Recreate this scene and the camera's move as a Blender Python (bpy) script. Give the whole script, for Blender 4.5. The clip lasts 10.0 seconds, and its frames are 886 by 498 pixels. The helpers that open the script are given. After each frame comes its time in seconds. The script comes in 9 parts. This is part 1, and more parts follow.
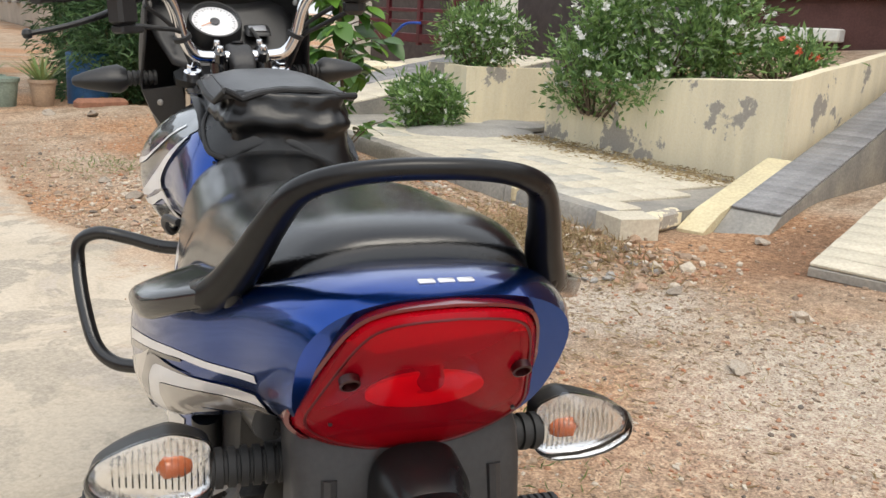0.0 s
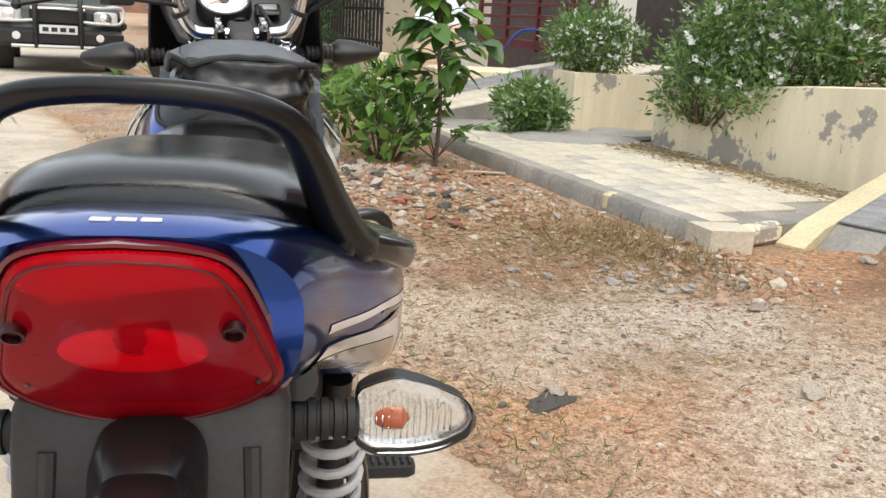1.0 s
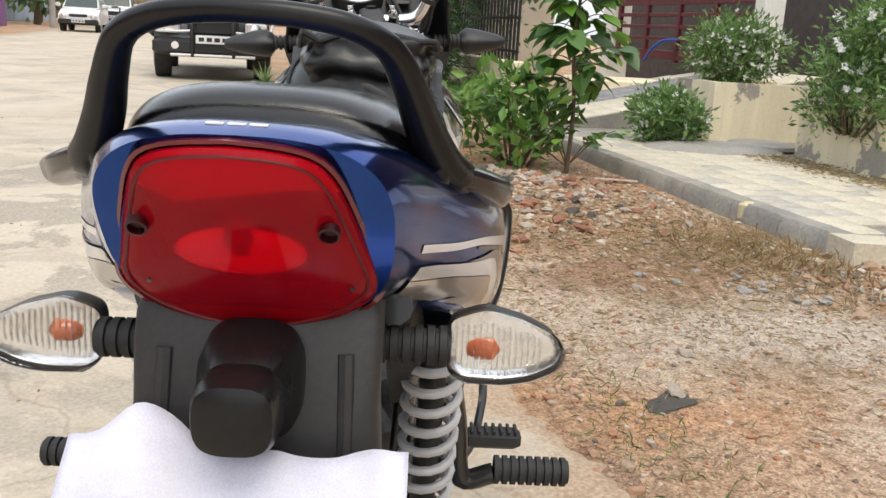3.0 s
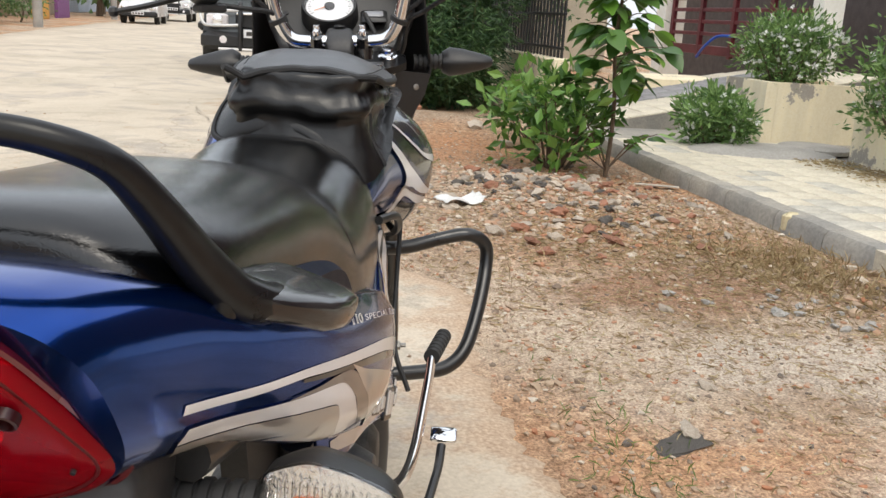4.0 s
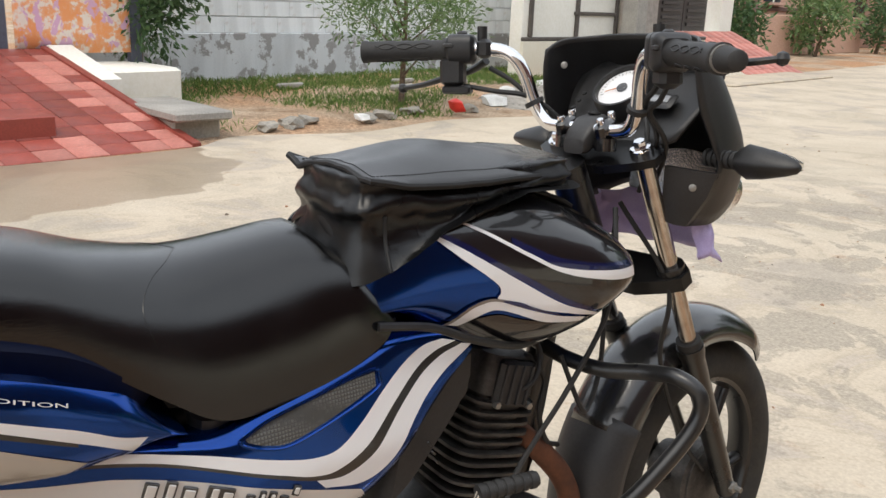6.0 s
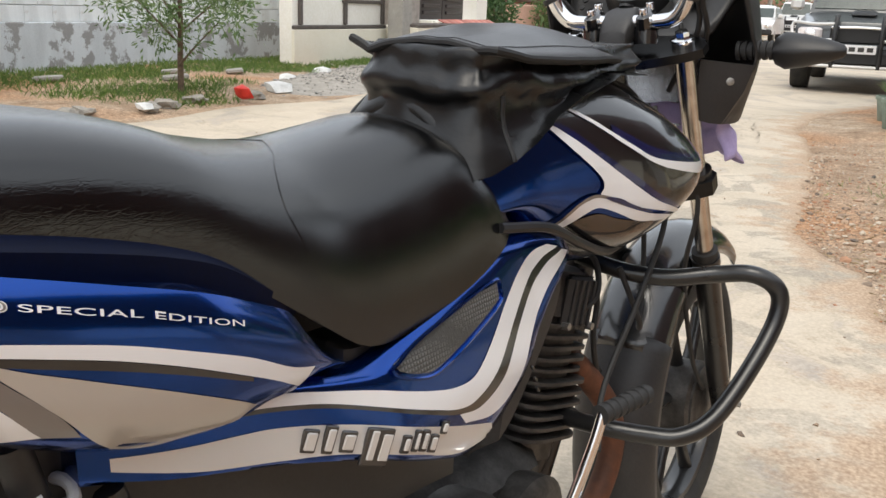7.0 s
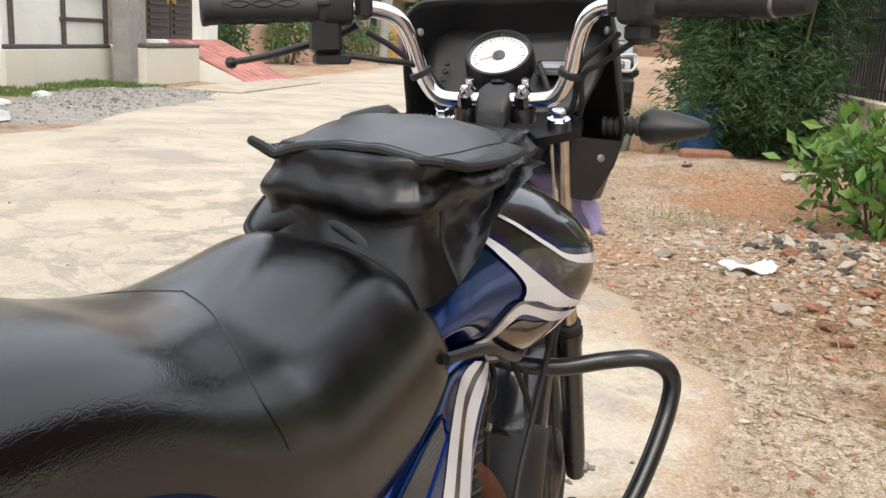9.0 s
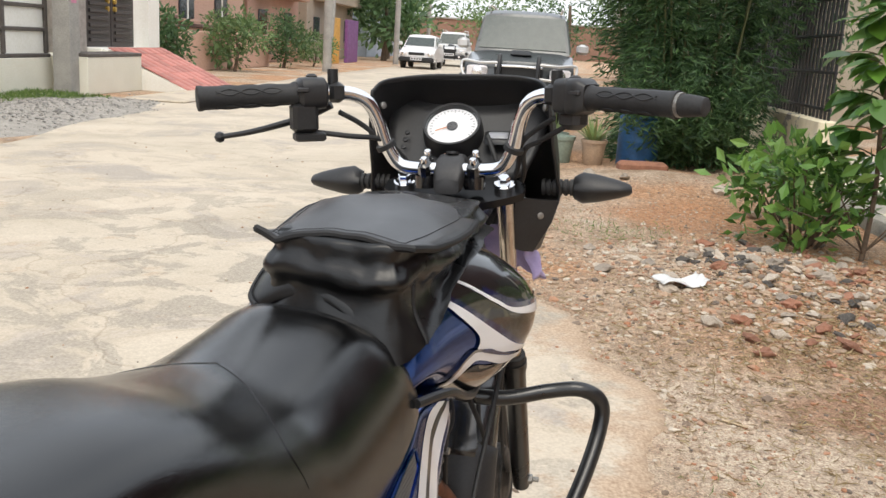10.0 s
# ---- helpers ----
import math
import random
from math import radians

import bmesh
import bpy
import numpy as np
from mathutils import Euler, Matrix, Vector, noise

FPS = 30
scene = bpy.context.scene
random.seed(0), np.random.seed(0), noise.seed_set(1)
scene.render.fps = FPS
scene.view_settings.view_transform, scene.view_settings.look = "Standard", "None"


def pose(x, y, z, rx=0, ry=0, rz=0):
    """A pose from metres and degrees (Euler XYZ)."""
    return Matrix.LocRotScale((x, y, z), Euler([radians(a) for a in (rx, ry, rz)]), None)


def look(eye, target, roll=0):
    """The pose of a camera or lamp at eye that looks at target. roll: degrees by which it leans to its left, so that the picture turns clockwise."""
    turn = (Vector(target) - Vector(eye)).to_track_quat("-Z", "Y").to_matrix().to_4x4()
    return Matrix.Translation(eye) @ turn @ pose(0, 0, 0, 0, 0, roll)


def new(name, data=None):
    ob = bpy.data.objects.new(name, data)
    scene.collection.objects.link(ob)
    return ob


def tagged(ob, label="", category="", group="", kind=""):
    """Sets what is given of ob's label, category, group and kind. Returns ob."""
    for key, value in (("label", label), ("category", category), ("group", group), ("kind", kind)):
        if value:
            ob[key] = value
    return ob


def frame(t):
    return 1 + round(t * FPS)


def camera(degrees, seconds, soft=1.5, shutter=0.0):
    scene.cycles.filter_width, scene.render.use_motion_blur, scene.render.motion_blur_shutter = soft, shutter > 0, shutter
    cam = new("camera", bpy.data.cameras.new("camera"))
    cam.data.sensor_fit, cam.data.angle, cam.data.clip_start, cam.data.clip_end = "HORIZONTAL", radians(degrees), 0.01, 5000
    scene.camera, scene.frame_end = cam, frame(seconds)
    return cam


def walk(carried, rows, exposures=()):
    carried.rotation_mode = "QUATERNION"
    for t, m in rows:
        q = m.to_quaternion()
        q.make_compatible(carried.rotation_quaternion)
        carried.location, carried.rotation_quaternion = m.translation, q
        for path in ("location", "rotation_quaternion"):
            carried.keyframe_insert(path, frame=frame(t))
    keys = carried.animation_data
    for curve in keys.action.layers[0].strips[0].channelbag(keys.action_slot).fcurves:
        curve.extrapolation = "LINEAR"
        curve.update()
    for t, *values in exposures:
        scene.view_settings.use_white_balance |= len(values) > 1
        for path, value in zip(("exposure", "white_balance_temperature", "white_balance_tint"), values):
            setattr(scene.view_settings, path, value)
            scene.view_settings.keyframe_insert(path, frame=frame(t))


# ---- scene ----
from mathutils.bvhtree import BVHTree

cam = camera(52.7, 10.0)
PATH = [
    (0, (0.062, -0.108, 1.089), (-0.014, 1.828, 0.592), 3.0),
    (0.5, (0.2, -0.073, 1.076), (0.095, 1.864, 0.591), 3.4),
    (1, (0.285, 0.003, 1.043), (-0.065, 1.911, 0.553), 3.4),
    (1.5, (0.284, -0.013, 1.057), (-0.336, 1.824, 0.566), 3.2),
    (2, (0.284, -0.023, 1.043), (-0.361, 1.806, 0.557), 3.2),
    (2.5, (0.295, -0.03, 1.013), (-0.348, 1.802, 0.531), 3.3),
    (2.7, (0.302, -0.031, 0.999), (-0.333, 1.804, 0.52), 3.3),
    (3.8, (0.392, 0.062, 0.993), (-0.266, 1.89, 0.518), 3.0),
    (4, (0.404, 0.174, 1.056), (-0.341, 1.961, 0.553), 3.4),
    (4.5, (0.596, 0.373, 1.092), (-0.663, 1.834, 0.56), 3.1),
    (5, (0.708, 0.699, 1.123), (-0.766, 1.94, 0.588), 3.0),
    (5.5, (0.8, 0.954, 1.164), (-0.895, 1.867, 0.623), 2.8),
    (6, (0.93, 1.029, 1.196), (-0.94, 1.486, 0.653), 2.5),
    (6.2, (0.941, 0.988, 1.178), (-0.939, 1.405, 0.636), 2.6),
    (7.3, (0.501, 0.612, 0.975), (-1.064, 1.747, 0.464), 2.6),
    (7.5, (0.418, 0.585, 0.963), (-1.119, 1.762, 0.463), 3.0),
    (8, (0.370, 0.578, 0.959), (-1.163, 1.764, 0.466), 2.4),
    (8.5, (0.383, 0.613, 1.007), (-1.052, 1.922, 0.535), 2.9),
    (9, (0.419, 0.622, 1.085), (-0.916, 2.037, 0.623), 3.3),
    (9.5, (0.455, 0.568, 1.145), (-0.817, 2.043, 0.691), 3.5),
    (10, (0.517, 0.468, 1.201), (-0.728, 1.968, 0.753), 3.6),
]
walk(cam, [(t, look(eye, target, roll)) for t, eye, target, roll in PATH], exposures=[(t, e, 6950.0, 7.0) for t, e in ((0.0, 0.84), (1.0, 0.95), (2.5, 0.86), (4.0, 0.84), (4.5, 0.92), (5.5, 0.82), (6.2, 0.74), (7.3, 0.94), (8.0, 1.10), (9.0, 0.98), (10.0, 0.88))])

# ---- light ----
SUN_EL, SUN_AZ = radians(62), radians(138)   # azimuth clockwise from +y
world = bpy.data.worlds.new("sky_world")
scene.world = world
world.use_nodes = True
nt = world.node_tree
sky = nt.nodes.new("ShaderNodeTexSky")
sky.sky_type = 'NISHITA'
sky.sun_disc = False
sky.sun_elevation, sky.sun_rotation = SUN_EL, SUN_AZ
sky.air_density, sky.dust_density, sky.ozone_density = 1.0, 4.0, 1.2
bg = nt.nodes["Background"]
bg.inputs["Strength"].default_value = 0.15
sky_dir = nt.nodes.new("ShaderNodeTexCoord")
cloud = nt.nodes.new("ShaderNodeTexNoise")
cloud.inputs["Scale"].default_value, cloud.inputs["Detail"].default_value = 2.2, 5.0
nt.links.new(sky_dir.outputs["Generated"], cloud.inputs["Vector"])
cloud_tone = nt.nodes.new("ShaderNodeValToRGB")
cloud_tone.color_ramp.elements[0].position, cloud_tone.color_ramp.elements[0].color = 0.35, (0.66, 0.71, 0.82, 1)
cloud_tone.color_ramp.elements[1].position, cloud_tone.color_ramp.elements[1].color = 0.65, (0.93, 0.98, 1.08, 1)
nt.links.new(cloud.outputs["Fac"], cloud_tone.inputs["Fac"])
lift = nt.nodes.new("ShaderNodeVectorMath")
lift.operation = 'SCALE'
lift.inputs["Scale"].default_value = 7.0
nt.links.new(cloud_tone.outputs["Color"], lift.inputs[0])
cover = nt.nodes.new("ShaderNodeMix")
cover.data_type = 'RGBA'
cover.inputs[0].default_value = 0.7
nt.links.new(sky.outputs["Color"], cover.inputs[6])
nt.links.new(lift.outputs[0], cover.inputs[7])
nt.links.new(cover.outputs[2], bg.inputs["Color"])
sun_data = bpy.data.lights.new("sun", 'SUN')
sun_data.energy, sun_data.angle, sun_data.color = 0.6, radians(28), (1.0, 0.98, 0.95)
sun = new("sun", sun_data)
sx, sy = math.sin(SUN_AZ) * math.cos(SUN_EL), math.cos(SUN_AZ) * math.cos(SUN_EL)
sun.matrix_world = look((sx * 40, sy * 40, 40 * math.sin(SUN_EL)), (0, 0, 0))

# ---- frames of reference: the street (x across, y along it) and the bike (x right, y ahead) ----
STREET = pose(0, 0, 0, 0, 0, 34.0)
BIKE = pose(-0.087, 0.758, 0, 0, 0, 21.1)
RAKE = 25.8
STEER = (Matrix.Translation((0, 0.913, 0.975)) @ Matrix.Rotation(radians(8), 4, Vector((0, -math.sin(radians(RAKE)), math.cos(radians(RAKE)))))
         @ Matrix.Translation((0, -0.913, -0.975)))
# ---- materials ----
def nodes_of(name):
    m = bpy.data.materials.new(name)
    m.use_nodes = True
    t = m.node_tree
    return m, t, t.nodes["Principled BSDF"]


def coords(t, kind="Object", scale=(1, 1, 1)):
    c = t.nodes.new("ShaderNodeTexCoord")
    p = t.nodes.new("ShaderNodeMapping")
    p.inputs["Scale"].default_value = scale
    t.links.new(c.outputs[kind], p.inputs["Vector"])
    return p.outputs["Vector"]


def noise_node(t, vec, scale, detail=4.0, rough=0.55, distort=0.0):
    n = t.nodes.new("ShaderNodeTexNoise")
    n.inputs["Scale"].default_value, n.inputs["Detail"].default_value = scale, detail
    n.inputs["Roughness"].default_value, n.inputs["Distortion"].default_value = rough, distort
    t.links.new(vec, n.inputs["Vector"])
    return n.outputs["Fac"]


def ramp(t, fac, stops):
    r = t.nodes.new("ShaderNodeValToRGB")
    els = r.color_ramp.elements
    while len(els) < len(stops):
        els.new(0.5)
    for e, (p, c) in zip(els, stops):
        e.position = p
        e.color = (*c, 1) if len(c) == 3 else c
    t.links.new(fac, r.inputs["Fac"])
    return r.outputs["Color"]


def mixc(t, fac, a, b, mode='MIX'):
    m = t.nodes.new("ShaderNodeMix")
    m.data_type, m.blend_type = 'RGBA', mode
    for sock, v in ((m.inputs[0], fac), (m.inputs[6], a), (m.inputs[7], b)):
        if isinstance(v, (int, float)):
            sock.default_value = v
        elif isinstance(v, (tuple, list)):
            sock.default_value = (*v, 1) if len(v) == 3 else v
        else:
            t.links.new(v, sock)
    return m.outputs[2]


def bump(t, bsdf, height, strength=0.3, dist=0.01):
    b = t.nodes.new("ShaderNodeBump")
    b.inputs["Strength"].default_value, b.inputs["Distance"].default_value = strength, dist
    t.links.new(height, b.inputs["Height"])
    t.links.new(b.outputs["Normal"], bsdf.inputs["Normal"])


def surface(name, a, b=None, rough=0.6, metal=0.0, scale=8.0, fine=60.0, relief=0.2, depth=0.004, coat=0.0, rough_var=0.1, vary=0.0, kind="Object", spec=0.5):
    """A worn surface: two colours mixed by coarse noise, fine grain, uneven gloss and relief."""
    b = b or tuple(c * 0.72 for c in a)
    m, t, p = nodes_of(name)
    v = coords(t, kind)
    big, small = noise_node(t, v, scale, 5), noise_node(t, v, fine, 3)
    col = mixc(t, ramp(t, big, [(0.35, (0, 0, 0)), (0.65, (1, 1, 1))]), a, b)
    col = mixc(t, 0.25, col, ramp(t, small, [(0.3, (0.25, 0.25, 0.25)), (0.7, (0.9, 0.9, 0.9))]), 'OVERLAY')
    if vary:
        o = t.nodes.new("ShaderNodeObjectInfo")
        hsv = t.nodes.new("ShaderNodeHueSaturation")
        mr = t.nodes.new("ShaderNodeMapRange")
        mr.inputs[3].default_value, mr.inputs[4].default_value = 1 - vary, 1 + vary
        t.links.new(o.outputs["Random"], mr.inputs[0])
        t.links.new(mr.outputs[0], hsv.inputs["Value"])
        t.links.new(col, hsv.inputs["Color"])
        col = hsv.outputs["Color"]
    t.links.new(col, p.inputs["Base Color"])
    r = t.nodes.new("ShaderNodeMapRange")
    r.inputs[3].default_value, r.inputs[4].default_value = max(0.02, rough - rough_var), min(1, rough + rough_var)
    t.links.new(big, r.inputs[0])
    t.links.new(r.outputs[0], p.inputs["Roughness"])
    p.inputs["Metallic"].default_value = metal
    p.inputs["Coat Weight"].default_value = coat
    p.inputs["Coat Roughness"].default_value = 0.04
    p.inputs["Specular IOR Level"].default_value = spec
    if relief:
        bump(t, p, mixc(t, 0.5, big, small), relief, depth)
    return m


def glass(name, color, rough=0.03, gloss=1.0):
    """A thin clear or tinted cover: light passes straight through, with a gloss that grows towards the rim."""
    m, t, p = nodes_of(name)
    out = t.nodes["Material Output"]
    tr, gl, mx, fr = (t.nodes.new(k) for k in ("ShaderNodeBsdfTransparent", "ShaderNodeBsdfGlossy", "ShaderNodeMixShader", "ShaderNodeFresnel"))
    tr.inputs["Color"].default_value = (*color, 1)
    gl.inputs["Roughness"].default_value = rough
    gl.inputs["Color"].default_value = (gloss, gloss, gloss, 1)
    fr.inputs["IOR"].default_value = 1.5
    t.links.new(fr.outputs[0], mx.inputs[0])
    t.links.new(tr.outputs[0], mx.inputs[1])
    t.links.new(gl.outputs[0], mx.inputs[2])
    t.links.new(mx.outputs[0], out.inputs["Surface"])
    t.nodes.remove(p)
    return m


def leather(name, col, rough, grain, fold, crease=0.5, spec=0.6, sheen=0.15, rear=None):
    """Leatherette: fine grain, long shallow creases in patches, soft folds, dust."""
    m, t, p = nodes_of(name)
    v = coords(t)
    w = noise_node(t, coords(t, "Object", (14, 5, 22)), 3.0, 6, 0.6, 0.8)
    g = t.nodes.new("ShaderNodeTexVoronoi")
    g.inputs["Scale"].default_value = grain
    t.links.new(v, g.inputs["Vector"])
    # creases: the cell borders of a stretched, warped pattern
    n3, warp, c = t.nodes.new("ShaderNodeTexNoise"), t.nodes.new("ShaderNodeVectorMath"), t.nodes.new("ShaderNodeTexVoronoi")
    n3.inputs["Scale"].default_value, n3.inputs["Detail"].default_value = 3.0, 5
    sv = coords(t, "Object", (24, 9, 30))
    t.links.new(sv, n3.inputs["Vector"])
    warp.operation = 'MULTIPLY_ADD'
    t.links.new(n3.outputs["Color"], warp.inputs[0])
    warp.inputs[1].default_value = (0.55, 0.55, 0.55)
    t.links.new(sv, warp.inputs[2])
    c.feature = 'DISTANCE_TO_EDGE'
    c.inputs["Scale"].default_value = 8.0
    t.links.new(warp.outputs[0], c.inputs["Vector"])
    line = ramp(t, c.outputs["Distance"], [(0.0, (0, 0, 0)), (0.12, (1, 1, 1))])
    where = ramp(t, noise_node(t, coords(t, "Object", (4, 3, 9)), 1.6, 3), [(0.50, (0, 0, 0)), (0.64, (1, 1, 1))])
    if rear is not None:
        # the creases keep to the part that is sat on, behind this y
        cut, sep = t.nodes.new("ShaderNodeMapRange"), t.nodes.new("ShaderNodeSeparateXYZ")
        t.links.new(v, sep.inputs[0])
        t.links.new(sep.outputs["Y"], cut.inputs[0])
        cut.inputs[1].default_value, cut.inputs[2].default_value = rear + 0.12, rear
        where = mixc(t, cut.outputs[0], (0, 0, 0), ramp(t, noise_node(t, coords(t, "Object", (4, 3, 9)), 1.6, 3), [(0.30, (0, 0, 0)), (0.60, (1, 1, 1))]))
    line = mixc(t, where, (1, 1, 1), line)
    dust = noise_node(t, v, 9, 4)
    t.links.new(mixc(t, ramp(t, dust, [(0.45, (0, 0, 0)), (0.75, (1, 1, 1))]), col, tuple(k * 1.6 + 0.0015 for k in col)), p.inputs["Base Color"])
    t.links.new(ramp(t, dust, [(0.3, (rough - 0.06,) * 3), (0.7, (rough + 0.08,) * 3)]), p.inputs["Roughness"])
    p.inputs["Specular IOR Level"].default_value = spec
    p.inputs["Sheen Weight"].default_value, p.inputs["Sheen Roughness"].default_value = sheen, 0.35
    last = None
    for height, strength, dist in ((g.outputs["Distance"], 0.12, 0.0005), (w, fold, 0.004), (line, crease, 0.0012)):
        b = t.nodes.new("ShaderNodeBump")
        b.inputs["Strength"].default_value, b.inputs["Distance"].default_value = strength, dist
        t.links.new(height, b.inputs["Height"])
        if last:
            t.links.new(last.outputs["Normal"], b.inputs["Normal"])
        last = b
    t.links.new(last.outputs["Normal"], p.inputs["Normal"])
    return m


def paint(name, col, metal=0.35, rough=0.3, dust=0.10, coat=1.0):
    """Glossy motorcycle paint with flakes, under clear coat, with faint dust."""
    m, t, p = nodes_of(name)
    v = coords(t)
    d = noise_node(t, v, 5, 6, 0.65)
    t.links.new(mixc(t, ramp(t, d, [(0.5, (0, 0, 0)), (0.85, (dust, dust, dust))]), col, (0.35, 0.32, 0.28)), p.inputs["Base Color"])
    p.inputs["Metallic"].default_value, p.inputs["Roughness"].default_value = metal, rough
    p.inputs["Coat Weight"].default_value = coat
    t.links.new(ramp(t, d, [(0.4, (0.02,) * 3), (0.8, (0.09,) * 3)]), p.inputs["Coat Roughness"])
    return m


BLUE = paint("blue_paint", (0.0004, 0.046, 0.26), 0.95, 0.17, 0.01, 0.5)
DEEP_BLUE = paint("dark_blue_paint", (0.003, 0.010, 0.085), 0.4, 0.25)
# Blue paint darkened to near black for the shade under the seat.
SHADOW_BLUE = surface("shaded_blue_paint", (0.0012, 0.003, 0.014), (0.0016, 0.004, 0.018), 0.5, scale=20, fine=300, relief=0.1, depth=0.001, spec=0.12)
GLOSS_BLACK = paint("gloss_black_paint", (0.005, 0.005, 0.006), 0.0, 0.25, 0.015)
SILVER = paint("silver_decal", (0.62, 0.61, 0.60), 0.25, 0.35)
WHITE_DECAL = paint("white_decal", (0.78, 0.78, 0.80), 0.0, 0.35)
BEIGE_DECAL = paint("warm_grey_decal", (0.44, 0.40, 0.36), 0.2, 0.35)
BROWN_DECAL = paint("brown_grey_decal", (0.17, 0.15, 0.14), 0.2, 0.35)
BLACK_DECAL = paint("black_decal", (0.008, 0.008, 0.009), 0.0, 0.35)
SEAT = leather("seat_leatherette", (0.0020, 0.0021, 0.0024), 0.17, 900, 0.02, 0.10, 0.68, 0.02, 0.05)
# Black leather with a lighter base, for the sky's sheen on the flap.
FLAP = leather("skylit_flap_leather", (0.030, 0.031, 0.034), 0.36, 1300, 0.05, 0.05, 0.7, 0.05)
BAG = leather("bag_leather", (0.0026, 0.0027, 0.0031), 0.28, 1300, 0.12, 0.10, 0.48, 0.04)
PIPING = surface("bag_piping", (0.008, 0.008, 0.009), rough=0.6, relief=0.1)
PLASTIC = surface("black_plastic", (0.014, 0.014, 0.015), (0.02, 0.02, 0.021), 0.45, scale=20, fine=300, relief=0.15, depth=0.001)
PLASTIC_GREY = surface("weathered_grey_black_plastic", (0.020, 0.020, 0.022), (0.032, 0.031, 0.031), 0.5, scale=9, fine=200, relief=0.15, depth=0.001)
RUBBER = surface("black_rubber", (0.016, 0.016, 0.017), (0.024, 0.024, 0.024), 0.65, scale=20, fine=200, relief=0.2, depth=0.001)
TYRE = surface("tyre_rubber", (0.018, 0.018, 0.018), (0.04, 0.036, 0.03), 0.8, scale=12, fine=120, relief=0.3, depth=0.002)
BLACK_STEEL = surface("black_powder_coat", (0.008, 0.008, 0.009), (0.014, 0.014, 0.014), 0.3, scale=15, fine=220, relief=0.08, depth=0.001, coat=0.25)
CHROME = surface("chrome", (0.82, 0.82, 0.83), (0.75, 0.75, 0.77), 0.07, 1.0, rough_var=0.03, relief=0.0)
FORK_STEEL = surface("fork_tube_steel", (0.62, 0.56, 0.50), (0.5, 0.44, 0.39), 0.2, 1.0, rough_var=0.05, relief=0.0)
ALLOY = surface("cast_aluminium", (0.42, 0.41, 0.39), (0.27, 0.26, 0.24), 0.5, 0.8, scale=25, fine=250, relief=0.3, depth=0.001)
DARK_ALLOY = surface("dirty_dark_alloy", (0.10, 0.095, 0.09), (0.045, 0.042, 0.04), 0.55, 0.6, scale=25, fine=250, relief=0.3, depth=0.001)
RUST = surface("rusty_pipe", (0.16, 0.06, 0.03), (0.08, 0.035, 0.022), 0.7, 0.3, scale=25, fine=200, relief=0.4, depth=0.001)
SPRING = surface("grey_spring_paint", (0.55, 0.55, 0.56), (0.42, 0.42, 0.43), 0.4, scale=30, relief=0.05)
def lamp_plastic(name, col, clear):
    """Coloured lamp plastic: part of the light passes through, part is scattered in its depth, under a glossy skin."""
    m, t, p = nodes_of(name)
    out = t.nodes["Material Output"]
    tr, mx = t.nodes.new("ShaderNodeBsdfTransparent"), t.nodes.new("ShaderNodeMixShader")
    tr.inputs["Color"].default_value = (*col, 1)
    p.inputs["Base Color"].default_value = (*col, 1)
    p.inputs["Roughness"].default_value = 0.09
    d = noise_node(t, coords(t), 14, 5)
    t.links.new(ramp(t, d, [(0.4, (0.05,) * 3), (0.75, (0.2,) * 3)]), p.inputs["Roughness"])
    mx.inputs[0].default_value = 1 - clear
    t.links.new(tr.outputs[0], mx.inputs[1])
    t.links.new(p.outputs[0], mx.inputs[2])
    t.links.new(mx.outputs[0], out.inputs["Surface"])
    return m


RED_GLASS = lamp_plastic("red_lamp_plastic", (0.90, 0.010, 0.035), 0.72)
CLEAR = glass("clear_lens_glass", (0.95, 0.95, 0.94), 0.03)
ORANGE = surface("orange_bulb_glass", (0.55, 0.13, 0.04), (0.45, 0.09, 0.02), 0.2, relief=0, coat=0.5)
REFLECTOR = surface("lamp_reflector", (0.95, 0.95, 0.96), (0.88, 0.88, 0.90), 0.16, 0.95, scale=60, fine=260, relief=0.5, depth=0.003)
RAIL_BLACK = surface("rail_black_paint", (0.007, 0.007, 0.008), (0.012, 0.012, 0.012), 0.30, scale=15, fine=160, relief=0.08, depth=0.001, coat=0.05, spec=0.3)
RAIL_PAD = surface("rail_pad_paint", (0.010, 0.010, 0.011), (0.018, 0.018, 0.018), 0.22, scale=15, fine=160, relief=0.05, depth=0.001, coat=0.5, spec=0.7)
LAMP_WHITE = surface("lamp_inner_white", (0.85, 0.80, 0.80), (0.75, 0.70, 0.70), 0.4, relief=0.0)
DIAL = surface("dial_face", (0.90, 0.90, 0.92), (0.84, 0.84, 0.87), 0.4, relief=0.0, scale=15)
DIAL_MARK = surface("dial_mark", (0.25, 0.25, 0.27), rough=0.5, relief=0.0)
CLOTH_WHITE = surface("white_cloth", (0.72, 0.72, 0.82), (0.62, 0.62, 0.75), 0.9, scale=20, fine=700, relief=0.4, depth=0.001)
CLOTH_LILAC = surface("lilac_cloth", (0.52, 0.45, 0.72), (0.44, 0.37, 0.64), 0.9, scale=20, fine=700, relief=0.4, depth=0.001)
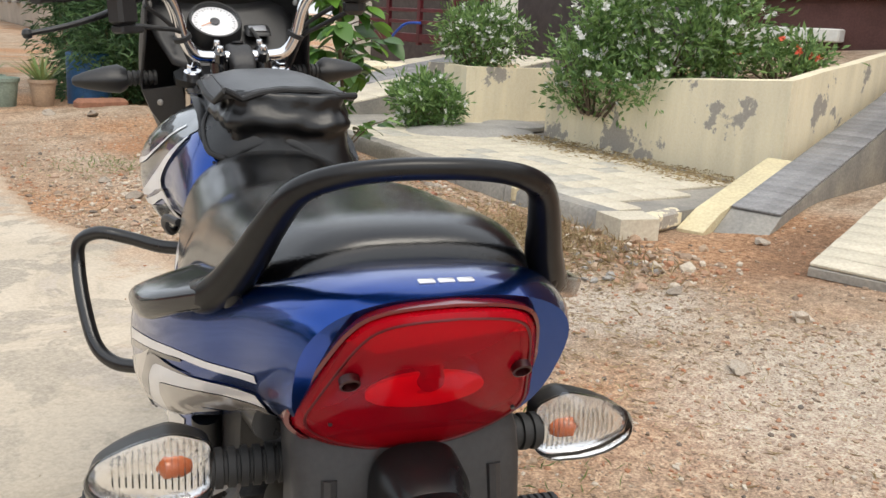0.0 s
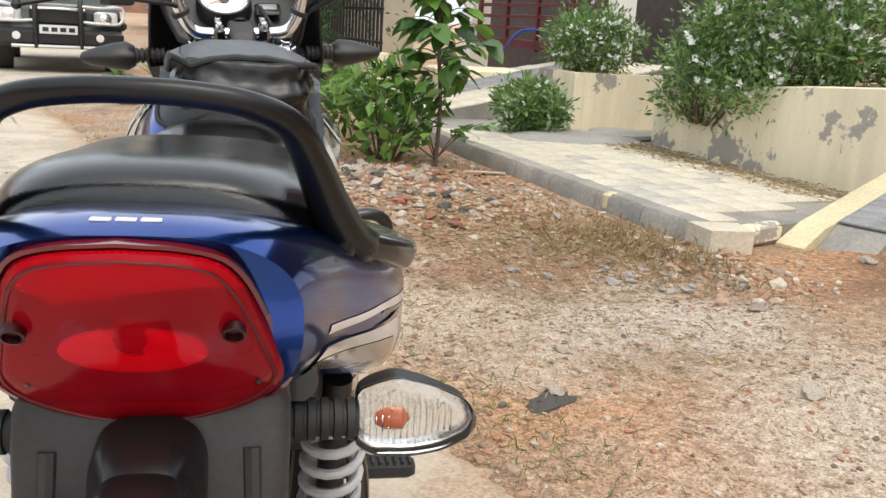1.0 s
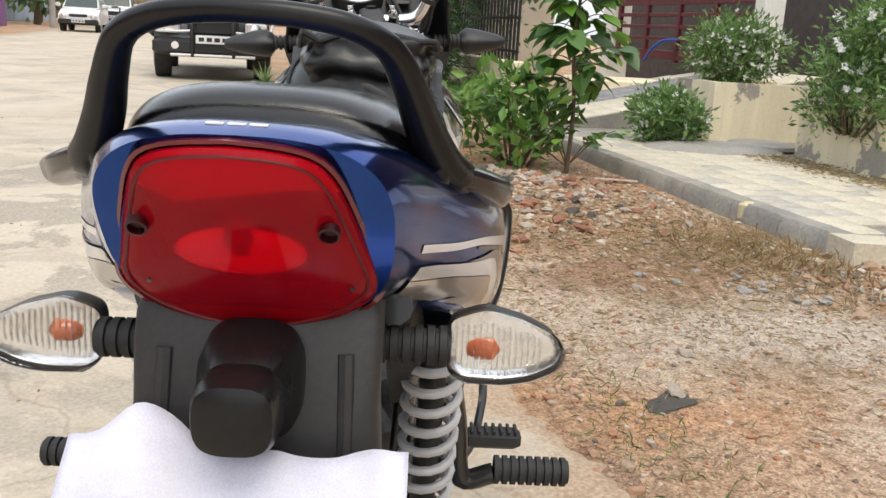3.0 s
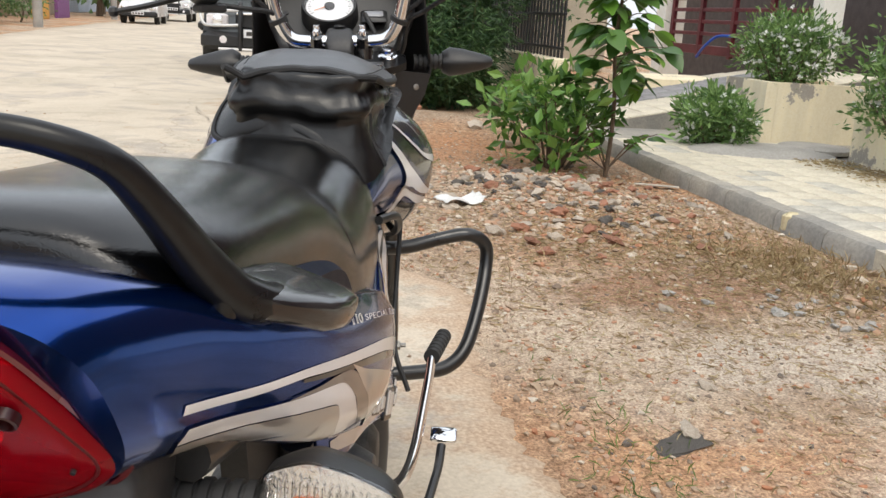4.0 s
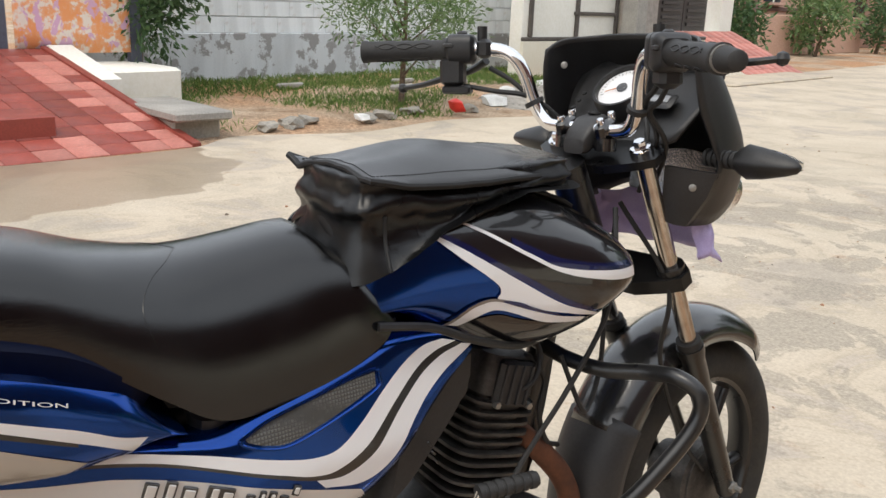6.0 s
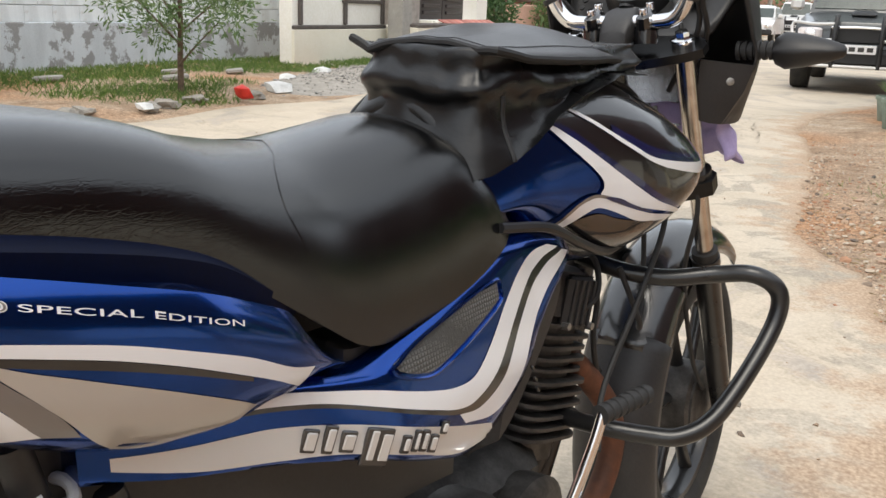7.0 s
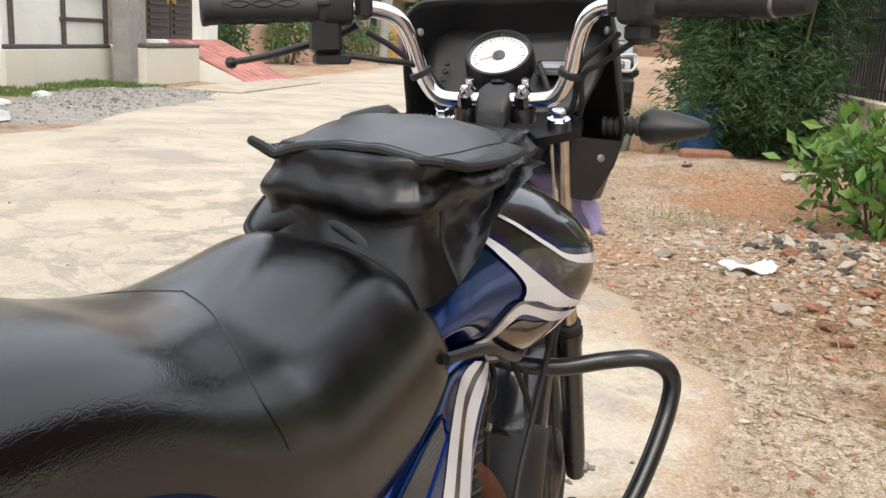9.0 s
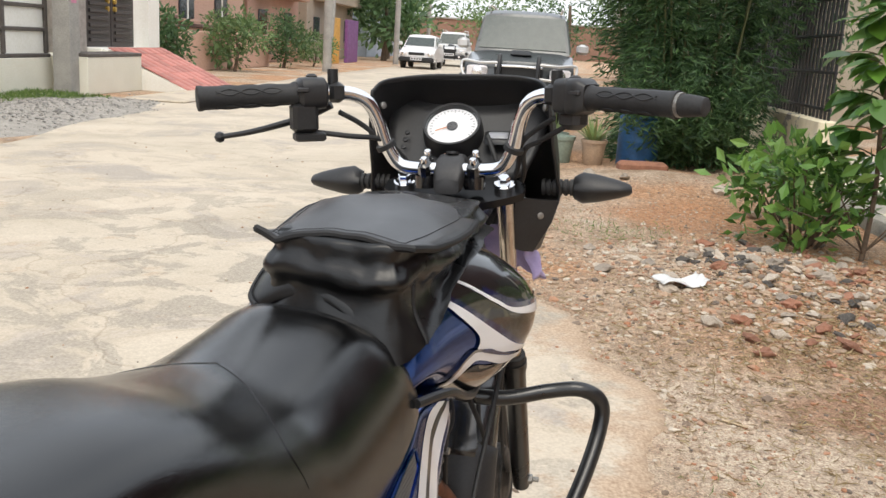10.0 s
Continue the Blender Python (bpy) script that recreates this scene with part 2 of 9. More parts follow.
def honeycomb(name):
    m, t, p = nodes_of(name)
    v = t.nodes.new("ShaderNodeTexVoronoi")
    v.feature = 'DISTANCE_TO_EDGE'
    v.inputs["Scale"].default_value, v.inputs["Randomness"].default_value = 220, 0.15
    t.links.new(coords(t, "Object", (0.2, 1, 1)), v.inputs["Vector"])
    t.links.new(ramp(t, v.outputs["Distance"], [(0.08, (0.06, 0.06, 0.058)), (0.3, (0.13, 0.13, 0.125))]), p.inputs["Base Color"])
    p.inputs["Roughness"].default_value = 0.55
    bump(t, p, v.outputs["Distance"], 0.9, 0.002)
    return m


HONEY = honeycomb("honeycomb_plastic")
# ---- geometry helpers ----
def link(name, mesh, m=None, parent=None):
    ob = new(name, mesh)
    if parent is not None:
        ob.parent = parent
    if m is not None:
        ob.matrix_basis = m
    return ob


def mesh_of(name, bm, mat, angle=40, xf=None):
    if xf is not None:
        bm.transform(xf)
    me = bpy.data.meshes.new(name)
    bmesh.ops.recalc_face_normals(bm, faces=bm.faces)
    bm.to_mesh(me)
    bm.free()
    me.polygons.foreach_set("use_smooth", [True] * len(me.polygons))
    me.set_sharp_from_angle(angle=radians(angle))
    for k in (mat if isinstance(mat, (list, tuple)) else [mat]):
        me.materials.append(k)
    return me


def part(name, bm, mat, parent, label="", angle=40, xf=None, m=None, kind=""):
    ob = link(name, mesh_of(name, bm, mat, angle, xf), m, parent)
    return tagged(ob, label, kind=kind)


def solo(name, bm, mat, label, category, m=None, kind="", group="", angle=40):
    return tagged(link(name, mesh_of(name, bm, mat, angle), m), label, category, group, kind)


def empty(name, label, category, m=None, kind="", group=""):
    return tagged(link(name, None, m), label, category, group, kind)


def cr(pts, n):
    """Catmull-Rom through pts, n points evenly spread by parameter."""
    p = [np.array(q, float) for q in pts]
    p = [2 * p[0] - p[1]] + p + [2 * p[-1] - p[-2]]
    k, out = len(p) - 3, []
    for i in range(n):
        s = i / (n - 1) * k
        j = min(int(s), k - 1)
        f = s - j
        a, b, c, d = p[j:j + 4]
        out.append(0.5 * (2 * b + (c - a) * f + (2 * a - 5 * b + 4 * c - d) * f * f + (3 * b - a - 3 * c + d) * f ** 3))
    return out


def rings(bm, loops, closed=True, caps=True):
    """Skin a list of vertex loops of equal length."""
    vs = [[bm.verts.new(tuple(map(float, q))) for q in lp] for lp in loops]
    n = len(vs[0])
    for a, b in zip(vs, vs[1:]):
        for i in range(n if closed else n - 1):
            j = (i + 1) % n
            bm.faces.new((a[i], a[j], b[j], b[i]))
    if caps and closed:
        bm.faces.new(vs[0][::-1])
        bm.faces.new(vs[-1])
    return vs


def tube(bm, pts, r, n=10, steps=0, flat=1.0, up=(0, 0, 1), caps=True):
    """A pipe along pts, smoothed when steps is given. r: a radius or one for each point. flat: height against width."""
    k = steps or len(pts)
    if steps:
        rr = [float(x[0]) for x in cr([(x, 0, 0) for x in r], k)] if isinstance(r, (list, tuple)) else [r] * k
        pts = cr(pts, k)
    else:
        rr = r if isinstance(r, (list, tuple)) else [r] * k
        pts = [np.array(q, float) for q in pts]
    side, loops = None, []
    for i in range(k):
        d = Vector(pts[min(i + 1, k - 1)] - pts[max(i - 1, 0)]).normalized()
        if side is None:
            u = Vector(up) if abs(d.dot(Vector(up))) < 0.95 else Vector((1, 0, 0))
            side = d.cross(u).normalized()
        side = (side - d * side.dot(d)).normalized()
        top = side.cross(d).normalized()
        c = Vector(pts[i])
        loops.append([c + rr[i] * (math.cos(2 * math.pi * j / n) * side + flat * math.sin(2 * math.pi * j / n) * top) for j in range(n)])
    rings(bm, loops, True, caps)
    return bm


def box(bm, c, s, rot=(0, 0, 0), bevel=0.0, taper=1.0):
    """A box with middle c and sizes s, its edges chamfered by bevel; taper scales its top."""
    x, y, z = (v / 2 for v in s)
    b = min(bevel, x * 0.9, y * 0.9, z * 0.9)
    m = pose(*c, *rot)
    if b <= 0:
        lv = [(-z, 1, 0), (z, taper, 0)]
    else:
        lv = [(-z, 1, b), (-z + b, 1, 0), (z - b, taper, 0), (z, taper, b)]
    loops = []
    for zz, k, inset in lv:
        X, Y = x * k - inset, y * k - inset
        if b > 0:
            q = [(X - b, -Y), (X, -Y + b), (X, Y - b), (X - b, Y), (-X + b, Y), (-X, Y - b), (-X, -Y + b), (-X + b, -Y)]
        else:
            q = [(X, -Y), (X, Y), (-X, Y), (-X, -Y)]
        loops.append([m @ Vector((px, py, zz)) for px, py in q])
    rings(bm, loops)
    return bm


def lathe(bm, prof, n=24, m=None, closed=False):
    """Turn (radius, height) pairs round z, then place by m."""
    m = m or Matrix()
    loops = [[m @ Vector((r * math.cos(2 * math.pi * j / n), r * math.sin(2 * math.pi * j / n), z)) for j in range(n)] for r, z in prof]
    if closed:
        loops.append(loops[0])
    rings(bm, loops, True, not closed)
    return bm


def aim(at, direction):
    """A matrix whose z axis points along direction."""
    q = Vector(direction).to_track_quat('Z', 'Y').to_matrix().to_4x4()
    return Matrix.Translation(at) @ q


def sheet(bm, top, bot, xf, n=24, m=6, thick=0.006, mirror=1):
    """A curved shell between two (y, z) curves; xf(y, z) gives how far it stands out in x; thick inwards."""
    a, b = cr([(*q, 0) for q in top], n), cr([(*q, 0) for q in bot], n)
    out, inn = [], []
    for i in range(n):
        lo, li = [], []
        for j in range(m + 1):
            f = j / m
            y, z = a[i][0] * (1 - f) + b[i][0] * f, a[i][1] * (1 - f) + b[i][1] * f
            x = xf(y, z)
            e = min(f, 1 - f, i / (n - 1), 1 - i / (n - 1))
            x -= thick * 0.6 * max(0, 1 - e * 9) ** 2
            lo.append((mirror * x, y, z))
            li.append((mirror * (x - thick), y, z))
        out.append(lo + li[::-1])
    rings(bm, out)
    return bm


def decal(bm, tree, top, bot, n=40, m=5, lift=0.0008, side=1):
    """A thin painted strip between two (y, z) curves, laid on the surface of tree as seen from the side."""
    a, b = cr([(*q, 0) for q in top], n), cr([(*q, 0) for q in bot], n)
    grid = {}
    for i in range(n):
        for j in range(m + 1):
            f = j / m
            y, z = a[i][0] * (1 - f) + b[i][0] * f, a[i][1] * (1 - f) + b[i][1] * f
            hit, nor, _, _ = tree.ray_cast(Vector((side * 1.0, y, z)), Vector((-side, 0, 0)))
            if hit is not None and abs(nor.x) > 0.12:
                if nor.x * side < 0:
                    nor = -nor
                grid[i, j] = bm.verts.new(hit + nor * lift)
    for i in range(n - 1):
        for j in range(m):
            q = [grid.get(k) for k in ((i, j), (i + 1, j), (i + 1, j + 1), (i, j + 1))]
            if None not in q:
                bm.faces.new(q)
    return bm


def sup(w, zc, up, dn, n=2.6, k=40, flat=None):
    """A closed cross-section (x, z): half-width w, heights above and below zc, roundness n."""
    out = []
    for i in range(k):
        a = 2 * math.pi * i / k
        c, s = math.cos(a), math.sin(a)
        x = w * math.copysign(abs(c) ** (2 / n), c)
        z = zc + (up if s > 0 else dn) * math.copysign(abs(s) ** (2 / n), s)
        out.append((x, z))
    return out


def around(upper, lower, k):
    """A closed section of k points from two quarter outlines that start at the side; mirrored in x."""
    def walk_along(q, f):
        d = [0.0]
        for a, b in zip(q, q[1:]):
            d.append(d[-1] + math.dist(a, b))
        return (float(np.interp(f * d[-1], d, [p[0] for p in q])), float(np.interp(f * d[-1], d, [p[1] for p in q])))
    out = []
    for i in range(k):
        a = 4 * i / k
        if a <= 1:
            out.append(walk_along(upper, a))
        elif a <= 2:
            x, z = walk_along(upper, 2 - a)
            out.append((-x, z))
        elif a <= 3:
            x, z = walk_along(lower, a - 2)
            out.append((-x, z))
        else:
            out.append(walk_along(lower, 4 - a))
    return out


def spans(table, ys):
    """Rows of (y, a, b, ...) interpolated smoothly at the given y."""
    rows = np.array(table, float)
    res = []
    for y in ys:
        j = int(np.clip(np.searchsorted(rows[:, 0], y) - 1, 0, len(rows) - 2))
        f = (y - rows[j, 0]) / (rows[j + 1, 0] - rows[j, 0])
        m0 = (rows[j + 1] - rows[max(j - 1, 0)]) / (rows[j + 1, 0] - rows[max(j - 1, 0), 0])
        m1 = (rows[min(j + 2, len(rows) - 1)] - rows[j]) / (rows[min(j + 2, len(rows) - 1), 0] - rows[j, 0])
        h = rows[j + 1, 0] - rows[j, 0]
        res.append((2 * f ** 3 - 3 * f * f + 1) * rows[j] + (f ** 3 - 2 * f * f + f) * h * m0 + (3 * f * f - 2 * f ** 3) * rows[j + 1] + (f ** 3 - f * f) * h * m1)
    return res


def B():
    return bmesh.new()


def bvh(bm):
    bm.verts.index_update()
    bm.faces.index_update()
    bm.normal_update()
    return BVHTree.FromBMesh(bm)
# ---- the street ----
def ground_mat():
    m, t, p = nodes_of("dirt")
    v = coords(t)
    big, mid, fine, grit = noise_node(t, v, 0.55, 5), noise_node(t, v, 2.2, 6, 0.6), noise_node(t, v, 26, 5, 0.7), noise_node(t, v, 120, 3)
    c = ramp(t, mid, [(0.30, (0.30, 0.19, 0.12)), (0.44, (0.42, 0.31, 0.22)), (0.58, (0.52, 0.405, 0.30)), (0.72, (0.55, 0.475, 0.395))])
    c = mixc(t, ramp(t, big, [(0.46, (0, 0, 0)), (0.58, (0.9, 0.9, 0.9))]), c, ramp(t, fine, [(0.3, (0.36, 0.17, 0.08)), (0.7, (0.57, 0.35, 0.21))]))
    # soil of another colour: reddish mulch, orange murram, pale ash
    n3 = t.nodes.new("ShaderNodeTexNoise")
    n3.inputs["Scale"].default_value, n3.inputs["Detail"].default_value = 2.4, 8
    t.links.new(v, n3.inputs["Vector"])
    for at, size, col, most in (((2.05, 3.25), (0.85, 0.42), (0.33, 0.185, 0.115), 0.75), ((1.62, 1.80), (0.50, 0.26), (0.54, 0.30, 0.16), 0.6), ((2.3, 2.45), (0.75, 0.42), (0.58, 0.51, 0.43), 0.55),
                                ((1.9, 7.0), (0.9, 0.8), (0.45, 0.23, 0.12), 0.8), ((3.9, 2.6), (0.8, 0.45), (0.25, 0.15, 0.095), 0.85), ((1.45, 2.9), (0.35, 0.9), (0.58, 0.47, 0.36), 0.7), ((2.7, 1.35), (1.3, 0.75), (0.63, 0.54, 0.44), 0.75)):
        off, sc, dist = (t.nodes.new("ShaderNodeVectorMath") for _ in range(3))
        off.operation, sc.operation, dist.operation = 'MULTIPLY_ADD', 'MULTIPLY', 'DISTANCE'
        t.links.new(n3.outputs["Color"], off.inputs[0])
        off.inputs[1].default_value = (0.8, 0.8, 0.0)
        t.links.new(v, off.inputs[2])
        t.links.new(off.outputs[0], sc.inputs[0])
        sc.inputs[1].default_value = (1 / size[0], 1 / size[1], 0.0)
        t.links.new(sc.outputs[0], dist.inputs[0])
        dist.inputs[1].default_value = ((at[0] + 0.4) / size[0], (at[1] + 0.4) / size[1], 0.0)
        c = mixc(t, ramp(t, dist.outputs["Value"], [(0.5, (most,) * 3), (1.05, (0, 0, 0))]), c, col)
    c = mixc(t, 0.6, c, ramp(t, grit, [(0.32, (0.16, 0.16, 0.16)), (0.68, (0.85, 0.85, 0.85))]), 'OVERLAY')
    c = mixc(t, 0.5, c, ramp(t, fine, [(0.35, (0.2, 0.2, 0.2)), (0.65, (0.8, 0.8, 0.8))]), 'OVERLAY')
    t.links.new(c, p.inputs["Base Color"])
    p.inputs["Roughness"].default_value = 0.95
    p.inputs["Specular IOR Level"].default_value = 0.15
    bump(t, p, mixc(t, 0.5, fine, grit), 1.0, 0.03)
    return m


def road_mat():
    m, t, p = nodes_of("worn_concrete")
    v = coords(t)
    big, mid, fine = noise_node(t, v, 0.7, 6, 0.62, 0.4), noise_node(t, v, 1.3, 8, 0.66, 0.8), noise_node(t, v, 90, 4)
    c = ramp(t, mid, [(0.36, (0.38, 0.335, 0.285)), (0.43, (0.465, 0.40, 0.33)), (0.455, (0.45, 0.385, 0.30)), (0.48, (0.52, 0.445, 0.35)), (0.75, (0.58, 0.51, 0.415))])
    c = mixc(t, ramp(t, big, [(0.45, (0, 0, 0)), (0.7, (0.7, 0.7, 0.7))]), c, (0.40, 0.345, 0.265))
    # the pale skin has flaked off in patches
    flake = ramp(t, noise_node(t, v, 2.2, 9, 0.66, 0.5), [(0.50, (0, 0, 0)), (0.53, (1, 1, 1))])
    worn = t.nodes.new("ShaderNodeVectorMath")
    worn.operation = 'DISTANCE'
    t.links.new(v, worn.inputs[0])
    worn.inputs[1].default_value = (-0.4, 4.6, 0.0)
    worn_scaled = t.nodes.new("ShaderNodeMath")
    worn_scaled.operation, worn_scaled.inputs[1].default_value = 'MULTIPLY', 0.25
    t.links.new(worn.outputs["Value"], worn_scaled.inputs[0])
    where = ramp(t, worn_scaled.outputs[0], [(0.30, (0.70, 0.70, 0.70)), (0.65, (0.35, 0.35, 0.35)), (0.90, (0.0, 0.0, 0.0))])
    c = mixc(t, mixc(t, 1.0, flake, where, 'MULTIPLY'), c, ramp(t, fine, [(0.3, (0.25, 0.225, 0.19)), (0.7, (0.37, 0.325, 0.26))]))
    vor = t.nodes.new("ShaderNodeTexVoronoi")
    vor.feature = 'DISTANCE_TO_EDGE'
    vor.inputs["Scale"].default_value = 0.28
    warp, n3 = t.nodes.new("ShaderNodeVectorMath"), t.nodes.new("ShaderNodeTexNoise")
    n3.inputs["Scale"].default_value, n3.inputs["Detail"].default_value = 1.6, 6
    t.links.new(v, n3.inputs["Vector"])
    t.links.new(n3.outputs["Color"], warp.inputs[0])
    t.links.new(v, warp.inputs[1])
    t.links.new(warp.outputs[0], vor.inputs["Vector"])
    c = mixc(t, 1.0, c, ramp(t, vor.outputs["Distance"], [(0.0, (0.80, 0.78, 0.76)), (0.0022, (1, 1, 1))]), 'MULTIPLY')
    c = mixc(t, 0.28, c, ramp(t, fine, [(0.3, (0.3, 0.3, 0.3)), (0.7, (0.75, 0.75, 0.75))]), 'OVERLAY')
    # soil washed on to the road along its ragged verge
    verge, soil = t.nodes.new("ShaderNodeAttribute"), noise_node(t, v, 3.2, 8, 0.7)
    verge.attribute_name = "verge"
    add = t.nodes.new("ShaderNodeMath")
    add.operation = 'MULTIPLY_ADD'
    t.links.new(verge.outputs["Fac"], add.inputs[0])
    add.inputs[1].default_value = 0.30
    t.links.new(soil, add.inputs[2])
    spread = ramp(t, add.outputs[0], [(0.60, (0, 0, 0)), (0.70, (0.75, 0.75, 0.75)), (0.78, (1, 1, 1))])
    c = mixc(t, spread, c, ramp(t, fine, [(0.3, (0.32, 0.22, 0.15)), (0.7, (0.56, 0.43, 0.31))]))
    # water spilt from the red driveway, spreading over the road
    dist, off, wet_in = (t.nodes.new("ShaderNodeVectorMath") for _ in range(3))
    off.operation, dist.operation = 'MULTIPLY_ADD', 'DISTANCE'
    t.links.new(n3.outputs["Color"], off.inputs[0])
    off.inputs[1].default_value = (1.6, 1.6, 0.0)
    t.links.new(v, off.inputs[2])
    wet_in.operation = 'MULTIPLY'
    t.links.new(off.outputs[0], wet_in.inputs[0])
    wet_in.inputs[1].default_value = (1.0, 0.62, 0.0)
    t.links.new(wet_in.outputs[0], dist.inputs[0])
    dist.inputs[1].default_value = (-3.45, 2.0, 0.0)
    wet = ramp(t, dist.outputs["Value"], [(0.0, (1, 1, 1)), (0.98, (0.85, 0.85, 0.85)), (1.0, (0, 0, 0))])
    c = mixc(t, wet, c, mixc(t, 0.55, c, (0.20, 0.13, 0.07)))
    t.links.new(c, p.inputs["Base Color"])
    t.links.new(ramp(t, wet, [(0.0, (0.85,) * 3), (1.0, (0.32,) * 3)]), p.inputs["Roughness"])
    p.inputs["Specular IOR Level"].default_value = 0.3
    bump(t, p, mixc(t, 0.35, mid, fine), 0.25, 0.006)
    return m


def peeling(name, wall, bare, scale=2.2, edge=0.62):
    """Limewash with patches where it has come off."""
    m, t, p = nodes_of(name)
    v = coords(t)
    n, f, st = noise_node(t, v, scale, 8, 0.7), noise_node(t, v, 60, 3), noise_node(t, coords(t, "Object", (3, 3, 0.5)), 1.5, 5)
    base = mixc(t, ramp(t, st, [(0.4, (0, 0, 0)), (0.75, (1, 1, 1))]), wall, tuple(c * 0.78 for c in wall))
    off = ramp(t, n, [(edge, (0, 0, 0)), (edge + 0.02, (1, 1, 1))])
    t.links.new(mixc(t, 0.2, mixc(t, off, base, bare), ramp(t, f, [(0.3, (0.3, 0.3, 0.3)), (0.7, (0.8, 0.8, 0.8))]), 'OVERLAY'), p.inputs["Base Color"])
    p.inputs["Roughness"].default_value = 0.92
    p.inputs["Specular IOR Level"].default_value = 0.2
    bump(t, p, mixc(t, 0.3, off, f), -0.5, 0.006)
    return m


def leaf_mat(name, dark, light, rough=0.45):
    m, t, p = nodes_of(name)
    g = t.nodes.new("ShaderNodeNewGeometry")
    c = ramp(t, g.outputs["Random Per Island"], [(0.0, dark), (0.6, tuple((a + b) / 2 for a, b in zip(dark, light))), (1.0, light)])
    t.links.new(c, p.inputs["Base Color"])
    p.inputs["Roughness"].default_value = rough
    tl, mx = t.nodes.new("ShaderNodeBsdfTranslucent"), t.nodes.new("ShaderNodeMixShader")
    t.links.new(c, tl.inputs["Color"])
    mx.inputs[0].default_value = 0.3
    t.links.new(p.outputs[0], mx.inputs[1])
    t.links.new(tl.outputs[0], mx.inputs[2])
    t.links.new(mx.outputs[0], t.nodes["Material Output"].inputs["Surface"])
    return m


DIRT, CONCRETE = ground_mat(), road_mat()
CREAM = peeling("cream_limewash", (0.83, 0.74, 0.54), (0.36, 0.33, 0.29), 2.0, 0.57)
CREAM_TILE = surface("cream_tile", (0.62, 0.56, 0.44), (0.50, 0.45, 0.36), 0.85, scale=4, fine=60, relief=0.25, depth=0.004, vary=0.06)
GREY_TILE = surface("grey_tile", (0.27, 0.265, 0.265), (0.19, 0.188, 0.188), 0.85, scale=5, fine=60, relief=0.25, depth=0.004, vary=0.15)
YELLOW_BAND = surface("yellow_limewash", (0.66, 0.57, 0.36), (0.56, 0.48, 0.31), 0.9, scale=3, fine=50, relief=0.3, depth=0.005)
KERB = surface("grey_kerb_concrete", (0.36, 0.33, 0.28), (0.23, 0.22, 0.20), 0.9, scale=3, fine=50, relief=0.5, depth=0.01, vary=0.1)
WHITEWASH = surface("white_plaster", (0.84, 0.82, 0.75), (0.76, 0.74, 0.67), 0.9, scale=1.2, fine=30, relief=0.2, depth=0.006)
MAROON = surface("maroon_paint", (0.13, 0.015, 0.022), (0.09, 0.012, 0.018), 0.45, scale=6, relief=0.1)
BROWN_WALL = surface("brown_plaster", (0.11, 0.045, 0.038), (0.085, 0.036, 0.03), 0.85, scale=3, fine=50, relief=0.3, depth=0.005)
BLUE_WALL = peeling("pale_blue_blockwork", (0.82, 0.86, 0.88), (0.66, 0.67, 0.67), 1.3, 0.60)
RED_TILE = surface("red_oxide_tile", (0.30, 0.062, 0.045), (0.22, 0.05, 0.038), 0.5, scale=2.5, fine=60, relief=0.2, depth=0.003, vary=0.25)
PINK_TILE = surface("pale_red_tile", (0.50, 0.20, 0.16), (0.42, 0.15, 0.12), 0.65, scale=3, fine=60, relief=0.2, depth=0.003, vary=0.2)
DARK_FRAME = surface("dark_brown_trim", (0.10, 0.085, 0.075), rough=0.6, relief=0.1)
CONC = surface("pole_concrete", (0.36, 0.34, 0.31), (0.27, 0.26, 0.24), 0.9, scale=3, fine=60, relief=0.4, depth=0.005)
PINK_WALL = surface("salmon_plaster", (0.60, 0.38, 0.29), (0.54, 0.34, 0.26), 0.9, scale=0.8, fine=20, relief=0.1)
STEEL_BLACK = surface("black_iron", (0.02, 0.02, 0.022), (0.03, 0.03, 0.03), 0.5, relief=0.1)
BARK = surface("bark", (0.16, 0.11, 0.075), (0.09, 0.065, 0.045), 0.95, scale=20, fine=90, relief=0.6, depth=0.01)
STONE = surface("rubble_stone", (0.44, 0.38, 0.31), (0.30, 0.25, 0.20), 0.95, scale=7, fine=60, relief=0.4, depth=0.006, vary=0.35)
BRICK = surface("broken_brick", (0.31, 0.145, 0.09), (0.23, 0.11, 0.07), 0.95, scale=12, fine=80, relief=0.5, depth=0.006, vary=0.25)
ASH = surface("charred_lump", (0.05, 0.047, 0.044), (0.12, 0.105, 0.09), 0.95, scale=20, fine=90, relief=0.6, depth=0.008)


def stone_stuff_mat():
    m, t, p = nodes_of("mixed_grit")
    g = t.nodes.new("ShaderNodeNewGeometry")
    c = ramp(t, g.outputs["Random Per Island"], [(0.0, (0.13, 0.11, 0.095)), (0.15, (0.28, 0.20, 0.14)), (0.5, (0.40, 0.30, 0.21)), (0.75, (0.36, 0.16, 0.085)), (0.85, (0.46, 0.385, 0.30)), (1.0, (0.55, 0.485, 0.40))])
    t.links.new(mixc(t, 0.4, c, ramp(t, noise_node(t, coords(t), 60, 4), [(0.3, (0.3, 0.3, 0.3)), (0.7, (0.8, 0.8, 0.8))]), 'OVERLAY'), p.inputs["Base Color"])
    p.inputs["Roughness"].default_value = 0.95
    return m


def block(name, c, s, mat, label, category, kind="", bevel=0.01, rot=(0, 0, 0), group=""):
    """A bevelled block standing in the street's frame; c is the middle of its base."""
    bm = box(B(), (0, 0, s[2] / 2), s, (0, 0, 0), bevel)
    return solo(name, bm, mat, label, category, STREET @ pose(*c, *rot), kind, group)


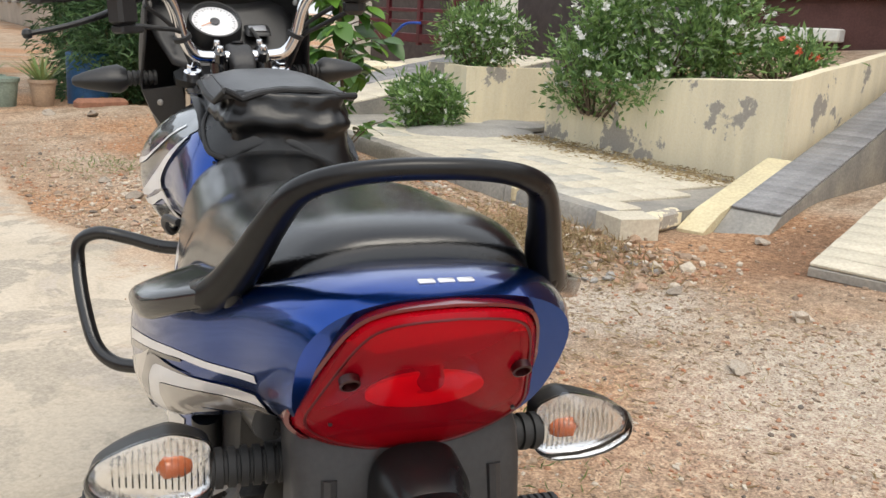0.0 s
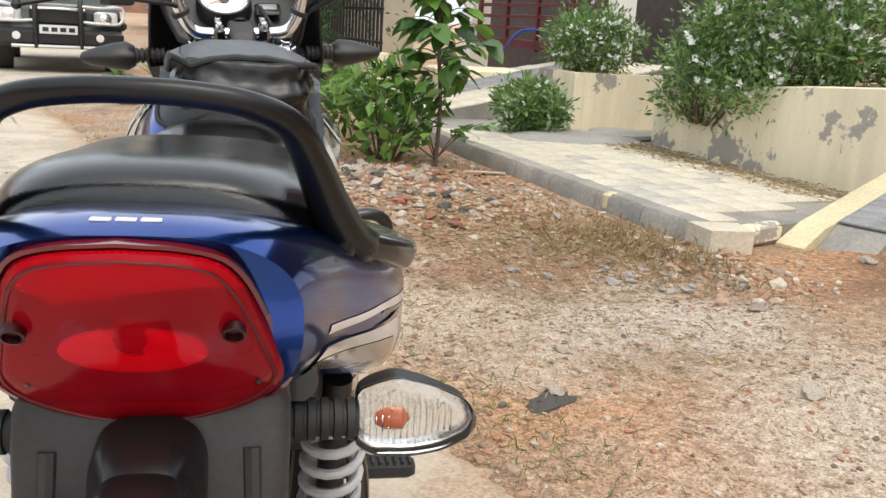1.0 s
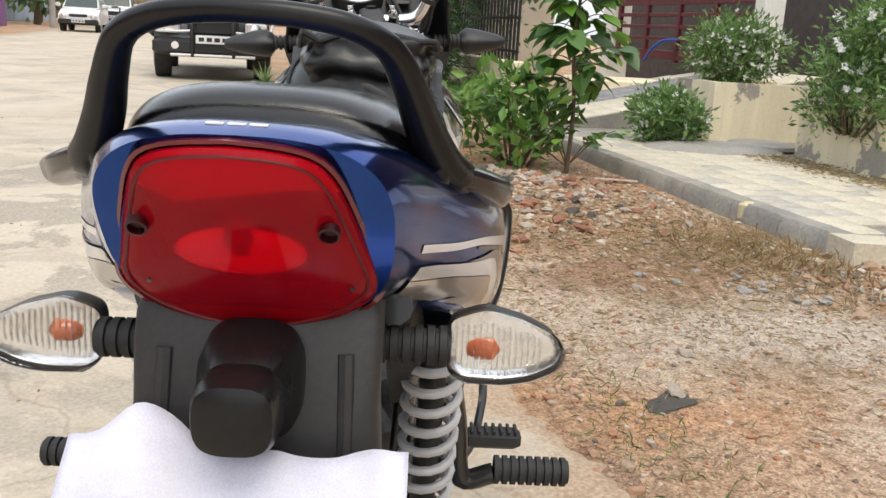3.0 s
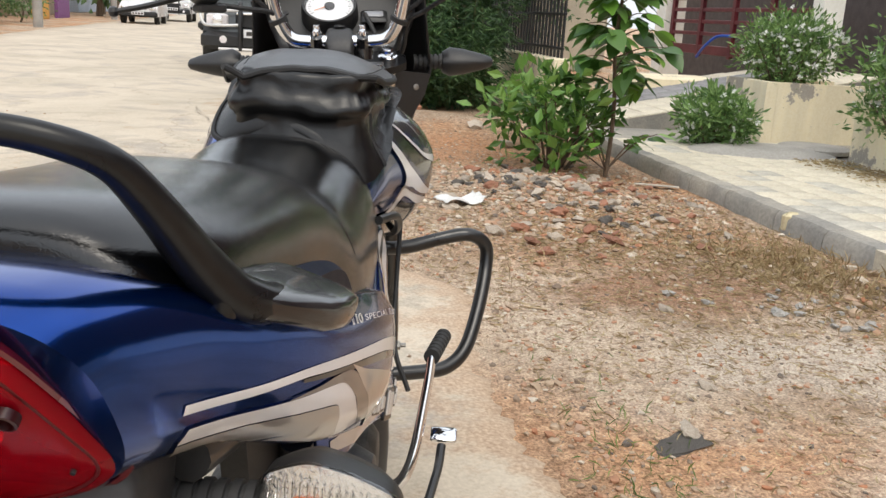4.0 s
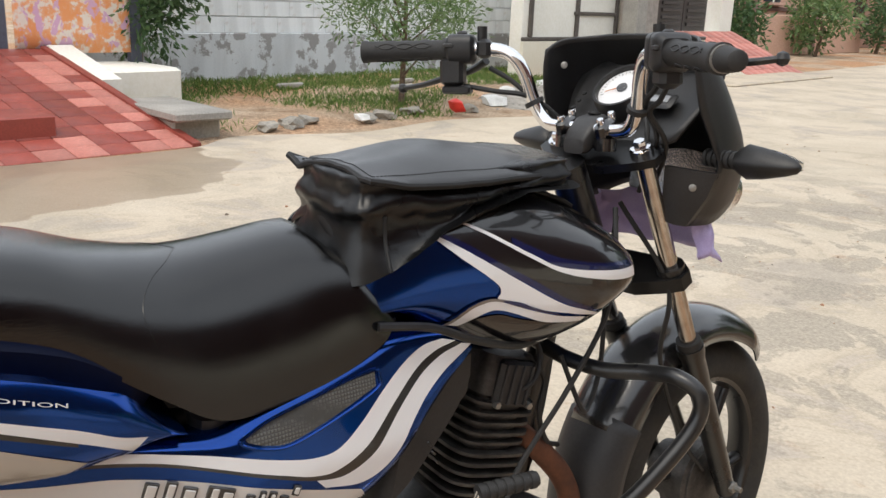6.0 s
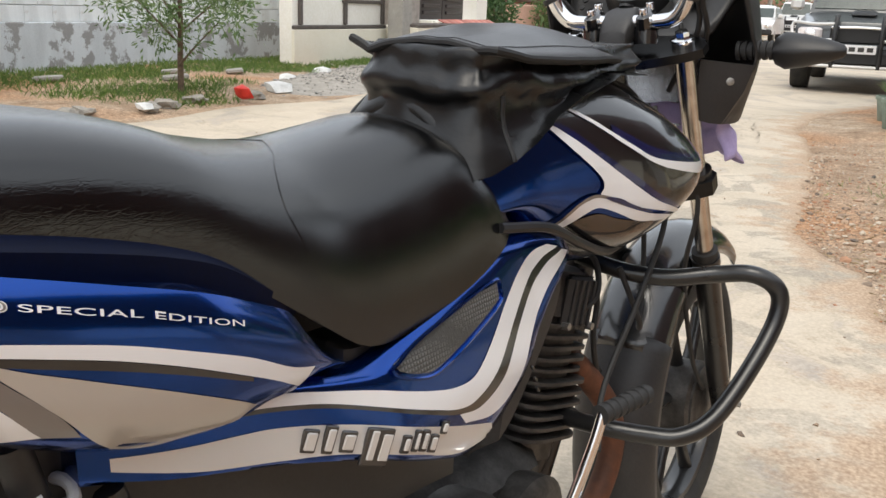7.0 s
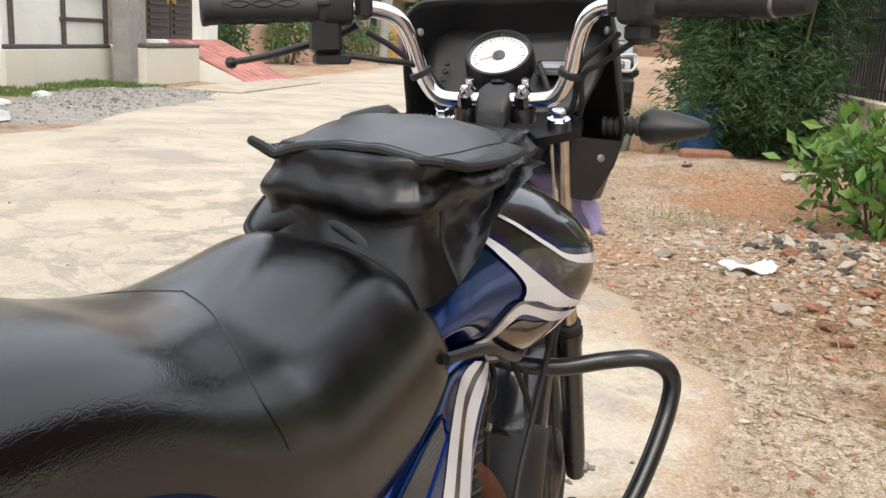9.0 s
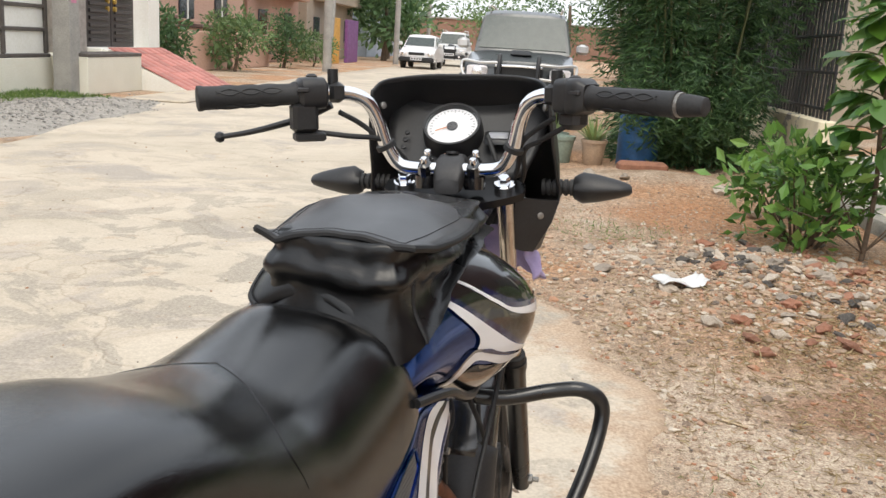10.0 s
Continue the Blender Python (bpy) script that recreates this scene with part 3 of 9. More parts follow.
def dirt_height(x, y):
    """Height of the bare ground in the street's frame: flat under the road, a little heaped beside it."""
    h = 0.0
    if x > 0.2:
        f = min(1, max(0, (x - 0.9) / 1.0)) if y < 9 else min(1, max(0, (x - 0.3) / 1.0))
        h += f * (0.016 * noise.noise(Vector((x * 1.1, y * 1.1, 0))) + 0.010 * noise.noise(Vector((x * 4, y * 4, 3))) + 0.004 * noise.noise(Vector((x * 13, y * 13, 5))))
        h += 0.09 * math.exp(-((x - 2.0) / 0.65) ** 2 - ((y - 5.1) / 0.9) ** 2)
        h += 0.04 * f * max(0, min(1, (y - 6.5) / 2)) + 0.10 * math.exp(-((x - 1.9) / 0.7) ** 2 - ((y - 8.6) / 0.7) ** 2)
        h += max(0, x - 3.85) * 0.16 * min(1, max(0, (3.6 - y) / 0.4)) if y < 3.7 else 0
    if x < -4.8:
        f = min(1, (-4.8 - x) / 0.8)
        h += f * (0.05 + 0.03 * noise.noise(Vector((x * 1.5, y * 1.5, 7))))
    return h


def build_ground():
    xs = sorted(set([-400, -150, -60, -30, -18, -12] + [round(-9 + 0.25 * i, 3) for i in range(20)] + [-3.9, -3, -1.5, 0.2] + [round(0.3 + 0.055 * i, 3) for i in range(74)] + [4.6, 5.0, 5.5, 6, 7, 9, 12, 18, 30, 60, 150, 400]))
    ys = sorted(set([-400, -150, -60, -25, -10, -5, -3, -2] + [round(-1.5 + 0.07 * i, 3) for i in range(180)] + [11.5, 12.5, 14, 16, 18, 22, 28, 40, 60, 100, 200, 400, 900]))
    bm = B()
    g = {}
    for i, x in enumerate(xs):
        for j, y in enumerate(ys):
            g[i, j] = bm.verts.new((x, y, dirt_height(x, y) if -9.5 < x < 7 and -2 < y < 12 else 0.0))
    for i in range(len(xs) - 1):
        for j in range(len(ys) - 1):
            bm.faces.new((g[i, j], g[i + 1, j], g[i + 1, j + 1], g[i, j + 1]))
    solo("ground", bm, DIRT, "dry reddish dirt verge with grit", "ground", STREET, "structure", angle=80)


def build_road():
    right = [(-0.9, -40), (0.9, -5), (1.05, -1.5), (1.12, 0.0), (1.10, 0.8), (1.13, 1.6), (1.06, 2.2), (1.12, 2.75), (1.20, 3.2), (0.98, 3.6), (0.93, 4.1), (0.62, 4.6), (0.55, 5.3), (0.50, 6.2), (0.42, 7.2), (0.30, 8.2), (0.12, 9.2), (0.25, 11), (0.9, 13), (1.4, 20), (1.4, 60), (1.2, 160)]
    left = [(-5.0, -40), (-4.75, -5), (-4.7, 0), (-4.65, 2.6), (-4.62, 4.0), (-4.9, 4.6), (-4.55, 5.6), (-4.7, 7), (-4.4, 8.2), (-4.75, 10), (-5.0, 12.6), (-5.6, 14.4), (-5.75, 16), (-5.9, 18.7), (-6.0, 22), (-6.2, 30), (-6.4, 60), (-6.6, 160)]
    ys = np.concatenate([np.linspace(-40, -3.2, 24), np.linspace(-3, 14, 620), np.linspace(14.5, 160, 60)])
    a = [(float(q[1]), float(q[0])) for q in spans([(y, x) for x, y in right], ys)]
    b = [(float(q[1]), float(q[0])) for q in spans([(y, x) for x, y in left], ys)]
    bm = B()
    loops = []
    for (x1, y1), (x0, y0) in zip(a, b):
        w = 0.05 * noise.noise(Vector((y1 * 2.5, 0, 0))) + 0.05 * noise.noise(Vector((y1 * 8, 1, 0))) + 0.035 * noise.noise(Vector((y1 * 21, 2, 0))) + 0.02 * noise.noise(Vector((y1 * 50, 3, 0)))
        x1 += w if y1 > -3 else 0
        lp = [(x0, y0, -0.02), (x0 + 0.02, y0, 0.014)]
        for k in range(1, 12):
            f = k / 12
            lp.append((x0 + (x1 - x0) * f, y0 + (y1 - y0) * f, 0.016))
        lp += [(x1 - k, y1, 0.016) for k in (0.40, 0.30, 0.20, 0.12)]
        lp += [(x1 - 0.05, y1, 0.013), (x1, y1, 0.003), (x1 + 0.02, y1, -0.03)]
        loops.append(lp)
    verge = bm.verts.layers.float.new("verge")
    for row in rings(bm, loops, False):
        for v, f in zip(row[-8:], (0.0, 0.1, 0.25, 0.45, 0.65, 0.9, 1.1, 1.1)):
            v[verge] = f
    solo("road", bm, CONCRETE, "worn pale concrete road with stains and cracks", "road", STREET, "structure", angle=60)


build_ground()
build_road()


# ---- plants ----
def leaves(name, mat, centres, dirs, size, parent, seed, width=0.4, label="", fold=0.25, kind=""):
    """Many small folded leaves in one mesh: base points, directions they point in, and their lengths."""
    rng = np.random.default_rng(seed)
    n = len(centres)
    d = dirs / np.linalg.norm(dirs, axis=1, keepdims=True)
    r = rng.normal(size=(n, 3))
    s = np.cross(d, r)
    s /= np.linalg.norm(s, axis=1, keepdims=True)
    up = np.cross(s, d)
    L = (size * rng.uniform(0.65, 1.25, n))[:, None]
    tip = centres + d * L - up * L * 0.12
    mid = centres + d * L * 0.5 - up * L * fold * width * 0.6
    a, b = mid + s * L * width * 0.5 + up * L * 0.08, mid - s * L * width * 0.5 + up * L * 0.08
    v = np.stack([centres, a, tip, b, mid], 1).reshape(-1, 3)
    base = np.arange(n)[:, None] * 5
    f = np.concatenate([base + [0, 1, 4], base + [1, 2, 4], base + [2, 3, 4], base + [3, 0, 4]])
    me = bpy.data.meshes.new(name)
    me.from_pydata(v.tolist(), [], f.tolist())
    me.materials.append(mat)
    ob = link(name, me, None, parent)
    return tagged(ob, label, kind=kind)


def bush(root, mat, c, rad, n, size, seed, width=0.4, clumps=40, stem_mat=None, upward=0.4, name="foliage"):
    """Clumped foliage with an uneven outline: sub-clumps on an ellipsoid, leaves thrown round each."""
    rng = np.random.default_rng(seed)
    q = rng.normal(size=(clumps, 3))
    q /= np.linalg.norm(q, axis=1, keepdims=True)
    q *= rng.uniform(0.35, 1.0, (clumps, 1)) ** 0.6
    cc = np.array(c) + q * np.array(rad)
    k = rng.integers(0, clumps, n)
    off = rng.normal(size=(n, 3)) * np.array(rad) * 0.17
    p = cc[k] + off
    p[:, 2] = np.maximum(p[:, 2], 0.03)
    dirs = off / (np.array(rad) * 0.17) + rng.normal(size=(n, 3)) * 0.5 + [0, 0, upward]
    leaves(name, mat, p, dirs, size, root, seed + 1, width, kind="stuff")
    if stem_mat:
        bm = B()
        base = np.array((c[0], c[1], max(0.0, c[2] - rad[2] * 1.05)))
        for i in range(min(clumps, 26)):
            e = cc[i]
            b0 = base + np.array((q[i][0] * rad[0] * 0.25, q[i][1] * rad[1] * 0.25, 0))
            tube(bm, [b0, b0 * 0.5 + e * 0.5 + np.array((0, 0, 0.06 * rad[2])), e], [0.012, 0.008, 0.004], 5, 6)
        part("stems", bm, stem_mat, root, kind="stuff")
    return cc


G_SHRUB = leaf_mat("periwinkle_leaf", (0.07, 0.15, 0.04), (0.26, 0.40, 0.13))
G_BAMBOO = leaf_mat("bamboo_leaf", (0.028, 0.072, 0.030), (0.13, 0.235, 0.085))
G_BROAD = leaf_mat("broad_leaf", (0.035, 0.10, 0.02), (0.13, 0.26, 0.05), 0.35)
G_YOUNG = leaf_mat("young_leaf", (0.12, 0.26, 0.05), (0.23, 0.38, 0.09), 0.4)
G_TREE = leaf_mat("tree_leaf", (0.08, 0.15, 0.05), (0.22, 0.32, 0.13))
G_DARK = leaf_mat("dark_tree_leaf", (0.035, 0.085, 0.03), (0.12, 0.21, 0.08))
G_GRASS = leaf_mat("grass_blade", (0.07, 0.14, 0.03), (0.22, 0.31, 0.08), 0.7)
STRAW = leaf_mat("dry_straw", (0.26, 0.18, 0.09), (0.52, 0.42, 0.24), 0.9)
PETAL = leaf_mat("white_petal", (0.72, 0.72, 0.70), (0.85, 0.85, 0.82), 0.6)
ORANGE_PETAL = leaf_mat("orange_petal", (0.75, 0.10, 0.05), (0.85, 0.22, 0.10), 0.6)


def flowers(root, pts, mat, size, seed, name="flower"):
    """Five-petalled flowers, all of one plant in one part."""
    rng = np.random.default_rng(seed)
    c, d = [], []
    for p in pts:
        n = rng.normal(size=3) * 0.5 + [-0.5, -0.7, 0.7]
        n /= np.linalg.norm(n)
        e1 = np.cross(n, rng.normal(size=3))
        e1 /= np.linalg.norm(e1)
        e2 = np.cross(n, e1)
        for k in range(5):
            a = 2 * math.pi * k / 5
            c.append(p + n * 0.004)
            d.append(math.cos(a) * e1 + math.sin(a) * e2 + 0.15 * n)
    leaves(name, mat, np.array(c), np.array(d), size, root, seed, 0.8, fold=0.0, kind="stuff")


def spread(cc, c, rad, n, seed, low=-0.2):
    """Points on the lit outer side of a plant's clumps."""
    rng = np.random.default_rng(seed)
    out = []
    while len(out) < n:
        q = cc[rng.integers(len(cc))]
        o = rng.normal(size=3)
        o /= np.linalg.norm(o)
        if o[2] < low or (o[0] > 0.3 and o[1] > 0.3):
            continue
        out.append(q + o * np.array(rad) * 0.30)
    return np.array(out)


# ---- house front with the tiled platform, planters and gate ----
def tiles(parent, rows, mat, seed, jitter=0.004):
    """Separate tiles on shared meshes; rows: (name, middle, sizes, rotation)."""
    rng = random.Random(seed)
    cache = {}
    for nm, c, s, rot in rows:
        key = (nm, tuple(round(k, 3) for k in s))
        if key not in cache:
            cache[key] = mesh_of(nm, box(B(), (0, 0, 0), s, (0, 0, 0), min(0.006, s[2] * 0.3)), mat)
        link(nm, cache[key], pose(c[0], c[1], c[2] + rng.uniform(-jitter, jitter) * 0.5, rot[0] + rng.uniform(-0.5, 0.5), rot[1] + rng.uniform(-0.5, 0.5), rot[2]), parent)


def build_platform():
    root = empty("pavement_1", "raised pavement of worn cream and grey square tiles", "pavement", STREET, "structure")
    bm = B()
    rings(bm, [[(3.32, 3.38, z), (3.85, 3.44, z), (4.95, 3.80, z), (8.0, 4.75, z), (8.0, 9.4, z), (3.5, 9.4, z), (3.34, 7.4, z)] for z in (0.0, 0.100)])
    part("base_slab", bm, KERB, root)
    # kerb stones along the verge, their outer edge broken
    rng = random.Random(4)
    y = 3.40
    while y < 7.6:
        ln = rng.uniform(0.45, 0.75)
        bm = B()
        loops = []
        for k in range(9):
            yy = y + ln * k / 8
            x0 = 3.22 + 0.02 * noise.noise(Vector((yy * 6, 0, 0)))
            zt = 0.112 + 0.008 * noise.noise(Vector((yy * 8, 3, 0)))
            loops.append([(x0, yy, -0.03), (x0 + 0.008, yy, zt - 0.03), (x0 + 0.03, yy, zt), (3.36, yy, zt + 0.004), (3.36, yy, -0.03)])
        rings(bm, loops)
        part("kerb_stone", bm, KERB, root)
        y += ln + 0.006
    bm = B()
    rings(bm, [[(3.20, 3.30, z), (3.42, 3.24, z), (3.48, 3.44, z), (3.22, 3.52, z)] for z in (-0.02, 0.07, 0.118)])
    part("kerb_corner", bm, CREAM_TILE, root)
    part("kerb_end", box(B(), (3.60, 3.43, 0.055), (0.40, 0.09, 0.11), (0, 0, 15), 0.02), CREAM, root)
    part("kerb_mark", box(B(), (3.265, 4.30, 0.064), (0.10, 0.075, 0.115), (0, 0, 0), 0.02), YELLOW_BAND, root)
    rows_c, rows_g = [], []
    for i in range(8):
        for j in range(19):
            x, y = 3.46 + 0.2 * i, 3.62 + 0.2 * j
            if (i > 6 and 3.7 < y < 6.3) or y < 3.52 + 0.325 * (x - 3.32) or (x > 4.75 and y > 7.3):
                continue
            grey = (i in (0, 1) and rng.random() < 0.30) or rng.random() < 0.05 or (j < 2 and i > 5)
            (rows_g if grey else rows_c).append(("tile", (x, y, 0.106), (0.194, 0.194, 0.024), (0, 0, 0)))
    tiles(root, rows_c, CREAM_TILE, 1)
    tiles(root, rows_g, surface("worn_grey_tile", (0.50, 0.47, 0.40), (0.38, 0.36, 0.31), 0.85, vary=0.06), 2)
    bm = B()
    rings(bm, [[(4.45 + 0.65 * math.cos(a) * k, 6.72 + 0.42 * math.sin(a) * k, z) for a in np.linspace(0, 2 * math.pi, 22, endpoint=False)] for k, z in ((1.0, 0.115), (0.9, 0.135), (0.6, 0.16), (0.2, 0.17))])
    part("cement_mound", bm, CONC, root)
    solo("drain_cover", lathe(B(), [(0.30, 0.0), (0.30, 0.035), (0.27, 0.045), (0.05, 0.05)], 28, Matrix()), CONC, "round concrete drain cover on the tiled pavement", "drain cover", STREET @ pose(5.02, 6.85, 0.118))
    # the gate's ramp: cream, grey and cream strips
    r2 = empty("ramp_1", "tiled ramp of cream and grey strips rising to the gate", "ramp", STREET, "structure")
    for x0, x1, y0, y1, z0, z1, mt in ((3.5, 6.6, 8.22, 9.1, 0.12, 0.70, CREAM_TILE), (3.5, 6.6, 9.1, 9.9, 0.12, 0.70, GREY_TILE), (3.5, 6.6, 9.9, 10.9, 0.06, 0.60, CREAM_TILE)):
        bm = B()
        rings(bm, [[(x0, y, -0.02), (x0, y, z0), (x1, y, z1), (x1, y, -0.02)] for y in (y0, y1)])
        part("ramp_base", bm, KERB, r2)
        n = 16
        ang = math.degrees(math.atan2(z1 - z0, x1 - x0))
        tiles(r2, [("tile", (x0 + (x1 - x0) * (k + 0.5) / n, (y0 + y1) / 2, z0 + (z1 - z0) * (k + 0.5) / n + 0.008), ((x1 - x0) / n - 0.006, y1 - y0 - 0.01, 0.022), (0, -ang, 0)) for k in range(n)], mt, 5)
    solo("step", box(B(), (5.3, 10.6, 0.25), (1.2, 0.8, 0.5), (0, 0, 0), 0.03), CREAM, "cream cement step beside the gate ramp", "step", STREET)


def build_planter(name, x0, x1, y0, y1, z0, z1, th, label, rise=0.0, lean=0.0, skew=0.0):
    """A masonry trough: four walls and soil; its top climbs by rise along x and by lean towards y0, and the y0 side runs askew."""
    def edge(x):
        return y0 + skew * (x - x0)
    def top(x, y):
        return z1 + rise * (x - x0) + lean * (y1 - y)
    root = empty(name, label, "planter", STREET)
    def wall(a, b, c, d):
        bm = B()
        loops = []
        for z in (0, 1):
            lp = []
            for (x, y) in ((a, c(a)), (b, c(b)), (b, d(b)), (a, d(a))):
                lp.append((x, y, z0 - 0.1 if z == 0 else top(x, y)))
            loops.append(lp)
        rings(bm, loops)
        bmesh.ops.subdivide_edges(bm, edges=bm.edges, cuts=5, use_grid_fill=True)
        for v in bm.verts:
            v.co += Vector((noise.noise(v.co * 2.3), noise.noise(v.co * 2.3 + Vector((5, 0, 0))), noise.noise(v.co * 2 + Vector((9, 0, 0))))) * 0.010
        return bm
    part("front_wall", wall(x0, x0 + th, edge, lambda x: y1), CREAM, root)
    part("side_wall", wall(x0 + th + 0.002, x1, edge, lambda x: edge(x) + th), CREAM, root)
    part("side_wall", wall(x0 + th + 0.002, x1, lambda x: y1 - th, lambda x: y1), CREAM, root)
    bm = B()
    rings(bm, [[(x, y, z0 if k == 0 else top(x, y) - 0.08) for x, y in ((x0 + th, edge(x0) + th), (x1, edge(x1) + th), (x1, y1 - th), (x0 + th, y1 - th))] for k in (0, 1)])
    part("soil", bm, DIRT, root)


def build_shrub(name, label, c, rad, n, nf, seed, size=0.07, petal=PETAL):
    root = empty(name, label, "shrub", STREET)
    cc = bush(root, G_SHRUB, c, rad, n, size, seed, 0.36, 70, BARK, 0.5)
    if nf:
        flowers(root, spread(cc, c, rad, nf, seed + 7), petal, 0.036, seed + 9)
    return root


def build_house_front():
    build_platform()
    build_planter("planter", 4.95, 8.4, 3.72, 6.27, 0.10, 0.63, 0.12, "long cream limewashed planter wall with peeling plaster", 0.117, 0.073, 0.325)
    build_planter("planter", 4.84, 5.95, 7.44, 8.2, 0.10, 0.65, 0.11, "small cream planter with peeling plaster beside the ramp")
    build_shrub("flowering_shrub", "dense green shrub with small white flowers spilling over the planter", (5.35, 5.38, 1.05), (0.52, 0.86, 0.52), 9000, 420, 11)
    build_shrub("flowering_shrub", "green shrub with white flowers spilling down the planter face", (4.92, 5.62, 0.74), (0.22, 0.66, 0.34), 2600, 60, 12)
    build_shrub("flowering_shrub", "low green shrub with a few orange flowers in the planter", (5.75, 4.45, 0.92), (0.45, 0.30, 0.20), 1000, 7, 13, 0.075, ORANGE_PETAL)
    build_shrub("flowering_shrub", "bushy green shrub with white flowers in the small planter", (5.25, 7.85, 0.92), (0.44, 0.42, 0.36), 3400, 120, 14)
    build_shrub("flowering_shrub", "small shrub with white flowers growing from the pavement edge", (4.18, 7.10, 0.33), (0.30, 0.38, 0.25), 2600, 110, 15, 0.08)
    # side ramp: yellow band and grey tiles climbing beside the planter
    root = empty("ramp_2", "sloping driveway of grey tiles with a yellow edge band", "ramp", STREET @ pose(3.84, 3.36, 0, 0, 0, 18), "structure")
    sl, z0, x1 = 0.212, 0.075, 4.3
    ang = math.degrees(math.atan(sl))
    for nm, lo, hi, u0, u1, drop, mt in (("edge_band", -0.085, 0.075, -0.10, 1.13, 0.0, YELLOW_BAND), ("ramp_base", -0.385, -0.09, 0.02, x1, 0.012, KERB)):
        bm = B()
        rings(bm, [[(u0, y, -0.03), (u0, y, 0.012 - drop), (u0 + 0.2, y, z0 + sl * (u0 + 0.2) - drop), (u1, y, z0 + sl * u1 - drop), (u1, y, -0.03)] for y in (lo, hi)])
        part(nm, bm, mt, root)
    n = 40
    tiles(root, [("tile", (0.22 + (x1 - 0.22) * (k + 0.5) / n, -0.238, z0 + sl * (0.22 + (x1 - 0.22) * (k + 0.5) / n) + 0.002), ((x1 - 0.22) / n / math.cos(radians(ang)) - 0.006, 0.29, 0.022), (0, -ang, 0)) for k in range(n)], GREY_TILE, 6)
    root = empty("ramp_3", "neighbouring driveway of cream brick tiles", "ramp", STREET @ pose(3.62, 2.45, 0.02, 0, 0, 18) @ Matrix.Translation((-3.72, -2.55, 0)), "structure")
    bm = B()
    rings(bm, [[(3.72, y, -0.02), (3.72, y, 0.02), (8.4, y, 0.02 + 0.17 * 4.68), (8.4, y, -0.02)] for y in (0.2, 2.55)])
    part("ramp_base", bm, KERB, root)
    ang, rows = math.degrees(math.atan(0.17)), []
    for k in range(36):
        for j in range(5):
            x = 3.79 + 0.128 * k
            rows.append(("tile", (x, 0.44 + 0.47 * j, 0.034 + 0.17 * (x - 3.72)), (0.121, 0.462, 0.022), (0, -ang, 0)))
    tiles(root, rows, CREAM_TILE, 8)
    # brown house wall with pale bands
    # Raised beyond view: the added upper part blocks sky light from this side.
    block("wall_brown", (8.6, 3.4, 0), (0.25, 14.2, 6.8), BROWN_WALL, "dark brown house wall, its unseen upper part added to block sky", "wall", "structure")
    for z, y0, y1 in ((1.06, 5.9, 6.9), (1.50, 5.2, 8.8)):
        block("ledge", (8.43, (y0 + y1) / 2, z), (0.12, y1 - y0, 0.14), WHITEWASH, "pale cement ledge on the brown wall", "ledge", "", 0.015)
    build_gate()


def build_gate():
    gate = empty("gate", "maroon painted iron gate with horizontal bars and ochre panels", "gate", STREET @ pose(6.7, 9.75, 0.70))
    W, H = 3.9, 1.7
    def bar(nm, c, s, mt=MAROON):
        part(nm, box(B(), c, s, (0, 0, 0), 0.006), mt, gate)
    for y in (0.0, 0.98, 1.95, 2.93, W):
        bar("upright", (0, y, H / 2), (0.06, 0.09, H))
    bar("bottom_rail", (0, W / 2, 0.10), (0.052, W, 0.13))
    for z in (0.33, 0.50, 0.67):
        bar("rail", (0, W / 2, z), (0.040, W, 0.055))
    bar("rail", (0, W / 2, 0.86), (0.052, W, 0.10))
    for k in range(4):
        bar("panel", (0, 0.49 + 0.98 * k, 1.08), (0.02, 0.5, 0.26), surface("ochre_panel", (0.40, 0.27, 0.12), relief=0.1) if k == 0 else bpy.data.materials["ochre_panel"])
        for y in (0.17, 0.81):
            bar("short_bar", (0, y + 0.98 * k, 1.08), (0.03, 0.05, 0.34))
    bar("top_rail", (0, W / 2, 1.32), (0.052, W, 0.09))
    block("gate_pillar", (6.75, 9.62, 0.0), (0.28, 0.22, 2.8), WHITEWASH, "cream plastered gate pillar", "pillar", "structure")
    block("gate_pillar", (6.75, 13.9, 0.0), (0.35, 0.35, 2.8), WHITEWASH, "cream plastered gate pillar", "pillar", "structure")
    # The porch's shade is put into this wall's dark colour.
    block("wall_porch", (8.3, 12.0, 0), (0.2, 9.0, 3.2), surface("porch_shade_wall", (0.085, 0.07, 0.068), relief=0.1), "porch wall behind the gate, coloured dark for the porch shade", "wall", "structure")
    hose = tube(B(), [(6.5, 12.3, 0.70), (6.45, 12.0, 0.85), (6.5, 11.75, 1.0), (6.6, 11.5, 1.02)], 0.02, 8, 20)
    solo("hose", hose, surface("blue_hose_plastic", (0.02, 0.10, 0.55), rough=0.4, relief=0), "blue plastic hose hanging by the gate", "hose", STREET)
    # neighbour's low wall with iron fence
    wall = empty("wall_low", "low cream boundary wall", "wall", STREET, "structure")
    part("wall_body", box(B(), (3.4, 11.6, 0.35), (0.18, 5.2, 0.70), (0, 0, 0), 0.015), CREAM, wall)
    fence = empty("fence", "black iron fence above the low cream wall", "fence", STREET)
    for z in (0.80, 1.15, 1.5, 1.85, 2.2):
        part("rail", box(B(), (3.4, 11.6, z), (0.025, 5.2, 0.03), (0, 0, 0), 0.004), STEEL_BLACK, fence)
    for k in range(40):
        part("slat", box(B(), (3.42, 9.1 + 0.128 * k, 1.5), (0.02, 0.055, 1.6), (0, 0, 0), 0.004), STEEL_BLACK, fence)


build_house_front()
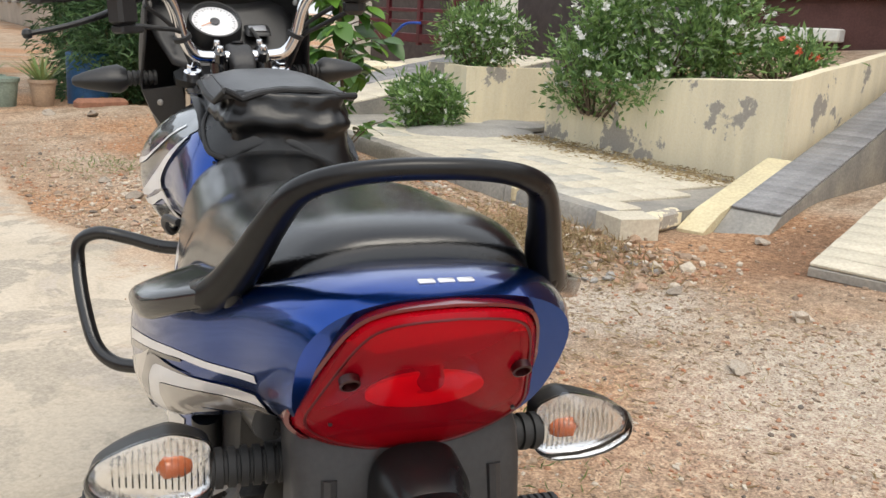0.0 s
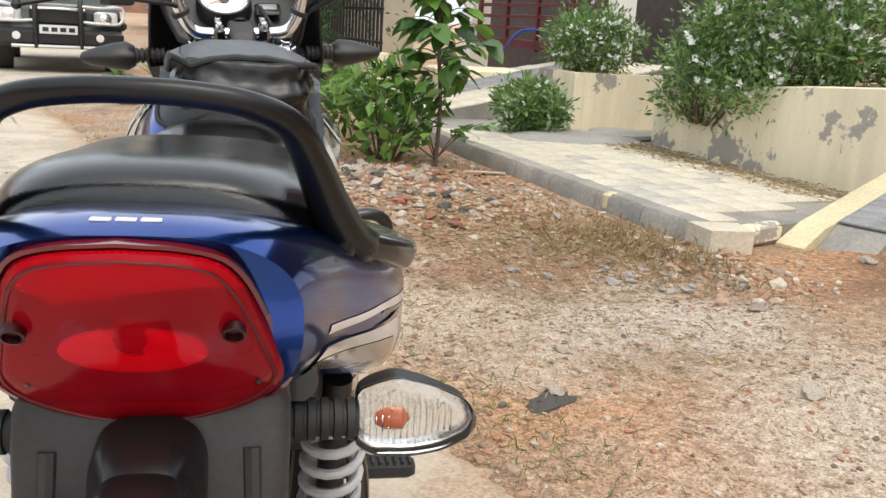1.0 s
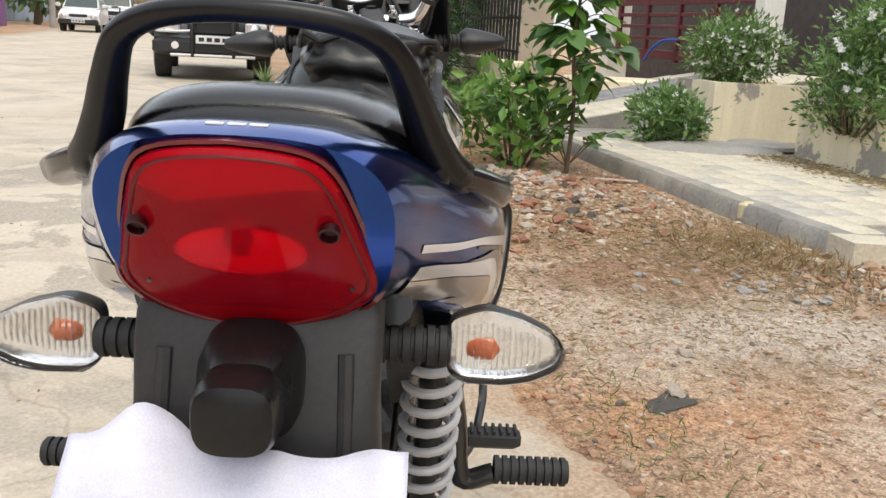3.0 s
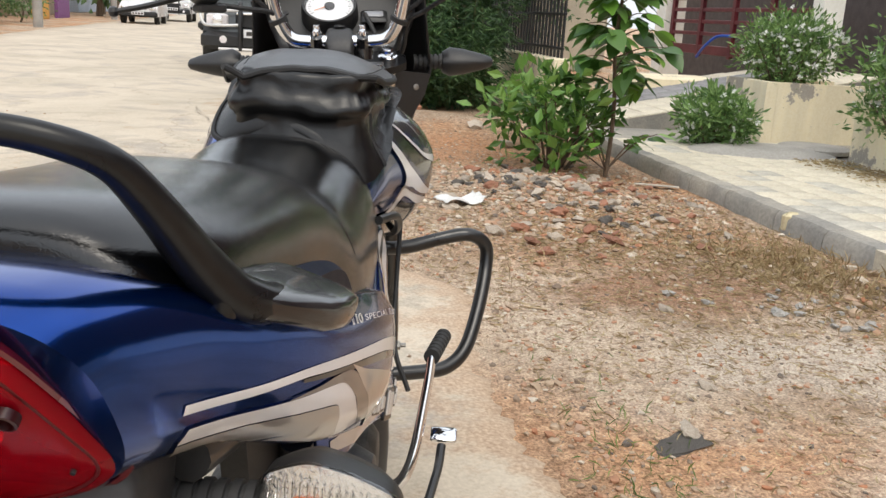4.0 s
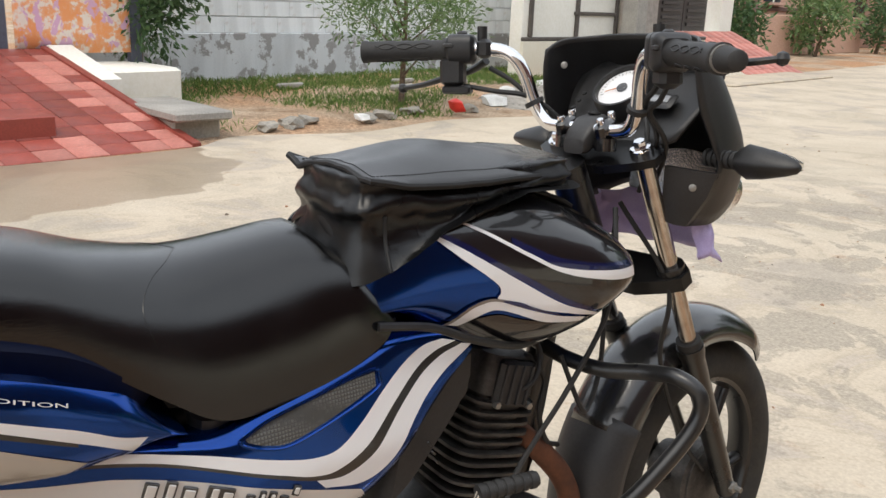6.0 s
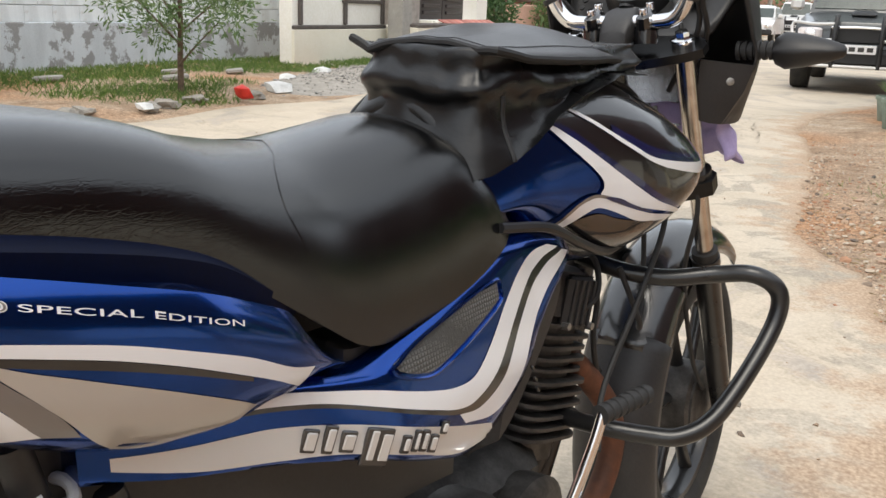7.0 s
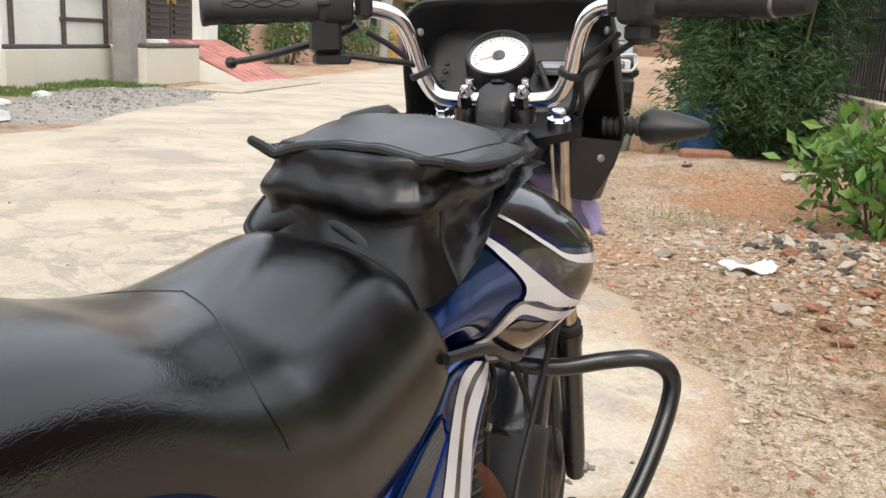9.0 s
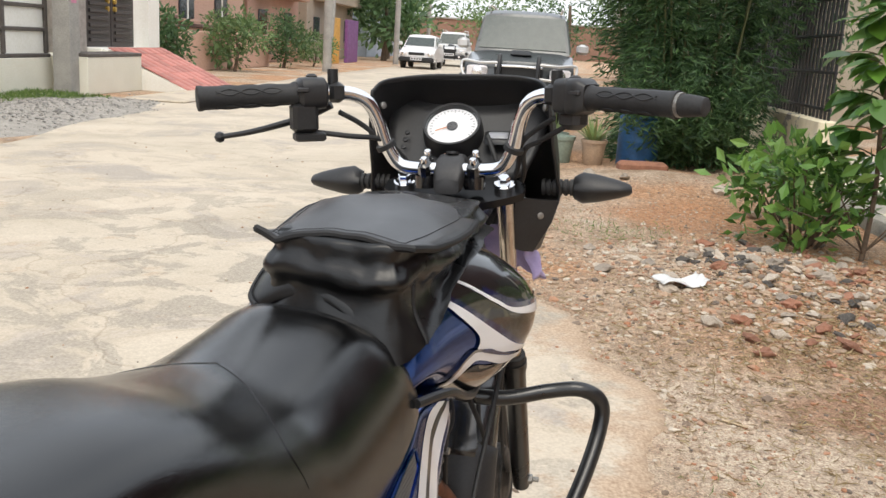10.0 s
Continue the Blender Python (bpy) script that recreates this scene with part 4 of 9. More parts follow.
# ---- the verge: rubble, bamboo, sapling, pots ----
def blob(rng, s, flat=0.7, rough=0.28, fine=1):
    """An angular stone."""
    bm = B()
    bmesh.ops.create_icosphere(bm, subdivisions=fine, radius=1)
    o = Vector((rng.uniform(0, 99), rng.uniform(0, 99), 0))
    for v in bm.verts:
        k = 1 + rough * 2 * noise.noise(v.co * 1.4 + o)
        v.co = Vector((v.co.x * k * s, v.co.y * k * s * 0.8, v.co.z * k * s * flat))
    return bm


def scatter(name, label, category, n, area, size, seed, mat, flat=0.6, sink=0.3, lie=None):
    """Uncountable grit as one object: angular low-poly stones on the ground within area(rng)."""
    rng = np.random.default_rng(seed)
    shapes = []
    pr = random.Random(seed)
    for k in range(10):
        bm = blob(pr, 1.0, flat, 0.35)
        bm.verts.index_update()
        shapes.append((np.array([v.co[:] for v in bm.verts]), np.array([[v.index for v in f.verts] for f in bm.faces])))
        bm.free()
    vs, fs, at = [], [], 0
    for i in range(n):
        x, y = area(rng)
        s = size[0] * (size[1] / size[0]) ** (rng.random() ** 2.2)
        v, f = shapes[rng.integers(10)]
        a = rng.uniform(0, 6.28)
        c, sn = math.cos(a), math.sin(a)
        st = rng.uniform(0.7, 1.3, 3)
        q = v * st * s
        q = np.stack([q[:, 0] * c - q[:, 1] * sn + x, q[:, 0] * sn + q[:, 1] * c + y, q[:, 2] + (lie(x, y) if lie else dirt_height(x, y)) + s * flat * (0.5 - sink)], 1)
        vs.append(q)
        fs.append(f + at)
        at += len(v)
    me = bpy.data.meshes.new(name)
    me.from_pydata(np.concatenate(vs).tolist(), [], np.concatenate(fs).tolist())
    me.materials.append(mat)
    return tagged(link(name, me, STREET), label, category, kind="stuff")


def build_verge():
    GRIT = stone_stuff_mat()
    def edge(y):
        return float(np.interp(y, [0, 1.6, 3.2, 3.6, 4.1, 4.6, 5.3, 7.2, 8.2, 10], [1.12, 1.13, 1.2, 0.98, 0.93, 0.62, 0.55, 0.42, 0.3, 0.2]))
    def near(rng):
        while True:
            y = rng.uniform(0.6, 8.5)
            x = edge(y) + 0.02 + rng.random() ** 1.0 * (3.15 - edge(y))
            return x, y
    def heap(rng):
        while True:
            x, y = rng.normal(2.0, 0.62), rng.normal(4.9, 0.62)
            if edge(y) < x < 3.18 and y > 3.3:
                return x, y
    def corner(rng):
        return rng.normal(3.0, 0.22), rng.normal(3.05, 0.28)
    def stripe(rng):
        y = rng.uniform(0.8, 7.5)
        return edge(y) + rng.normal(0.06, 0.07), y
    def right(rng):
        return rng.uniform(3.0, 4.6), rng.uniform(0.8, 3.1)
    scatter("gravel", "fine grit and pebbles strewn over the dirt verge", "gravel", 21000, near, (0.003, 0.0125), 21, GRIT, 0.6, 0.25)
    scatter("gravel", "heap of stone chips and brick rubble on the verge", "rubble", 7500, heap, (0.005, 0.028), 22, GRIT, 0.45, 0.1)
    scatter("gravel", "pale stone chips by the kerb corner", "gravel", 260, corner, (0.012, 0.040), 23, GRIT, 0.6, 0.15)
    scatter("gravel", "loose pebbles along the ragged road edge", "gravel", 900, stripe, (0.004, 0.022), 24, GRIT, 0.6, 0.2)
    scatter("gravel", "grit on the dark soil beside the driveway", "gravel", 700, right, (0.004, 0.018), 25, GRIT, 0.6, 0.2)
    scatter("gravel", "a few pebbles lying on the concrete road", "gravel", 260, lambda r: (r.uniform(-3.5, 0.9), r.uniform(1.0, 9.0)), (0.003, 0.012), 26, GRIT, 0.6, 0.1, lambda x, y: 0.016)
    rng = random.Random(31)
    shapes = {m.name: [mesh_of("stone", blob(rng, 1.0, 0.55, 0.42, 2), m, 25) for _ in range(5)] for m in (STONE, BRICK, ASH, CONC)}
    def stone(nm, lab, mt, x, y, s, grp):
        ob = link(nm, shapes[mt.name][rng.randrange(5)], STREET @ pose(x, y, dirt_height(x, y) + s * 0.3, rng.uniform(-20, 20), rng.uniform(-20, 20), rng.uniform(0, 360)) @ Matrix.Diagonal((s, s * rng.uniform(0.7, 1.1), s * rng.uniform(0.6, 0.9), 1)))
        tagged(ob, lab, "brick" if mt is BRICK else "stone", grp)
    for i in range(36):
        x, y = rng.gauss(2.0, 0.6), rng.gauss(4.9, 0.55)
        if not (edge(y) + 0.1 < x < 3.1):
            continue
        stone("stone", "broken grey-brown stone lying in the rubble heap", STONE, x, y, rng.uniform(0.022, 0.055), "rubble stones")
    for i in range(40):
        x, y = rng.gauss(2.35, 0.40), rng.gauss(5.1, 0.6)
        if edge(y) + 0.1 < x < 3.1:
            stone("brick", "broken piece of red brick in the rubble heap", BRICK, x, y, rng.uniform(0.025, 0.055), "broken bricks")
    for i in range(38):
        x, y = (rng.gauss(1.95, 0.16), rng.gauss(5.30, 0.24)) if i < 24 else (rng.gauss(2.25, 0.26), rng.gauss(4.55, 0.25))
        if edge(y) + 0.1 < x < 3.1:
            stone("stone", "blackened charred lump on the rubble heap", ASH, x, y, rng.uniform(0.018, 0.046), "charred lumps")
    for i in range(46):
        x, y = rng.gauss(2.15, 0.42), rng.gauss(5.0, 0.6)
        if edge(y) + 0.1 < x < 3.05:
            stone("stone", "angular grey concrete chunk in the rubble heap", STONE, x, y, rng.uniform(0.02, 0.055), "concrete chunks")
    for i in range(34):
        x, y = rng.gauss(2.62, 0.22), rng.gauss(2.95, 0.16)
        stone("stone", "grey stone chip by the kerb corner", CONC, x, y, rng.uniform(0.012, 0.030), "kerb chips")
    for x, y, s in ((1.68, 3.95, 0.05), (2.1, 3.95, 0.06), (2.55, 3.9, 0.05)):
        stone("brick", "broken piece of red brick on bare dirt", BRICK, x, y, s, "broken bricks")
    for x, y, s in ((2.35, 1.75, 0.045), (2.75, 2.45, 0.04), (3.0, 2.0, 0.05), (3.35, 1.65, 0.05), (1.75, 2.25, 0.03), (1.55, 1.95, 0.035), (1.95, 3.0, 0.03), (3.9, 2.95, 0.04), (2.4, 7.2, 0.08), (1.5, 8.4, 0.07), (1.2, 8.9, 0.06), (2.3, 8.0, 0.09)):
        stone("stone", "pale flat stone half sunk in the dirt", STONE, x, y, s, "loose stones")
    tagged(link("tar_patch", shapes[ASH.name][0], STREET @ pose(1.50, 1.90, dirt_height(1.50, 1.90) + 0.004, 0, 0, 30) @ Matrix.Diagonal((0.085, 0.055, 0.007, 1))), "blackened patch of tar sunk in the dirt", "tar")
    # straw and dry grass
    r = np.random.default_rng(41)
    def litter(nm, lab, cx, cy, sx, sy, n, size, seed, mt=STRAW, rise=0.15):
        q = np.random.default_rng(seed)
        x, y = q.normal(cx, sx, n), q.normal(cy, sy, n)
        k = (x > [edge(v) for v in y]) & (x < 3.2)
        x, y = x[k], y[k]
        p = np.stack([x, y, [dirt_height(a, b) + 0.006 for a, b in zip(x, y)]], 1)
        d = q.normal(size=(len(x), 3)) * [1, 1, rise] + [0, 0, rise * 0.6]
        ob = leaves(nm, mt, p, d, size, None, seed, 0.06, lab, 0.05, "stuff")
        ob.matrix_basis = STREET
        tagged(ob, category="dry grass")
    litter("straw", "dry straw strewn over the dirt", 2.3, 4.0, 0.65, 0.7, 5200, 0.06, 42)
    litter("straw", "dry stubble by the kerb corner", 2.85, 3.45, 0.22, 0.35, 1500, 0.08, 43, rise=0.7)
    litter("straw", "dry straw and twigs on the verge", 2.0, 2.6, 0.7, 0.8, 1800, 0.05, 44)
    litter("grass", "sparse dry grass tufts at the road edge", 1.35, 1.75, 0.10, 0.35, 220, 0.045, 45, G_GRASS, 1.0)
    litter("grass", "small green weeds on the verge", 1.2, 6.2, 0.25, 0.25, 300, 0.05, 46, G_GRASS, 1.0)
    q = np.random.default_rng(48)
    n = 1300
    p = np.stack([np.minimum(q.normal(4.72, 0.13, n), 4.93), q.uniform(3.9, 6.3, n), np.full(n, 0.124)], 1)
    ob = leaves("leaf_litter", STRAW, p, q.normal(size=(n, 3)) * [1, 1, 0.15] + [0, 0, 0.1], 0.05, None, 49, 0.2, "dry leaves and twigs swept against the planter", 0.1, "stuff")
    ob.matrix_basis = STREET
    tagged(ob, category="leaf litter")
    rag = B()
    g = [[rag.verts.new((0.16 * (i / 11 - 0.5) + 0.02 * noise.noise(Vector((i, j, 0)) * 0.4), 0.26 * (j / 15 - 0.5), 0.02 + 0.03 * abs(noise.noise(Vector((i * 0.35, j * 0.3, 5)))) + 0.02 * math.sin(j * 0.5))) for j in range(16)] for i in range(12)]
    for i in range(11):
        for j in range(15):
            rag.faces.new((g[i][j], g[i][j + 1], g[i + 1][j + 1], g[i + 1][j]))
    ob = solo("plastic_bag", rag, surface("white_plastic", (0.78, 0.78, 0.76), rough=0.5, relief=0.1), "crumpled white plastic bag lying on the rubble", "bag", STREET @ pose(1.48, 4.72, dirt_height(1.48, 4.72) + 0.005, 0, 0, -70), angle=70)
    sol = ob.modifiers.new("thickness", 'SOLIDIFY')
    sol.thickness = 0.003
    solo("stick", box(B(), (0, 0, 0), (0.012, 0.09, 0.006), (0, 0, 0), 0.002), surface("bleached_wood", (0.55, 0.42, 0.27), relief=0.2), "short bleached wood splinter on the dirt", "stick", STREET @ pose(1.43, 3.03, dirt_height(1.43, 3.03) + 0.008, 0, 5, 60))
    solo("board", box(B(), (0, 0, 0), (0.05, 0.30, 0.012), (0, 0, 0), 0.003), surface("bleached_board", (0.5, 0.45, 0.38), relief=0.3), "bleached broken board lying by the kerb", "board", STREET @ pose(3.02, 5.55, dirt_height(3.02, 5.55) + 0.02, 0, 4, 70))


def build_sapling():
    root = empty("sapling", "young tree with large green leaves growing beside the kerb", "tree", STREET @ pose(2.80, 5.95, dirt_height(2.8, 5.95)))
    rng = random.Random(51)
    part("trunk", tube(B(), [(0, 0, -0.03), (0.02, 0.01, 0.45), (-0.01, 0.03, 0.95), (0.03, 0.05, 1.5), (0.02, 0.03, 2.1)], [0.018, 0.015, 0.013, 0.010, 0.005], 10, 30), BARK, root)
    # one broad leaf, folded along its midrib
    def broad():
        bm = B()
        n = 7
        rows = []
        for i in range(n):
            f = i / (n - 1)
            w = 0.29 * math.sin(math.pi * f ** 0.8) ** 0.9 + 0.004
            z = -0.28 * f * f
            rows.append([bm.verts.new((-w, f, z + 0.05 * w + 0.01 * math.sin(9 * f))), bm.verts.new((0, f, z - 0.05 * w)), bm.verts.new((w, f, z + 0.05 * w + 0.012 * math.sin(8 * f + 1)))])
        for a, b in zip(rows, rows[1:]):
            for k in range(2):
                bm.faces.new((a[k], a[k + 1], b[k + 1], b[k]))
        return bm
    def obj_leaf(nm, dark, light, r):
        m = leaf_mat(nm, dark, light, r)
        t = m.node_tree
        o = t.nodes.new("ShaderNodeObjectInfo")
        for nd in t.nodes:
            if nd.type == 'VALTORGB':
                t.links.new(o.outputs["Random"], nd.inputs["Fac"])
        return m
    me = mesh_of("leaf", broad(), obj_leaf("broad_leaf_each", (0.045, 0.12, 0.028), (0.14, 0.27, 0.06), 0.35), 80)
    my = mesh_of("leaf", broad(), obj_leaf("young_leaf_each", (0.14, 0.30, 0.04), (0.26, 0.44, 0.08), 0.4), 80)
    bm = B()
    for i in range(34):
        z = 0.62 + 1.5 * i / 33
        a = i * 2.4
        L = rng.uniform(0.14, 0.42) * (1.1 - 0.25 * (z - 0.75))
        e = Vector((math.cos(a) * L, math.sin(a) * L + 0.03, z + rng.uniform(0.02, 0.16)))
        tube(bm, [(0.01, 0.03, z), (e.x * 0.5, e.y * 0.5, (z + e.z) / 2 + 0.03), e], [0.006, 0.004, 0.003], 6, 8)
        for k in range(10):
            f = 0.25 + 0.75 * k / 9
            s = rng.uniform(0.13, 0.24)
            link("leaf", my if rng.random() < (0.4 if z > 1.5 else 0.22) else me, pose(e.x * f, e.y * f, z + (e.z - z) * f, rng.uniform(-35, 10), rng.uniform(-25, 25), math.degrees(a) - 90 + rng.uniform(-80, 80)) @ Matrix.Scale(s, 4), root)
    for (x, y, z, a) in ((-0.25, -0.42, 0.30, 150), (0.25, -0.25, 0.35, 230), (-0.30, 0.05, 0.5, 120), (0.30, 0.1, 0.3, -60), (-0.55, -0.1, 0.32, 130)):
        tube(bm, [(0, 0, 0.05), (x * 0.6, y * 0.6, z * 0.8), (x, y, z)], [0.006, 0.005, 0.003], 6, 10)
        for k in range(6):
            f = 0.5 + 0.1 * k
            link("leaf", my if k == 5 else me, pose(x * f, y * f, z * (0.3 + 0.7 * f), rng.uniform(-20, 25), rng.uniform(-25, 25), a + rng.uniform(-70, 70)) @ Matrix.Scale(rng.uniform(0.09, 0.15), 4), root)
    part("twigs", bm, BARK, root, kind="stuff")
    low = empty("undergrowth", "low leafy weeds under the young tree", "plant", STREET)
    bush(low, G_BROAD, (2.50, 6.30, 0.36), (0.50, 0.48, 0.36), 520, 0.11, 55, 0.45, 34, BARK)
    bush(low, G_YOUNG, (2.35, 6.05, 0.42), (0.46, 0.40, 0.38), 170, 0.13, 56, 0.5, 24, None)
    fern = empty("fern", "pale green feathery fern beside the wall", "plant", STREET)
    r = np.random.default_rng(57)
    c, d = [], []
    for k in range(26):
        a, lean = r.uniform(0, 6.28), r.uniform(0.3, 0.9)
        for i in range(22):
            f = i / 21
            p = np.array((2.75 + math.cos(a) * lean * f * 0.7, 7.3 + math.sin(a) * lean * f * 0.7, 0.08 + 0.75 * f - 0.55 * f * f * lean))
            for sgn in (1, -1):
                c.append(p)
                d.append((-math.sin(a) * sgn + math.cos(a) * 0.5, math.cos(a) * sgn + math.sin(a) * 0.5, -0.1))
    leaves("fronds", G_YOUNG, np.array(c), np.array(d), 0.09, fern, 58, 0.18)


def build_bamboo():
    root = empty("bamboo_clump", "tall dense clump of dark green bamboo on the verge", "bamboo", STREET)
    r = np.random.default_rng(61)
    bm = B()
    c, d = [], []
    for k in range(95):
        a, q = r.uniform(0, 6.28), r.random() ** 0.5
        b = np.array((2.30 + 0.68 * q * math.cos(a), 10.5 + 0.60 * q * math.sin(a), 0.0))
        h = r.uniform(2.3, 3.8)
        out = np.array((math.cos(a), math.sin(a), 0)) * r.uniform(0.35, 1.0)
        pts = [b, b + out * 0.25 + [0, 0, h * 0.5], b + out * 0.8 + [0, 0, h * 0.9], b + out * 1.3 + [0, 0, h]]
        if k < 40:
            tube(bm, pts, [0.013, 0.011, 0.007, 0.003], 5, 10)
        path = cr(pts, 30)
        for i in range(1, 30):
            for tw in range(4):
                az = r.uniform(0, 6.28)
                tl = r.uniform(0.08, 0.34)
                tip = path[i] + np.array((math.cos(az) * tl, math.sin(az) * tl, r.uniform(-0.10, 0.08)))
                for lf in range(6):
                    c.append(tip + r.normal(size=3) * 0.025)
                    d.append((math.cos(az) + r.normal() * 0.6, math.sin(az) + r.normal() * 0.6, -0.45 + r.normal() * 0.35))
    # low side shoots that droop over the drum
    for k in range(44):
        b = np.array((r.uniform(1.75, 2.9), r.uniform(9.85, 10.15), 0.0))
        h, lean = r.uniform(0.45, 1.25), r.uniform(-0.12, 0.30)
        path = cr([b, b + [-lean * 0.4, -0.10, h * 0.6], b + [-lean, -0.30, h], b + [-lean * 1.3, -0.48, h * 0.86]], 14)
        if k % 3 == 0:
            tube(bm, [tuple(q) for q in path], 0.004, 5)
        for i in range(2, 14):
            for lf in range(9):
                az = r.uniform(0, 6.28)
                c.append(path[i] + r.normal(size=3) * 0.06)
                d.append((math.cos(az), math.sin(az) - 0.3, -0.5 + r.normal() * 0.35))
    part("canes", bm, surface("bamboo_cane", (0.12, 0.13, 0.05), relief=0.1), root, kind="stuff")
    leaves("foliage", G_BAMBOO, np.array(c), np.array(d), 0.115, root, 62, 0.16, kind="stuff")


def build_pots():
    def pot(x, y, r, h, mt, lab):
        bm = lathe(B(), [(r * 0.68, 0.0), (r * 0.74, 0.01), (r * 0.9, h * 0.7), (r * 0.96, h * 0.86), (r * 1.04, h * 0.87), (r * 1.05, h), (r * 0.93, h), (r * 0.9, h * 0.9), (r * 0.02, h * 0.88)], 28)
        return solo("plant_pot", bm, mt, lab, "pot", STREET @ pose(x, y, dirt_height(x, y) - 0.005))
    terracotta = surface("pale_terracotta", (0.42, 0.30, 0.20), (0.34, 0.25, 0.18), 0.9, relief=0.3)
    green_pot = surface("faded_green_pot", (0.26, 0.32, 0.26), (0.20, 0.25, 0.21), 0.8, relief=0.3)
    pot(0.92, 9.85, 0.15, 0.29, green_pot, "faded green flower pot on the verge")
    pot(1.27, 9.75, 0.135, 0.27, terracotta, "weathered terracotta pot holding an aloe")
    pot(0.86, 10.6, 0.16, 0.26, green_pot, "faded green flower pot under the bamboo")
    for x, y, n, s in ((1.27, 9.75, 46, 0.40), (0.86, 10.6, 24, 0.30)):
        root = empty("aloe", "spiky pale green aloe in a pot", "plant", STREET @ pose(x, y, 0.24))
        r = random.Random(71)
        bm = B()
        for k in range(n):
            a, el, L = r.uniform(0, 6.28), r.uniform(0.5, 1.35), s * r.uniform(0.7, 1.1)
            ca, sa, ce, se = math.cos(a), math.sin(a), math.cos(el), math.sin(el)
            tube(bm, [(0, 0, 0), (ca * ce * L * 0.5, sa * ce * L * 0.5, se * L * 0.55), (ca * ce * L, sa * ce * L, se * L * 0.95)], [0.016, 0.012, 0.001], 5, 6, 0.3)
        part("leaves", bm, surface("aloe_leaf", (0.17, 0.26, 0.09), (0.28, 0.34, 0.13), 0.5, relief=0.1), root)
    solo("drum", lathe(B(), [(0.22, 0), (0.22, 0.28), (0.225, 0.30), (0.22, 0.32), (0.22, 0.56), (0.20, 0.57)], 28), surface("blue_drum_plastic", (0.02, 0.10, 0.24), relief=0.05, rough=0.45), "blue plastic drum half hidden behind the bamboo", "drum", STREET @ pose(1.75, 9.95, 0.0))
    solo("stone_block", box(B(), (0, 0, 0.06), (0.5, 0.2, 0.14), (0, 0, 0), 0.03), BRICK, "old red brick edging stone under the bamboo", "stone", STREET @ pose(1.75, 9.35, 0.02, 0, 0, 10))


build_verge()
build_sapling()
build_bamboo()
build_pots()


# ---- across the street ----
def build_left():
    # red tiled driveway
    root = empty("ramp_4", "steep red tiled driveway with wet and dry patches", "ramp", STREET, "structure")
    x0, x1, z1 = -4.68, -7.25, 0.56
    sl = z1 / (x0 - x1)
    ang = math.degrees(math.atan(sl))
    bm = B()
    rings(bm, [[(x0, y, -0.03), (x0, y, 0.0), (x1, y, z1 - 0.012), (x1, y, -0.03)] for y in (0.2, 4.1)])
    part("ramp_base", bm, RED_TILE, root)
    rng = random.Random(81)
    dark, pale = [], []
    for i in range(13):
        for j in range(16):
            x, y = x0 - 0.1 - 0.198 * i, 0.33 + 0.245 * j
            k = noise.noise(Vector((x * 1.3, y * 1.1, 2.0)))
            (pale if (k > 0.12 or (i < 2 and k > -0.1)) and rng.random() < 0.8 else dark).append(("tile", (x, y, (x0 - x) * sl + 0.0), (0.192, 0.239, 0.02), (0, ang, 0)))
    tiles(root, dark, RED_TILE, 82)
    tiles(root, pale, PINK_TILE, 83)
    bm = B()
    rings(bm, [[(-6.3, y, -0.03), (-6.3, y, 0.36), (x1, y, 0.60), (x1, y, -0.03)] for y in (4.12, 4.36)])
    part("flank_wall", bm, WHITEWASH, root)
    bm = B()
    rings(bm, [[(x0, y, -0.03), (x0, y, 0.03), (x1, y, z1 + 0.03), (x1, y, -0.03)] for y in (4.06, 4.13)])
    part("edge_strip", bm, RED_TILE, root)
    part("ramp_step", box(B(), (-5.35, 2.75, 0.14), (0.5, 0.9, 0.22), (0, 0, 0), 0.01), RED_TILE, root)
    block("plinth", (-7.0, 4.75, 0), (0.9, 0.75, 0.42), WHITEWASH, "whitewashed cement plinth beside the red driveway", "plinth", "", 0.03)
    slab = empty("slab", "grey cement slab on low supports", "slab", STREET)
    part("top", box(B(), (-5.40, 4.32, 0.20), (1.1, 0.50, 0.07), (0, 0, -4), 0.012), CONC, slab)
    part("support", box(B(), (-5.45, 4.32, 0.07), (0.95, 0.42, 0.2), (0, 0, -4), 0.02), KERB, slab)
    # gate hung with patterned cloth
    m, t, p = nodes_of("patterned_cloth")
    v = coords(t)
    a = ramp(t, noise_node(t, v, 9, 4, 0.6), [(0.44, (0.78, 0.68, 0.60)), (0.50, (0.80, 0.40, 0.22)), (0.58, (0.82, 0.34, 0.14))])
    b = ramp(t, noise_node(t, coords(t, "Object", (1, 1.2, 0.9)), 7, 3, 0.6, 0.5), [(0.55, (0, 0, 0)), (0.60, (1, 1, 1))])
    t.links.new(mixc(t, b, a, (0.66, 0.40, 0.56)), p.inputs["Base Color"])
    p.inputs["Roughness"].default_value = 0.95
    bump(t, p, noise_node(t, v, 14, 3), 0.4, 0.01)
    bm = B()
    rings(bm, [[(-7.28 + 0.02 * noise.noise(Vector((y * 3, z, 0))), y, z) for z in np.linspace(0.52, 1.9, 8)] for y in np.linspace(3.84, 4.98, 24)], False)
    ob = solo("patterned_cloth", bm, m, "orange and pink patterned cloth hung over a gate", "cloth", STREET, angle=80)
    sol = ob.modifiers.new("thickness", 'SOLIDIFY')
    sol.thickness = 0.012
    block("gate_post", (-7.32, 3.72, 0.0), (0.10, 0.12, 2.2), surface("grey_blue_post", (0.10, 0.11, 0.15), relief=0.1), "dark grey gate post beside the cloth", "post", "", 0.01)
